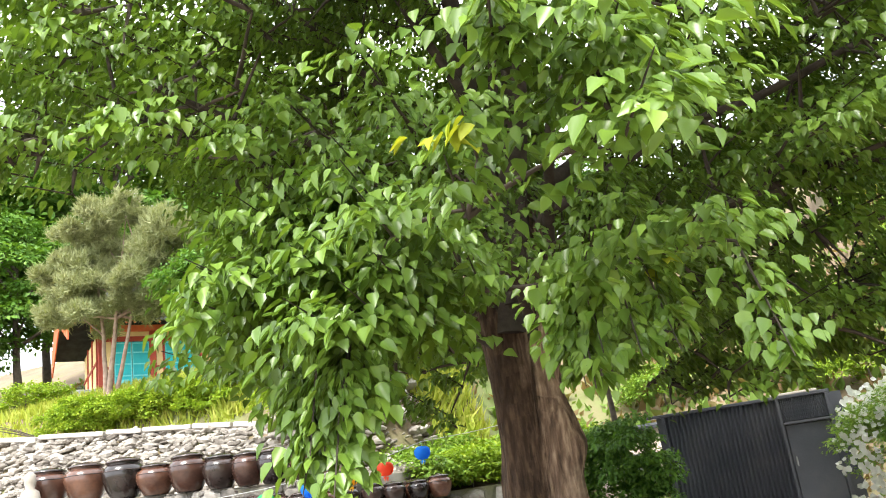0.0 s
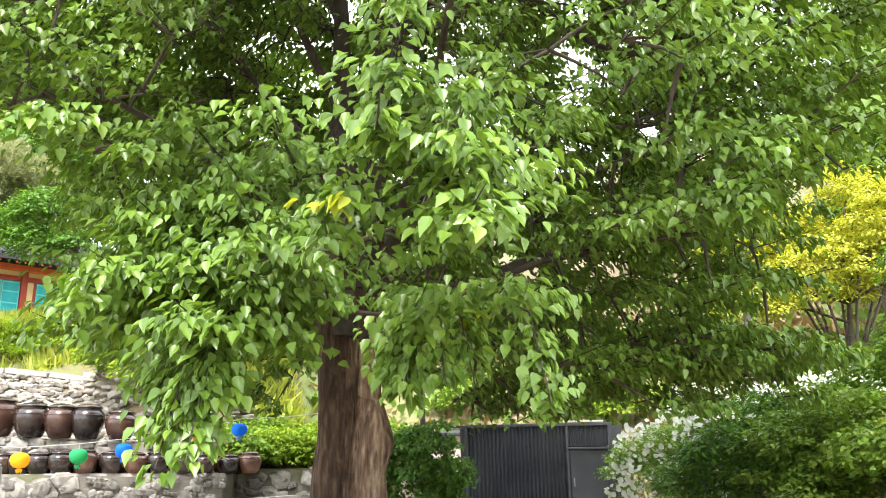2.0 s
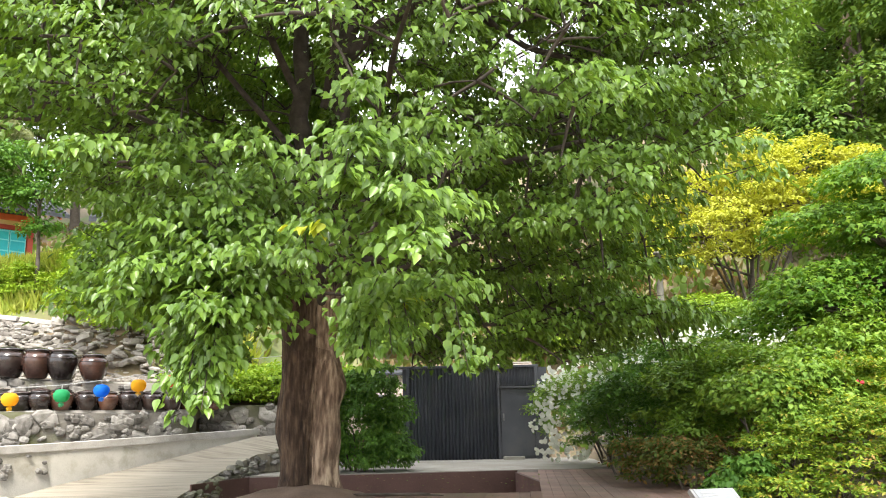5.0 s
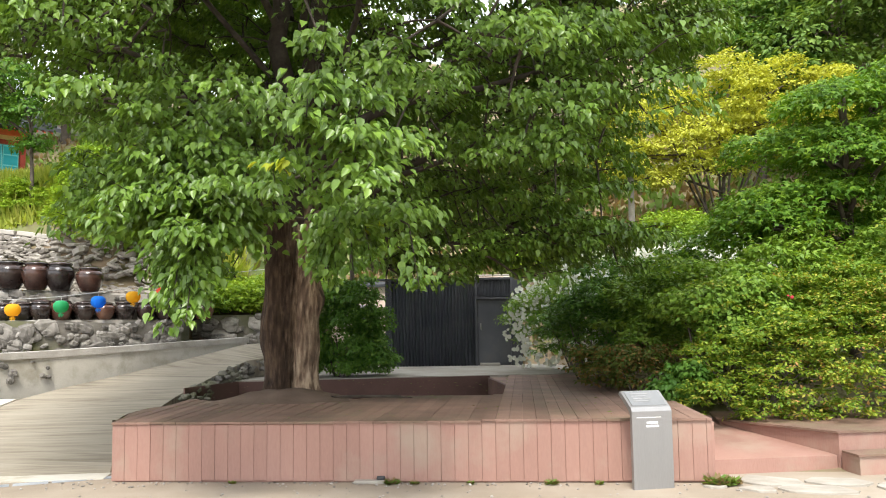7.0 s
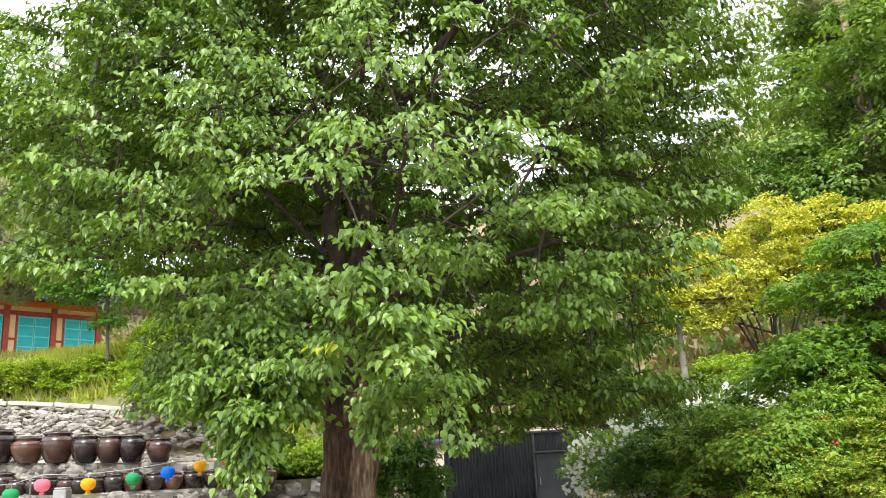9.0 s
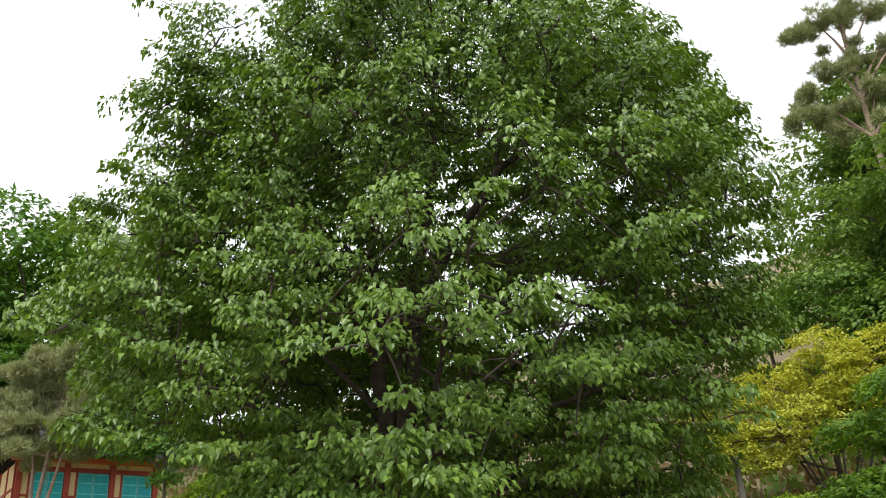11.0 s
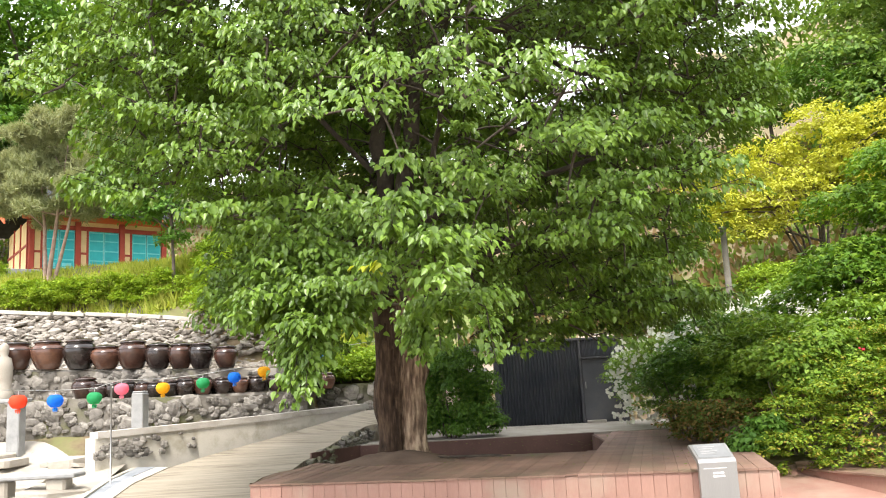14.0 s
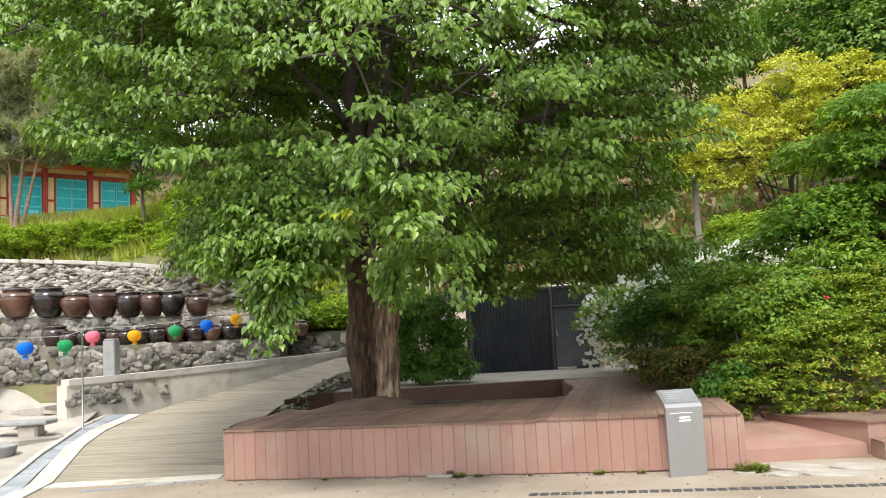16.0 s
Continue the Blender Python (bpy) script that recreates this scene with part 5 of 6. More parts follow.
# ---------- temple hall on the bank ----------
hall = thing("temple_hall", -20.41, 21.99, 6.7, "wooden temple hall with turquoise doors and red pillars", "building", rz=49.6)
hall.scale = (0.721, 0.721, 0.71)
HL, HB = 7.0, 5.5
part("plinth", box_bm(-1.2, HL + 1.0, -0.9, HB + 0.9, -0.6, 0.35, 0.02), M_GREY, hall, "grey stone plinth")
part("wall", box_bm(0.05, HL - 0.05, 0.12, HB, 0.35, 3.2), M_CREAM, hall)
for i in range(3):
    x0 = 0.2 + i * 2.28
    part("pillar", box_bm(x0 - 0.2, x0 + 0.08, -0.08, 0.2, 0.35, 3.2, 0.03), M_RED, hall)
    part("side_panel", box_bm(x0 + 0.1, x0 + 0.38, 0.07, 0.12, 0.5, 2.75), M_CREAM, hall)
    part("jamb", box_bm(x0 + 0.38, x0 + 0.48, 0.03, 0.13, 0.4, 2.9), M_RED, hall)
    part("lintel", box_bm(x0 + 0.08, x0 + 2.08, 0.02, 0.14, 2.72, 2.95), M_RED, hall)
    part("threshold", box_bm(x0 + 0.08, x0 + 2.08, 0.0, 0.14, 0.35, 0.55), M_RED, hall)
    part("rail", box_bm(x0 + 0.08, x0 + 0.4, 0.04, 0.13, 1.4, 1.52), M_RED, hall)
    for k in range(2):
        a = x0 + 0.5 + k * 0.79
        d = part("door_leaf", box_bm(a, a + 0.77, 0.05, 0.11, 0.56, 2.7, 0.01), M_TURQ, hall, "turquoise panelled door")
        for z in (0.62, 1.05, 1.6, 2.15, 2.6):
            part("door_rail", box_bm(a + 0.02, a + 0.75, 0.035, 0.05, z, z + 0.06), M_TURQL, d)
        part("stile", box_bm(a + 0.01, a + 0.05, 0.036, 0.05, 0.58, 2.68), M_TURQL, d)
        part("stile", box_bm(a + 0.72, a + 0.76, 0.036, 0.05, 0.58, 2.68), M_TURQL, d)
        part("ornament", box_bm(a + 0.15, a + 0.62, 0.038, 0.05, 0.72, 0.9), M_TURQL, d)
part("pillar", box_bm(HL - 0.15, HL + 0.13, -0.08, 0.2, 0.35, 3.2, 0.03), M_RED, hall)
for i in range(3):
    y0 = 0.3 + i * 1.75
    part("gable_panel", box_bm(0.0, 0.05, y0, y0 + 1.6, 0.5, 1.75), M_CREAM, hall)
    part("gable_panel", box_bm(0.0, 0.05, y0, y0 + 1.6, 1.87, 3.1), M_CREAM, hall)
    part("gable_post", box_bm(-0.06, 0.06, y0 - 0.14, y0 - 0.01, 0.35, 3.2), M_RED, hall)
part("gable_beam", box_bm(-0.05, 0.04, 0.1, HB, 1.75, 1.87), M_RED, hall)
part("tie_beam", box_bm(-0.3, HL + 0.3, -0.05, 0.2, 3.2, 3.5, 0.03), M_ORANGE, hall)
rl, e0, e1 = HL + 1.3, -1.5, HB + 1.5
rid = HB / 2
roof_bm = bmesh.new()
vs = [roof_bm.verts.new(p) for p in [(-1.3, e0, 3.35), (rl, e0, 3.35), (rl, 0.6, 4.35), (-1.3, 0.6, 4.35), (-1.3, rid, 5.9), (rl, rid, 5.9), (-1.3, e1, 3.35), (rl, e1, 3.35),
                                     (-1.3, e0, 3.55), (rl, e0, 3.55), (rl, 0.6, 4.6), (-1.3, 0.6, 4.6), (-1.3, rid, 6.15), (rl, rid, 6.15), (-1.3, e1, 3.55), (rl, e1, 3.55)]]
for q in [(8, 9, 10, 11), (11, 10, 13, 12), (12, 13, 15, 14), (0, 3, 2, 1), (3, 4, 5, 2), (4, 6, 7, 5), (0, 1, 9, 8), (6, 14, 15, 7), (0, 8, 11, 3), (3, 11, 12, 4), (4, 12, 14, 6), (1, 2, 10, 9), (2, 5, 13, 10), (5, 7, 15, 13)]:
    roof_bm.faces.new([vs[k] for k in q])
roof = part("roof", roof_bm, M_TILE, hall, "dark grey tiled roof")
for i in range(34):
    x = -1.2 + i * 0.28
    v, f = tube([(x, e0 - 0.02, 3.6), (x, 0.6, 4.65), (x, rid, 6.2)], [0.07, 0.07, 0.07], 6)
    child("cover_tile", mesh_of("cover_tile", v, f, M_TILE, True), roof)
for i in range(26):
    x = -1.1 + i * 0.36
    v, f = tube([(x, e0 + 0.05, 3.27), (x, 0.5, 4.2)], [0.05, 0.05], 6)
    child("rafter", mesh_of("rafter", v, f, M_ORANGE, True), hall)
part("gable_board", prism_bm([(-1.42, e0), (-1.36, e0), (-1.36, rid), (-1.42, rid)], [2.5, 2.5, 4.2, 4.2], [3.75, 3.75, 6.15, 6.15]), M_ORANGE, hall, "orange-red painted gable board")
part("gable_board", prism_bm([(-1.42, rid), (-1.36, rid), (-1.36, e1), (-1.42, e1)], [4.2, 4.2, 2.5, 2.5], [6.15, 6.15, 3.75, 3.75]), M_ORANGE, hall, "orange-red painted gable board")

# smaller red building further along the bank
annex = thing("small_hall", -15.2, 28.6, 7.4, "small red-painted hall with a grey tiled roof", "building", rz=14)
part("wall", box_bm(0, 4.0, 0, 3, -0.5, 1.9), M_CREAM, annex)
for i in range(4):
    part("pillar", box_bm(i * 1.3, i * 1.3 + 0.16, -0.06, 0.08, -0.5, 1.9, 0.02), M_RED, annex)
part("beam", box_bm(-0.2, 4.3, -0.08, 0.1, 1.5, 1.95, 0.02), M_ORANGE, annex)
part("roof", prism_bm([(-0.9, -1.0), (5.0, -1.0), (5.0, 1.5), (-0.9, 1.5)], [1.95, 1.95, 3.3, 3.3], [2.15, 2.15, 3.5, 3.5]), M_TILE, annex)
part("roof", prism_bm([(-0.9, 1.5), (5.0, 1.5), (5.0, 4.0), (-0.9, 4.0)], [3.3, 3.3, 1.95, 1.95], [3.5, 3.5, 2.15, 2.15]), M_TILE, annex)

# beige outbuilding and stacked slabs behind the gate
shed = thing("outbuilding", -4.4, 20.4, 0.9, "low beige plastered outbuilding with a grey roof", "building", rz=-4)
part("wall", box_bm(0, 3.0, 0, 2.4, -0.5, 2.0), M_PINKW, shed)
part("roof", prism_bm([(-0.2, -0.15), (2.4, -0.15), (2.4, 2.6), (-0.2, 2.6)], [2.0, 2.0, 2.25, 2.25], [2.07, 2.07, 2.32, 2.32]), M_TILE, shed)
part("window", box_bm(0.6, 1.3, -0.02, 0.05, 0.8, 1.5, 0.01), M_GREY, shed)
stack = thing("tile_stack", 0.1, 20.2, 1.9, "neat stack of flat beige roof tiles", "stack")
for k in range(9):
    part("tile", box_bm(-0.45 + 0.02 * (k % 3), 0.55 + 0.015 * (k % 2), 0, 0.5, 0.8 + k * 0.055, 0.8 + k * 0.055 + 0.045, 0.008), M_PINKW if k < 8 else M_CONCW, stack)
part("pallet", box_bm(-0.5, 0.6, -0.02, 0.52, -0.6, 0.8, 0.02), M_PINKW, stack)

lamp = thing("lamp_post", 3.75, 17.7, 3.0, "plain grey concrete lamp post on the slope", "post")
v, f = tube([(0, 0, -0.3), (0, 0, 1.4), (0, 0, 2.5)], [0.085, 0.08, 0.075], 10)
child("shaft", mesh_of("shaft", v, f, M_MORTAR, True), lamp)
part("cap", box_bm(-0.11, 0.11, -0.11, 0.11, 2.5, 2.55, 0.01), M_MORTAR, lamp)


# ---------- trees behind ----------
def crown_mesh(name, seed, blobs, count, leaf, shape, material, **kw):
    return shrub_mesh(name, seed, blobs, count, leaf, shape, material, **kw)


def bare_tree(name, label, h, trunk_r, boughs, seed, material=M_DARKWOOD, category="tree"):
    e = thing(name, 0, 0, 0, label, category)
    rng = np.random.default_rng(seed)
    P = curve((0, 0, -0.4), (rng.uniform(-0.3, 0.3), rng.uniform(-0.3, 0.3), h * 0.8), 0, 9, 0.12, rng)
    v, f = tube(P, np.linspace(trunk_r, trunk_r * 0.25, 9), 8)
    child("trunk", mesh_of("trunk", v, f, material, True), e)
    for bx, by, bz, *_ in boughs:
        k = int(np.clip(np.searchsorted(P[:, 2], bz * 0.72), 2, 8))
        v, f = tube(curve(P[k], (bx, by, bz), 0.06, 6, 0.1, rng), np.linspace(trunk_r * 0.4, 0.03, 6), 5)
        child("bough", mesh_of("bough", v, f, material, True), e)
    return e


def lumpy(seed, n, h, r, flat=0.55):
    rng = np.random.default_rng(seed)
    out = []
    for i in range(n):
        z = h * rng.uniform(0.35, 0.95)
        w = r * math.sqrt(max(0.1, 1 - ((z / h - 0.55) / 0.5) ** 2))
        a = rng.uniform(0, 6.28)
        q = rng.uniform(0.2, 0.8) * w
        s = rng.uniform(0.28, 0.48) * r
        out.append((q * math.cos(a), q * math.sin(a), z, s, s, s * flat))
    return out


templates = []
for k, (seed, h, r, m) in enumerate([(61, 11.0, 4.2, M_FOREST), (62, 9.0, 3.8, M_SHRUB), (63, 13.0, 4.0, M_FOREST)]):
    bl = lumpy(seed, 26, h, r)
    e = bare_tree("forest_tree", ["dark green broad-leaved tree on the wooded slope", "mid-green broad-leaved tree on the wooded slope", "tall dark green tree on the wooded slope"][k], h, 0.22, bl[:9], seed)
    o = child("crown", crown_mesh("forest_crown", seed, bl, 17000, 0.26, BLADE, m, length=0.7, per=10, flat=0.5, hang=0.4), e)
    o["kind"] = "stuff"
    e["group"] = "trees on the slope"
    templates.append(e)
spots = [(11.6, 24.0, 0, 0.92), (9.2, 25.8, 1, 0.66), (13.6, 22.0, 2, 0.95), (12.8, 29.0, 0, 1.0), (14.5, 27.5, 2, 1.1), (17.5, 24.5, 0, 1.15), (7.4, 31.5, 1, 0.5), (15.0, 33.0, 2, 1.0), (18.5, 31.0, 0, 1.2),
         (16.0, 18.5, 1, 1.0), (20.5, 20.5, 0, 1.1), (3.5, 33.5, 1, 0.5), (-1.0, 35.5, 1, 0.5), (-6.0, 36.5, 1, 0.6), (22.5, 27.0, 2, 1.2), (24.0, 35.0, 2, 1.3),
         (-33.5, 37.0, 1, 1.95), (-29.0, 42.0, 2, 1.35), (-24.5, 42.0, 1, 1.35), (-20.0, 41.0, 1, 1.1), (-38.5, 33.0, 1, 1.8), (-15.5, 42.0, 0, 0.95), (-11.0, 40.0, 1, 1.0), (-41.0, 40.0, 2, 1.35), (-35.0, 45.0, 2, 1.3),
         (-45.0, 31.0, 0, 1.1), (-50.0, 36.0, 2, 1.2), (-49.0, 24.0, 0, 1.1), (-45.0, 18.0, 1, 1.1), (-56.0, 28.0, 2, 1.2), (-52.0, 15.0, 0, 1.2), (-28.5, 36.5, 1, 1.0), (-33.0, 30.5, 1, 1.2), (-34.5, 27.0, 1, 0.9), (-39.5, 25.0, 1, 1.0), (-31.0, 34.0, 1, 0.9)]
rngp = random.Random(9)
used = set()
for x, y, k, s in spots:
    z = float(hill(np.array(x), np.array(y)))
    m = pose(x, y, z, 0, 0, rngp.uniform(0, 360)) @ Matrix.Diagonal((s, s, s * rngp.uniform(0.92, 1.08), 1))
    if k not in used:
        templates[k].matrix_world = m
        used.add(k)
    else:
        copy_thing(templates[k], pose(x, y, z, 0, 0, rngp.uniform(0, 360))).scale = (s, s, s)


# tufted pines
def pine(name, label, stems, tufts, seed, leaf=0.2, count=9000, bark=M_PINEBARK):
    e = thing(name, 0, 0, 0, label, "tree")
    rng = np.random.default_rng(seed)
    for (x0, y0, x1, y1, h, r) in stems:
        P = curve((x0, y0, -0.3), (x1, y1, h), 0, 9, 0.07, rng)
        v, f = tube(P, np.linspace(r, r * 0.35, 9), 7)
        child("trunk", mesh_of("trunk", v, f, bark, True), e)
        for t in tufts:
            if rng.uniform() < 0.6:
                k = int(np.argmin(((P - np.array(t[:3]) * [0.3, 0.3, 0.85]) ** 2).sum(1)))
                v, f = tube(curve(P[k], t[:3], 0.05, 5, 0.06, rng), np.linspace(r * 0.4, 0.015, 5), 5)
                child("bough", mesh_of("bough", v, f, bark, True), e)
    T = np.array([(t[0] + rng.normal(0, 0.6) * t[3], t[1] + rng.normal(0, 0.6) * t[4], t[2] + rng.normal(0, 0.55) * t[5], t[3] * q, t[4] * q, t[5] * q * 1.2) for t in tufts for q in rng.uniform(0.3, 0.75, 6)], float)
    n = count // 16
    pick = rng.integers(0, len(T), n)
    d = rand_dirs(rng, n)
    c = T[pick, :3] + d * T[pick, 3:] * rng.uniform(0.3, 1.0, n)[:, None]
    ii = np.repeat(np.arange(n), 16)
    tip = rng.normal(0, 0.75, (len(ii), 3)) + d[ii] * 0.6 + np.array([0, 0, 0.75])
    me = leaves_mesh("needles", c[ii] + rng.normal(0, 0.05, (len(ii), 3)), tip, rng.normal(0, 1, (len(ii), 3)), leaf * rng.uniform(0.7, 1.3, len(ii)), TRI, M_PINE)
    o = child("needles", me, e)
    o["kind"] = "stuff"
    return e


p = pine("pine_tree", "young multi-stemmed pine with pale tufted needles before the hall",
         [(0, 0, 0.7, 0, 4.4, 0.11), (0.15, 0.1, 1.3, 0.3, 4.2, 0.09), (-0.15, 0.1, -0.4, 0, 4.6, 0.1)],
         [(a + 0.75, b, c, d, e, f) for a, b, c, d, e, f in [(-2.0, -0.6, 3.7, 1.0, 0.8, 0.6), (-0.8, -0.2, 4.4, 1.1, 0.9, 0.75), (0.5, 0, 4.9, 1.1, 0.9, 0.75), (1.6, 0.5, 4.4, 1.0, 0.8, 0.7), (2.5, 0.9, 3.7, 0.8, 0.7, 0.55), (0.4, -0.2, 3.7, 1.3, 0.9, 0.55), (-0.4, 0, 5.6, 0.8, 0.7, 0.55), (1.1, 0.2, 5.7, 0.7, 0.6, 0.55), (-1.6, -0.4, 4.9, 0.8, 0.7, 0.5), (0.2, 0, 6.3, 1.0, 0.8, 0.6), (1.9, 0.3, 5.4, 1.0, 0.8, 0.6), (-1.2, 0, 5.9, 0.9, 0.8, 0.5), (2.9, 0.8, 4.6, 0.8, 0.7, 0.5), (-2.6, -0.3, 4.5, 0.8, 0.7, 0.5), (-1.6, -0.3, 2.9, 0.9, 0.7, 0.4), (0.8, 0.1, 3.1, 1.0, 0.8, 0.4), (2.1, 0.5, 3.1, 0.9, 0.7, 0.4), (-0.4, -0.4, 3.0, 1.0, 0.7, 0.4), (-2.8, -0.5, 3.2, 0.8, 0.7, 0.4)]], 71, 0.24, 170000)
p.matrix_world = pose(-16.85, 18.5, float(hill(np.array(-16.85), np.array(18.5))) + 0.1) @ Matrix.Diagonal((0.8, 0.8, 0.8, 1))
p = pine("pine_tree", "tall old pine with open grey-green crown on the slope", [(0, 0, 0.3, 0, 13.6, 0.2)],
         [(-2.1, -0.4, 9.3, 0.7, 0.6, 0.32), (-1.3, 0.2, 9.8, 0.7, 0.6, 0.3), (-1.7, 0, 10.5, 0.45, 0.5, 0.22), (-0.5, -0.3, 11.4, 0.8, 0.7, 0.32), (0.5, 0.2, 11.9, 0.8, 0.7, 0.32), (-1.2, 0, 13.2, 0.6, 0.6, 0.28), (-0.5, 0, 13.6, 0.8, 0.7, 0.35),
          (0.5, 0, 14.2, 0.9, 0.8, 0.38), (1.5, 0.2, 14.0, 0.8, 0.7, 0.35), (1.6, 0.2, 12.4, 1.0, 0.8, 0.4), (2.6, 0, 12.9, 0.8, 0.7, 0.35), (0.7, 0, 10.2, 0.9, 0.8, 0.4), (2.3, 0, 10.6, 1.0, 0.8, 0.45), (0.2, 0, 8.6, 0.9, 0.8, 0.4)], 72, 0.24, 46000)
p.matrix_world = pose(11.4, 25.0, 9.2)

# yellow-green tree on the slope
yb = [(-2.4, 0, 3.0, 1.2, 1.0, 0.7), (-1.2, -0.5, 2.3, 1.2, 0.9, 0.6), (0.6, -0.5, 2.6, 1.2, 0.9, 0.6), (2.4, -0.4, 2.9, 1.2, 0.9, 0.6), (3.8, -0.2, 2.9, 1.1, 0.9, 0.6), (-1.2, 0.2, 3.7, 1.3, 1.1, 0.75), (0.4, 0, 4.2, 1.4, 1.1, 0.75), (2.0, 0.1, 4.2, 1.4, 1.1, 0.75), (3.4, 0.2, 3.9, 1.2, 1.0, 0.7), (-0.4, -0.3, 2.9, 1.3, 0.9, 0.6), (-1.9, -0.2, 2.1, 0.9, 0.8, 0.5), (1.2, -0.2, 3.2, 1.2, 0.9, 0.5), (4.6, 0.2, 3.4, 1.0, 1.0, 0.7), (-2.6, -0.2, 2.2, 0.9, 0.8, 0.6), (-2.2, -0.3, 1.5, 0.8, 0.7, 0.45), (-0.8, -0.6, 1.7, 0.9, 0.7, 0.45), (0.3, -0.5, 1.9, 0.8, 0.7, 0.4), (1.4, -0.6, 2.1, 0.8, 0.7, 0.4)]
yt = bare_tree("yellow_tree", "yellow-green leaved small tree on the bare slope", 3.4, 0.1, yb, 81)
for i in range(9):
    a = i * 0.7
    v, f = tube(curve((0.1 * math.cos(a), 0.1 * math.sin(a), -0.2), (1.7 * math.cos(a), 0.8 * math.sin(a), 2.8 + 0.2 * (i % 3)), 0.0, 7, 0.08, np.random.default_rng(i)), np.linspace(0.055, 0.015, 7), 5)
    child("stem", mesh_of("stem", v, f, M_DARKWOOD, True), yt)
o = child("crown", shrub_mesh("yellow_crown", 82, pads(82, yb, 7, 0.4), 44000, 0.12, BLADE, M_YELLOW, length=0.36, per=10, hang=0.3), yt)
o["kind"] = "stuff"
yt.matrix_world = pose(6.7, 21.0, 4.3)

# layered maple beside the azaleas
mb = []
rngm = random.Random(14)
for k in range(22):
    t = k / 21
    off = rngm.uniform(0, 1.8)
    mb.append((-1.7 + 1.4 * t + off, rngm.uniform(-0.9, 0.6), 1.9 + 2.6 * t + 0.25 * off + rngm.uniform(-0.3, 0.2), rngm.uniform(0.8, 1.1), rngm.uniform(0.7, 1.0), rngm.uniform(0.24, 0.36)))
mp = bare_tree("maple_tree", "bright green maple in flat drooping layers", 5.0, 0.12, mb, 83)
o = child("crown", shrub_mesh("maple_crown", 84, mb, 34000, 0.115, STAR, M_MAPLE, droop=0.3, hang=0.5, flat=0.2, length=0.5, per=12), mp)
o["kind"] = "stuff"
mp.matrix_world = pose(6.75, 11.9, 1.0) @ Matrix.Diagonal((1.12, 1.1, 1.08, 1))

# slim trees and shrubs on the slope behind
sl = bare_tree("slim_tree", "slim grey-barked tree beside the gate", 4.2, 0.12, [(0.3, 0.2, 3.6), (-0.4, 0.1, 3.8)], 85)
o = child("crown", shrub_mesh("slim_crown", 86, [(0.2, 0, 3.6, 0.9, 0.8, 0.6), (-0.5, 0.2, 4.2, 0.9, 0.8, 0.6)], 5000, 0.12, BLADE, M_SHRUB, length=0.4), sl)
o["kind"] = "stuff"
sl.matrix_world = pose(-2.75, 16.7, 0.7)
sl2 = bare_tree("slim_tree", "slim young tree on the grassy bank", 4.4, 0.08, [(-1.2, 0.0, 3.4), (-0.2, 0.0, 3.3), (-0.8, 0.1, 4.2), (0.3, 0.2, 3.9)], 87)
o = child("crown", shrub_mesh("young_crown", 88, [(-1.2, 0, 3.3, 0.8, 0.7, 0.5), (-0.1, 0, 3.1, 0.7, 0.7, 0.45), (-0.8, 0, 4.1, 0.9, 0.8, 0.55), (0.3, 0.2, 3.8, 0.7, 0.6, 0.5), (-1.9, 0, 3.9, 0.6, 0.6, 0.4), (0.1, 0, 2.3, 0.4, 0.4, 0.25)], 11000, 0.12, BLADE, M_SHRUB, length=0.4, hang=0.4), sl2)
o["kind"] = "stuff"
sl2.matrix_world = pose(-11.9, 17.6, 4.35)
low_a = shrub_mesh("low_shrub_a", 89, [(0, 0, 0.4, 0.8, 0.7, 0.5), (0.8, 0.2, 0.35, 0.7, 0.6, 0.45)], 4500, 0.1, BLADE, M_HEDGE, length=0.25)
low_b = shrub_mesh("low_shrub_b", 90, [(0, 0, 0.5, 0.9, 0.8, 0.6), (-0.8, 0.2, 0.4, 0.7, 0.6, 0.5)], 4500, 0.11, BLADE, M_SHRUBL, length=0.3)
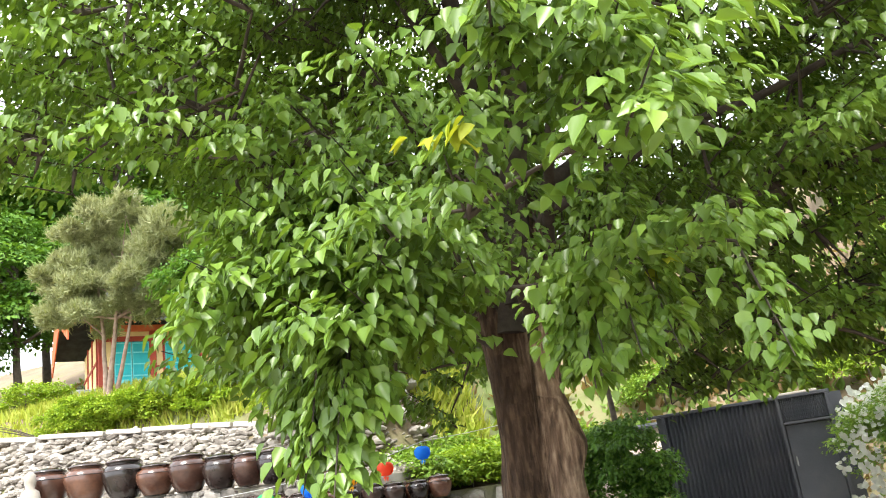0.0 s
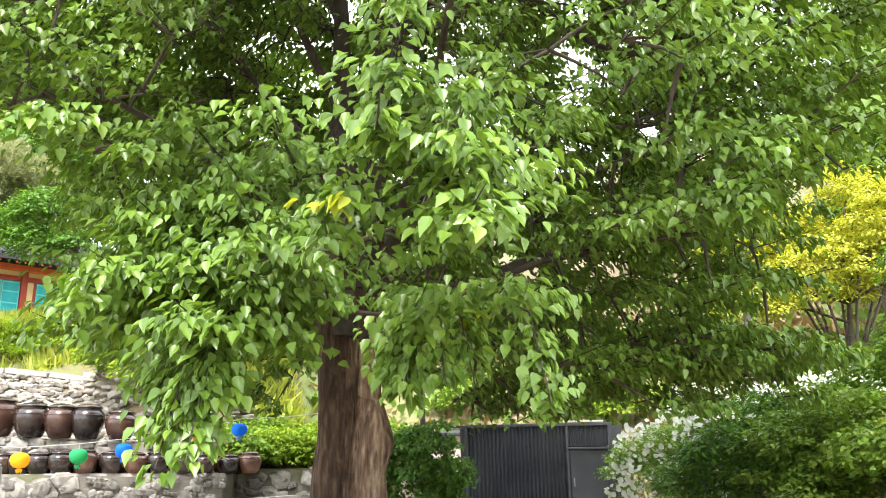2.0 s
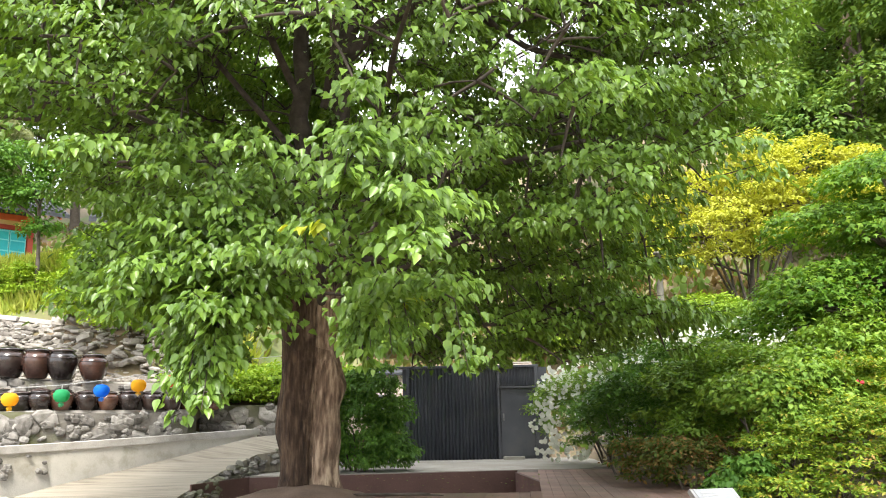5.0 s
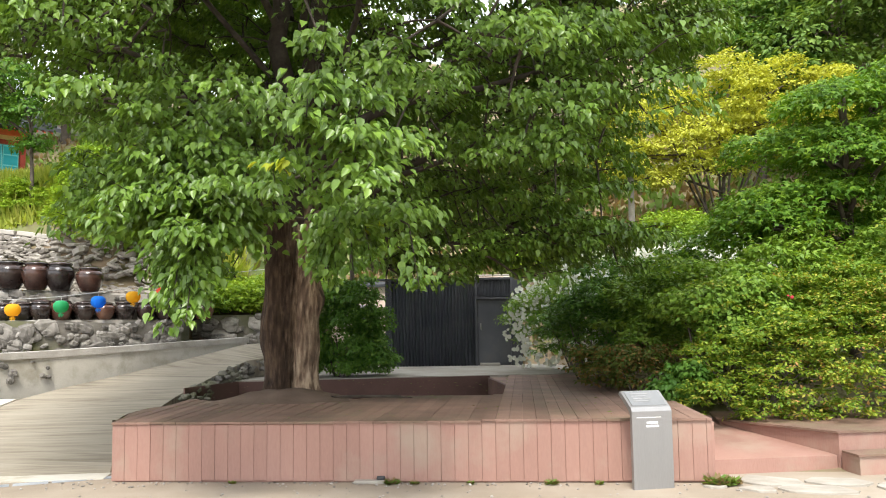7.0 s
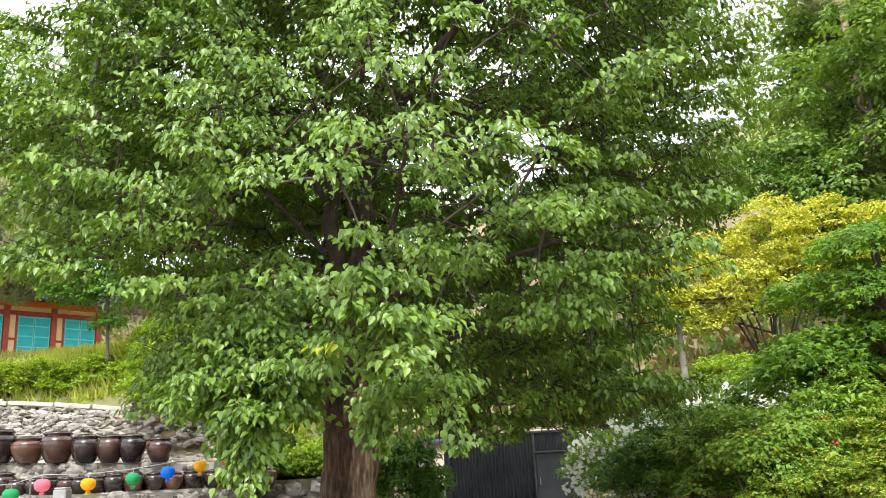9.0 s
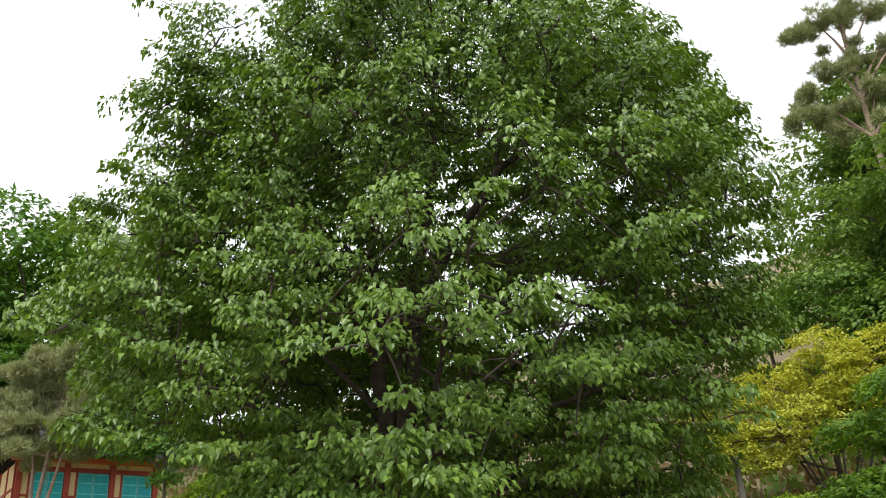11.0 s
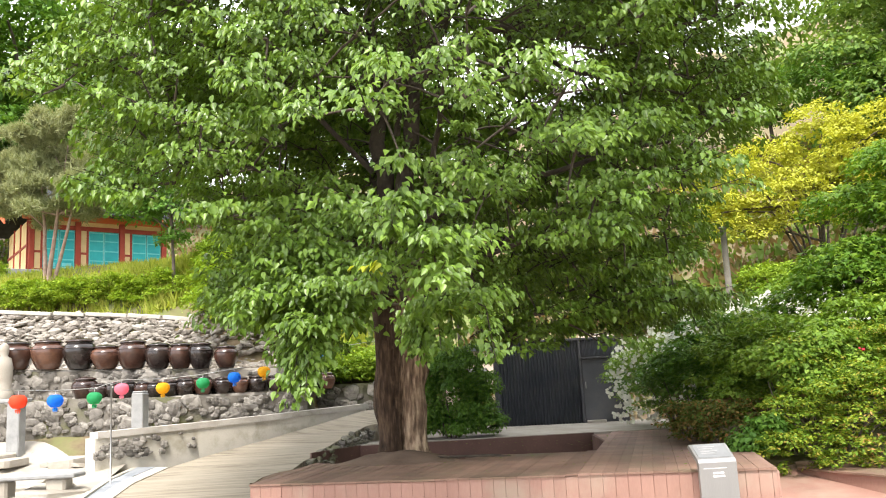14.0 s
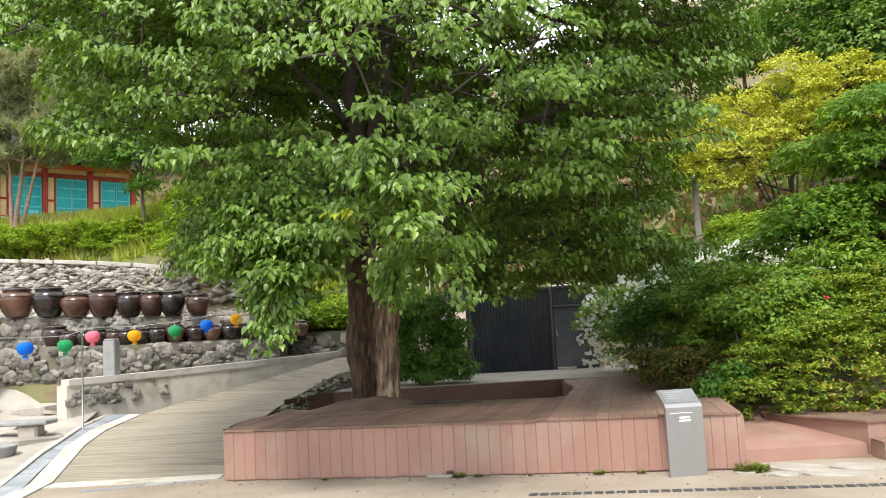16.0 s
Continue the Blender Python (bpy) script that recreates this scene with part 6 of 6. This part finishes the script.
for i, (x, y, k) in enumerate([(-7.0, 16.8, 0), (-6.3, 17.2, 0), (-5.5, 17.5, 0), (-4.9, 17.9, 1), (-6.0, 18.6, 0), (-5.0, 19.2, 0), (-7.2, 18.4, 1), (-9.6, 19.0, 0), (-9.9, 16.9, 0), (-10.6, 17.9, 0), (-9.5, 17.9, 0), (-8.2, 18.4, 0), (3.0, 20.5, 1), (4.8, 19.0, 0), (5.6, 17.2, 1), (7.2, 17.6, 1), (2.0, 23.0, 0), (0.2, 24.0, 1), (8.6, 15.5, 1), (9.8, 13.4, 1), (7.6, 13.8, 1),
                               (6.4, 14.0, 1), (5.0, 14.2, 0), (-3.0, 24.0, 1), (-8.0, 22.0, 0), (-12.0, 21.5, 1), (-23.0, 19.5, 0), (-24.5, 18.4, 1), (-21.2, 19.8, 0), (-10.3, 17.5, 0), (-9.3, 17.2, 1), (-8.4, 17.6, 0), (-9.0, 18.7, 1), (-7.9, 19.2, 0), (-10.9, 18.7, 0), (-7.7, 16.7, 1), (-8.8, 16.6, 0), (1.8, 27.0, 1), (4.5, 26.0, 1), (10.5, 18.5, 1), (-10.5, 25.5, 1)]):
    z = float(hill(np.array(x), np.array(y)))
    if -8.0 < x < -4.7 and 16.0 < y < 20.4:
        z = 2.0 + 0.15 * (y - 17.0)
    e = thing("low_shrub", x, y, z, "low yellow-green shrub on the slope" if k == 0 else "low leafy green shrub on the slope", "bush", rz=i * 77, group="shrubs on the slope")
    o = child("foliage", low_a if k == 0 else low_b, e)
    o["kind"] = "stuff"
    v, f = tube([(0, 0, -0.2), (0.03, 0, 0.3), (0.05, 0, 0.6)], [0.03, 0.025, 0.01], 5)
    child("stem", mesh_of("stem", v, f, M_DARKWOOD, True), e)

# grass on the bank before the hall
rngg = np.random.default_rng(15)
n = 48000
gx_ = np.where(np.arange(n) % 3 > 0, rngg.uniform(-28, -7.5, n), rngg.uniform(-12.5, -4.8, n))
gy_ = np.where(np.arange(n) % 3 > 0, rngg.uniform(17.0, 25.5, n), rngg.uniform(16.4, 21.0, n))
keep = gy_ > 17.2 + 0.22 * (gx_ + 12)
gx_, gy_ = gx_[keep], gy_[keep]
gp = np.stack([gx_, gy_, np.maximum(hill(gx_, gy_), np.interp(gx_, [-18, -12.3, -10, -8.5], [4.7, 4.25, 4.0, 3.3]) * (gy_ < 18.5))], 1)
gt = rngg.normal(0, 0.35, (len(gp), 3)) + [0, 0, 1.0]
grass = new("grass", leaves_mesh("grass", gp, gt, rngg.normal(0, 1, gp.shape), rngg.uniform(0.18, 0.5, len(gp)) * np.where((gp[:, 0] > -12.5) & (gp[:, 1] < 21), 1.15, 0.85), (TRI[0] * [1.6, 1, 1], TRI[1]), M_GRASS))
tagged(grass, "tall yellow-green grass on the bank", "grass", kind="stuff")


# dry stalks, litter and low growth on the slopes
n = 42000
ux = np.concatenate([rngg.uniform(-4, 16, n // 2), rngg.uniform(-42, -4, n // 2)])
uy = np.concatenate([rngg.uniform(19.3, 34, n // 2), rngg.uniform(21, 44, n // 2)])
near_r = rngg.uniform(0, 1, n) < 0.25
ux = np.where(near_r, rngg.uniform(3.2, 14, n), ux)
uy = np.where(near_r, rngg.uniform(12.5, 22, n), uy)
clear = ~((ux > -25) & (ux < -14) & (uy > 20.5) & (uy < 32))
ux, uy = ux[clear], uy[clear]
up_ = np.stack([ux, uy, hill(ux, uy) + np.where(uy > 19, 0.25 * np.sin(ux * 0.9 + uy * 0.5) * np.sin(uy * 0.7), 0) - 0.02], 1)
ut = rngg.normal(0, 0.8, up_.shape) + [0, 0, 0.8]
under = new("undergrowth", leaves_mesh("undergrowth", up_, ut, rngg.normal(0, 1, up_.shape), rngg.uniform(0.12, 0.5, len(up_)), BLADE, M_LITTER))
tagged(under, "dry brown and green undergrowth on the slopes", "undergrowth", kind="stuff")

# ---------- lanterns ----------
def lantern_parts(c, name):
    m = lantern_mat(name, c)
    seg, v, f = 24, [], []
    prof = [(0.02, -0.115), (0.08, -0.105), (0.125, -0.06), (0.145, 0.0), (0.135, 0.06), (0.09, 0.105), (0.035, 0.115)]
    for r, z in prof:
        for i in range(seg):
            q = r * (1.0 if i % 2 else 0.95)
            v.append((q * math.cos(6.2832 * i / seg), q * math.sin(6.2832 * i / seg), z))
    for k in range(len(prof) - 1):
        for i in range(seg):
            j = (i + 1) % seg
            f.append((k * seg + i, k * seg + j, (k + 1) * seg + j, (k + 1) * seg + i))
    shade = mesh_of("shade", v, f, m, True)
    b = Bag()
    for i in range(8):
        a = i * math.pi / 4
        b.add([(0.02 * math.cos(a), 0.02 * math.sin(a), -0.11), (0.05 * math.cos(a - 0.3), 0.05 * math.sin(a - 0.3), -0.14), (0.035 * math.cos(a), 0.035 * math.sin(a), -0.2), (0.05 * math.cos(a + 0.3), 0.05 * math.sin(a + 0.3), -0.14)], [(0, 1, 2, 3)])
    return shade, b.mesh("tassel", m)


LCOL = {"red": (0.85, 0.13, 0.06), "blue": (0.02, 0.25, 0.8), "green": (0.05, 0.45, 0.18), "pink": (0.9, 0.3, 0.4), "yellow": (0.85, 0.5, 0.03)}
LME = {k: lantern_parts(c, k + "_paper") for k, c in LCOL.items()}
LSP = [("red", -8.6, 7.3, 1.94), ("blue", -8.87, 8.58, 1.94), ("green", -8.8, 9.62, 1.97), ("pink", -8.69, 10.34, 2.13), ("yellow", -8.21, 11.06, 2.12), ("green", -7.64, 11.68, 2.19), ("blue", -7.21, 12.27, 2.29),
       ("yellow", -6.78, 12.85, 2.4), ("red", -6.4, 13.4, 2.5), ("blue", -5.96, 14.01, 2.71)]
for c, x, y, z in LSP:
    e = thing("paper_lantern", x, y, z, c + " paper lantern hanging from the wire", "lantern", group="lanterns on the wire")
    child("shade", LME[c][0], e)
    child("tassel", LME[c][1], e)
    v, f = tube([(0, 0, 0.11), (0, 0, 0.2)], [0.006, 0.006], 5)
    child("hook", mesh_of("hook", v, f, M_WIRE), e)
wire = thing("lantern_wire", -8.5, 9.66, 2.2, "thin wire strung with paper lanterns", "wire")
wp = [(-8.1, 6.2, 2.12)] + [(x, y, z + 0.19) for c, x, y, z in LSP] + [(-5.4, 14.9, 3.0), (-4.6, 16.2, 3.2)]
v, f = tube(wp, [0.007] * len(wp), 5)
local(wire, child("strand", mesh_of("strand", v, f, M_WIRE), wire))
for n_, (x, y, z0, z1) in enumerate([(-8.52, 9.75, 0.4, 2.2)]):
    pl = thing("wire_pole", x, y, z0, "thin steel pole that carries the lantern wire", "pole")
    v, f = tube([(0, 0, -0.1), (0, 0, z1 - z0)], [0.018, 0.016], 8)
    child("shaft", mesh_of("shaft", v, f, M_STEEL, True), pl)
    part("cap", box_bm(-0.022, 0.022, -0.022, 0.022, z1 - z0, z1 - z0 + 0.02, 0.004), M_STEEL, pl)
post = thing("stone_post", -9.05, 11.55, 1.2, "square grey granite post beside the ramp wall", "post")
part("shaft", box_bm(-0.14, 0.14, -0.12, 0.12, -0.4, 0.86, 0.02), M_GREY, post)
part("cap", box_bm(-0.13, 0.13, -0.11, 0.11, 0.86, 0.9, 0.02), M_GREY, post)
post = thing("stone_post", -12.0, 11.4, 1.0, "square grey granite post beside the terrace wall", "post")
part("shaft", box_bm(-0.16, 0.16, -0.12, 0.12, -0.4, 1.0, 0.02), M_GREY, post)
part("cap", box_bm(-0.45, 0.3, -0.15, 0.15, 1.0, 1.09, 0.02), M_GREY, post)

# pale stone figure: one plain rounded shape
v, f = lathe([(0.22, 0), (0.23, 0.25), (0.17, 0.3), (0.19, 0.5), (0.21, 0.75), (0.16, 0.95), (0.08, 1.0), (0.11, 1.1), (0.1, 1.22), (0.03, 1.28)], 18)
st = new("stone_statue", mesh_of("stone_statue", v, f, M_CONCW, True))
st.matrix_world = pose(-13.5, 12.75, 2.0) @ Matrix.Diagonal((1, 1, 1.15, 1))
tagged(st, "pale weathered stone statue beside the jars", "statue")

# ---------- information stand ----------
sign = thing("information_stand", 2.28, 5.25, 0.0, "bent brushed-steel information stand before the deck", "sign", rz=18)
sb = bmesh.new()
prof = [(0.0, 0.0), (0.0, 0.78), (0.03, 0.82), (0.27, 0.97)]
rows_ = []
for y, z in prof:
    rows_.append([sb.verts.new((-0.22, y, z)), sb.verts.new((0.22, y, z)), sb.verts.new((0.22, y + 0.05, z - 0.03)), sb.verts.new((-0.22, y + 0.05, z - 0.03))])
for a, b in zip(rows_, rows_[1:]):
    for i in range(4):
        sb.faces.new((a[i], a[(i + 1) % 4], b[(i + 1) % 4], b[i]))
sb.faces.new(rows_[0][::-1])
sb.faces.new(rows_[-1])
bmesh.ops.recalc_face_normals(sb, faces=sb.faces[:])
part("stand", sb, M_STEEL, sign)
part("plaque", prism_bm([(-0.19, 0.05), (0.19, 0.05), (0.19, 0.255), (-0.19, 0.255)], [0.826, 0.826, 0.955, 0.955], [0.838, 0.838, 0.967, 0.967]), M_PLAQUE, sign, "pale grey printed panel")
for k in range(4):
    y0 = 0.1 + k * 0.035
    z0 = 0.839 + (y0 - 0.05) * 0.63
    part("text_line", prism_bm([(-0.14, y0), (0.02 + 0.04 * (k % 2), y0), (0.02 + 0.04 * (k % 2), y0 + 0.012), (-0.14, y0 + 0.012)], [z0, z0, z0 + 0.0075, z0 + 0.0075], [z0 + 0.004] * 2 + [z0 + 0.0115] * 2), M_GREY, sign)
for k in range(2):
    part("text_line", box_bm(-0.06 - 0.005 * k, 0.06 + 0.01 * k, -0.004, 0.001, 0.655 - k * 0.035, 0.675 - k * 0.035), M_WHITE, sign)
part("groove", box_bm(-0.17, 0.1, -0.003, 0.001, 0.715, 0.721), M_WHITE, sign)

# ---------- boardwalk and steps beside the deck ----------
bw = thing("boardwalk_ramp", 3.7, 6.8, 0, "reddish-brown composite ramp beside the deck", "ramp", kind="structure")
local(bw, part("slope", prism_bm([(2.99, 6.1), (4.5, 6.48), (3.62, 8.6), (3.05, 8.5)], 0.0, [0.16, 0.16, 0.42, 0.42]), M_DECK, bw))
pf_ = thing("boardwalk", 5.2, 7.2, 0, "reddish-brown composite boardwalk at the foot of the azaleas", "boardwalk", kind="structure")
local(pf_, part("platform", prism_bm([(4.53, 6.48), (9.5, 7.9), (9.0, 10.8), (3.6, 8.9), (3.55, 8.0)], 0.0, 0.405), M_DECK, pf_))
local(pf_, part("platform_top", prism_bm([(4.51, 6.45), (9.5, 7.87), (9.0, 10.8), (3.6, 8.9), (3.5, 7.95)], 0.405, 0.43), M_DECKTOP, pf_))
local(pf_, part("step", prism_bm([(4.6, 6.08), (9.6, 7.5), (9.5, 7.86), (4.54, 6.45)], 0.0, 0.2), M_DECK, pf_))
local(pf_, part("step_top", prism_bm([(4.58, 6.05), (9.6, 7.47), (9.5, 7.84), (4.54, 6.43)], 0.2, 0.222), M_DECKTOP, pf_))

# drain gratings
dr = thing("drain_grating", 2.4, 4.35, 0, "dark steel slotted grating set in the yard", "drain", kind="structure")
for k in range(46):
    x = 0.55 + k * 0.115
    y = 4.2 + (x - 0.55) * 0.06
    local(dr, part("slot_bar", prism_bm([(x, y), (x + 0.09, y + 0.005), (x + 0.09, y + 0.15), (x, y + 0.145)], -0.03, 0.005), M_RUBBER, dr))
dr2 = thing("drain_cover", -4.4, 5.1, 0, "grey concrete drain covers along the ramp's foot", "drain", kind="structure")
for k in range(5):
    a = (-5.3 + k * 0.34, 4.95 + k * 0.2)
    local(dr2, part("cover", prism_bm([(a[0], a[1]), (a[0] + 0.31, a[1] + 0.18), (a[0] + 0.24, a[1] + 0.3), (a[0] - 0.07, a[1] + 0.12)], -0.03, 0.008), M_SLATE, dr2))


# ---------- flagstones and rocks ----------
def slab_mesh(rng):
    n = rng.randint(5, 7)
    pts = [(math.cos(6.283 * i / n + rng.uniform(-0.25, 0.25)) * rng.uniform(0.8, 1.1), math.sin(6.283 * i / n + rng.uniform(-0.25, 0.25)) * rng.uniform(0.8, 1.1)) for i in range(n)]
    bm = prism_bm(pts, -0.5, 0.5, 0.1)
    me = bpy.data.meshes.new("slab")
    bm.to_mesh(me)
    bm.free()
    return me


rs = random.Random(31)
slabs = [slab_mesh(rs) for _ in range(7)]
for me in slabs:
    me.materials.append(M_CONCW)
for x, y, w, d in [(3.5, 5.65, 0.42, 0.24), (4.2, 5.6, 0.36, 0.25), (3.9, 5.15, 0.4, 0.22), (4.7, 5.3, 0.3, 0.24), (5.0, 5.75, 0.3, 0.2), (3.3, 5.2, 0.2, 0.16), (5.4, 5.2, 0.3, 0.2), (2.9, 5.35, 0.12, 0.08)]:
    ob = new("flagstone", rs.choice(slabs))
    ob.matrix_world = pose(x, y, 0.0, 0, 0, rs.uniform(0, 360)) @ Matrix.Diagonal((w, d * 1.2, 0.05, 1))
    tagged(ob, "pale irregular flagstone laid in the yard", "flagstone", group="flagstones in the yard")
for i in range(60):
    x, y = rs.uniform(-14.5, -7.9), rs.uniform(7.3, 11.7)
    if x > -7.5 - (y - 5.0) * 0.38:
        continue
    z = max(float(hill(np.array(x), np.array(y))), float(np.interp(y, [5.3, 7.6, 10.0, 11.9], [0.0, 0.16, 0.36, 0.75])))
    ob = new("flat_rock", rs.choice(slabs))
    w = rs.uniform(0.3, 0.75)
    ob.matrix_world = pose(x, y, z + 0.01, rs.uniform(0, 8), rs.uniform(-4, 4), rs.uniform(0, 360)) @ Matrix.Diagonal((w, w * rs.uniform(0.6, 1), rs.uniform(0.08, 0.3), 1))
    tagged(ob, "pale flat rock in the stepped paving", "rock", group="flat rocks by the terrace")
bench = thing("slab_bench", -9.3, 8.75, 0.35, "long grey stone slab laid as a low bench", "bench", rz=12)
part("seat", box_bm(-1.4, 0.75, -0.25, 0.25, 0.22, 0.3, 0.02), M_GREY, bench)
part("support", box_bm(-0.9, -0.5, -0.18, 0.18, -0.2, 0.22, 0.04), M_CONCW, bench)
part("support", box_bm(0.2, 0.55, -0.18, 0.18, -0.2, 0.22, 0.04), M_CONCW, bench)
v, f = lathe([(0.2, 0), (0.26, 0.03), (0.32, 0.24), (0.33, 0.27), (0.28, 0.27), (0.24, 0.1), (0.05, 0.08)], 20)
bs = new("stone_basin", mesh_of("stone_basin", v, f, M_GREY, True))
bs.matrix_world = pose(-8.55, 7.45, 0.08)
tagged(bs, "round dark stone basin on the pale paving", "basin")

# grit, fallen leaves and weeds along the foot of the deck
rngd = np.random.default_rng(77)
grit = Bag()
for i in range(420):
    x = rngd.uniform(-4.5, 5.2)
    y = rngd.uniform(3.2, 5.6) if rngd.uniform() < 0.55 else 5.58 - abs(rngd.normal(0, 0.12))
    w = rngd.uniform(0.008, 0.028)
    grit.add((bsv * [w, w, w * 0.7]) + [x, y, w * 0.25], bsf)
tagged(new("grit", grit.mesh("grit", M_STONE_I, False)), "loose grit and pebbles on the yard", "pebbles", kind="stuff")
for x, y, r in [(-0.45, 5.5, 0.09), (-0.2, 5.5, 0.06), (1.25, 5.5, 0.08), (2.95, 5.45, 0.16), (3.1, 5.5, 0.12), (0.4, 5.52, 0.05), (1.75, 5.5, 0.06), (-2.2, 5.5, 0.05)]:
    n = int(40 + r * 500)
    a = rngd.uniform(0, 6.28, n)
    tipv = np.stack([np.cos(a), np.sin(a), rngd.uniform(0.2, 1.4, n)], 1)
    e = thing("weed_tuft", x, y, 0, "small green weed growing at the deck's foot", "weed", group="weeds in the yard")
    o = child("leaves", leaves_mesh("weed", np.stack([0.3 * r * np.cos(a), 0.3 * r * np.sin(a), np.full(n, 0.004)], 1), tipv, rngd.normal(0, 0.3, (n, 3)) + [0, 0, 1], rngd.uniform(0.5, 1.0, n) * r, BLADE, M_LITTER), e)
    o["kind"] = "stuff"
# litter on the deck and in the pit
n = 260
lx, ly = rngd.uniform(-4.0, 2.6, n), rngd.uniform(5.8, 13.5, n)
lz = np.where(ly < 9.3, 0.676, 0.69)
lit = leaves_mesh("leaf_litter", np.stack([lx, ly, lz], 1), np.stack([rngd.normal(0, 1, n), rngd.normal(0, 1, n), np.full(n, 0.05)], 1), np.tile([0.0, 0.0, 1.0], (n, 1)) + rngd.normal(0, 0.15, (n, 3)), rngd.uniform(0.02, 0.06, n), BLADE, M_LITTER)
tagged(new("leaf_litter", lit), "dry fallen leaves scattered on the deck", "leaves", kind="stuff")

# pale paving between the drain and the terraces
pvx = np.linspace(-16, -7.0, 30)
pvy = np.linspace(4.5, 11.9, 26)
PX, PY = np.meshgrid(pvx, pvy)
PX = np.minimum(PX, np.interp(PY, [4.2, 5.26, 7.58, 10.05, 11.9], [-6.35, -6.8, -7.85, -8.8, -9.3]))
PZ = np.maximum(np.maximum(hill(PX, PY), np.interp(PY, [5.3, 7.6, 10.0, 11.9], [0.0, 0.16, 0.36, 0.75])), 0.0) + 0.03
pq = [(j * 30 + i, j * 30 + i + 1, (j + 1) * 30 + i + 1, (j + 1) * 30 + i) for j in range(25) for i in range(29)]
pav = new("pavement", mesh_of("pavement_rough", np.stack([PX.ravel(), PY.ravel(), PZ.ravel()], 1), pq, M_CONCW, True))
tagged(pav, "rough pale paving beside the stone terraces", "pavement", kind="structure")


# ---------- single leaves on the foremost boughs ----------
def loose_leaves(count, path, material, seed, width=0.16, label=""):
    """Leaves along one shoot of the bough that reaches furthest forward, each a mesh object of its own."""
    rng = random.Random(seed)
    me = mesh_of("leaf", OVATE[0], OVATE[1], material, True)
    inv = big_tree.matrix_world.inverted()
    a, b = Vector(path[0]), Vector(path[1])
    for _ in range(count):
        ob = child("leaf", me, big_tree, label)
        ob.matrix_parent_inverse = inv
        w = rng.uniform(-1, 1)
        p = a.lerp(b, rng.random()) + Vector((rng.gauss(0, 0.04), width * 1.3 * w, -0.35 * width * w * w + rng.gauss(0, width * 0.55)))
        s = 0.1 * rng.uniform(0.7, 1.2)
        ob.matrix_basis = pose(*p, rng.gauss(-42, 18), rng.gauss(0, 20), 180 + 75 * w + rng.gauss(0, 25)) @ Matrix.Diagonal((s, s, s, 1))


for k, (n, path) in enumerate([(46, ((-0.95, 3.15, 3.12), (-0.4, 3.05, 3.45))), (34, ((-0.75, 3.1, 3.3), (-0.6, 3.0, 3.6))), (60, ((-0.7, 3.15, 2.82), (-0.05, 3.0, 2.92))),
                               (46, ((-1.7, 3.9, 3.2), (-2.85, 3.8, 3.02))), (46, ((-1.6, 3.9, 2.98), (-2.6, 3.75, 2.7))), (36, ((-1.9, 3.8, 2.8), (-2.4, 3.7, 2.5)))]):
    loose_leaves(n, path, M_LEAF, 41 + k)
loose_leaves(14, ((-1.08, 2.9, 2.96), (-0.86, 2.95, 3.03)), M_LEAF_Y, 53, 0.05, "young yellow leaf")
loose_leaves(4, ((-0.46, 4.2, 2.64), (-0.36, 4.35, 2.7)), M_LEAF_Y, 54, 0.05, "young yellow leaf")

deck_boards()

# a dry branch left on the deck, and a concrete foot with a drain hole under the facing
branch = thing("fallen_branch", -1.2, 8.55, 0.69, "thin dark dry branch lying on the deck", "branch")
v, f = tube([(-0.75, 0.15, 0.01), (-0.3, 0.0, 0.02), (0.2, -0.08, 0.025), (0.62, -0.2, 0.015)], [0.012, 0.02, 0.022, 0.008], 6)
child("stick", mesh_of("stick", v, f, M_LIMB, True), branch)
v, f = tube([(0.1, -0.06, 0.025), (0.3, 0.06, 0.03), (0.42, 0.08, 0.02)], [0.012, 0.009, 0.004], 5)
child("twig", mesh_of("twig", v, f, M_LIMB, True), branch)
foot = thing("drain_foot", -0.62, 5.57, 0.0, "small pale concrete foot with a dark drain hole under the deck", "drain")
part("block", box_bm(-0.24, 0.1, -0.06, 0.04, 0.0, 0.035, 0.006), M_CONCW, foot)
# the hole's darkness is a black block set against the facing
part("hole_block", box_bm(0.0, 0.09, -0.012, 0.03, 0.036, 0.075, 0.008), M_RUBBER, foot, "black block drawn for the shaded drain hole")
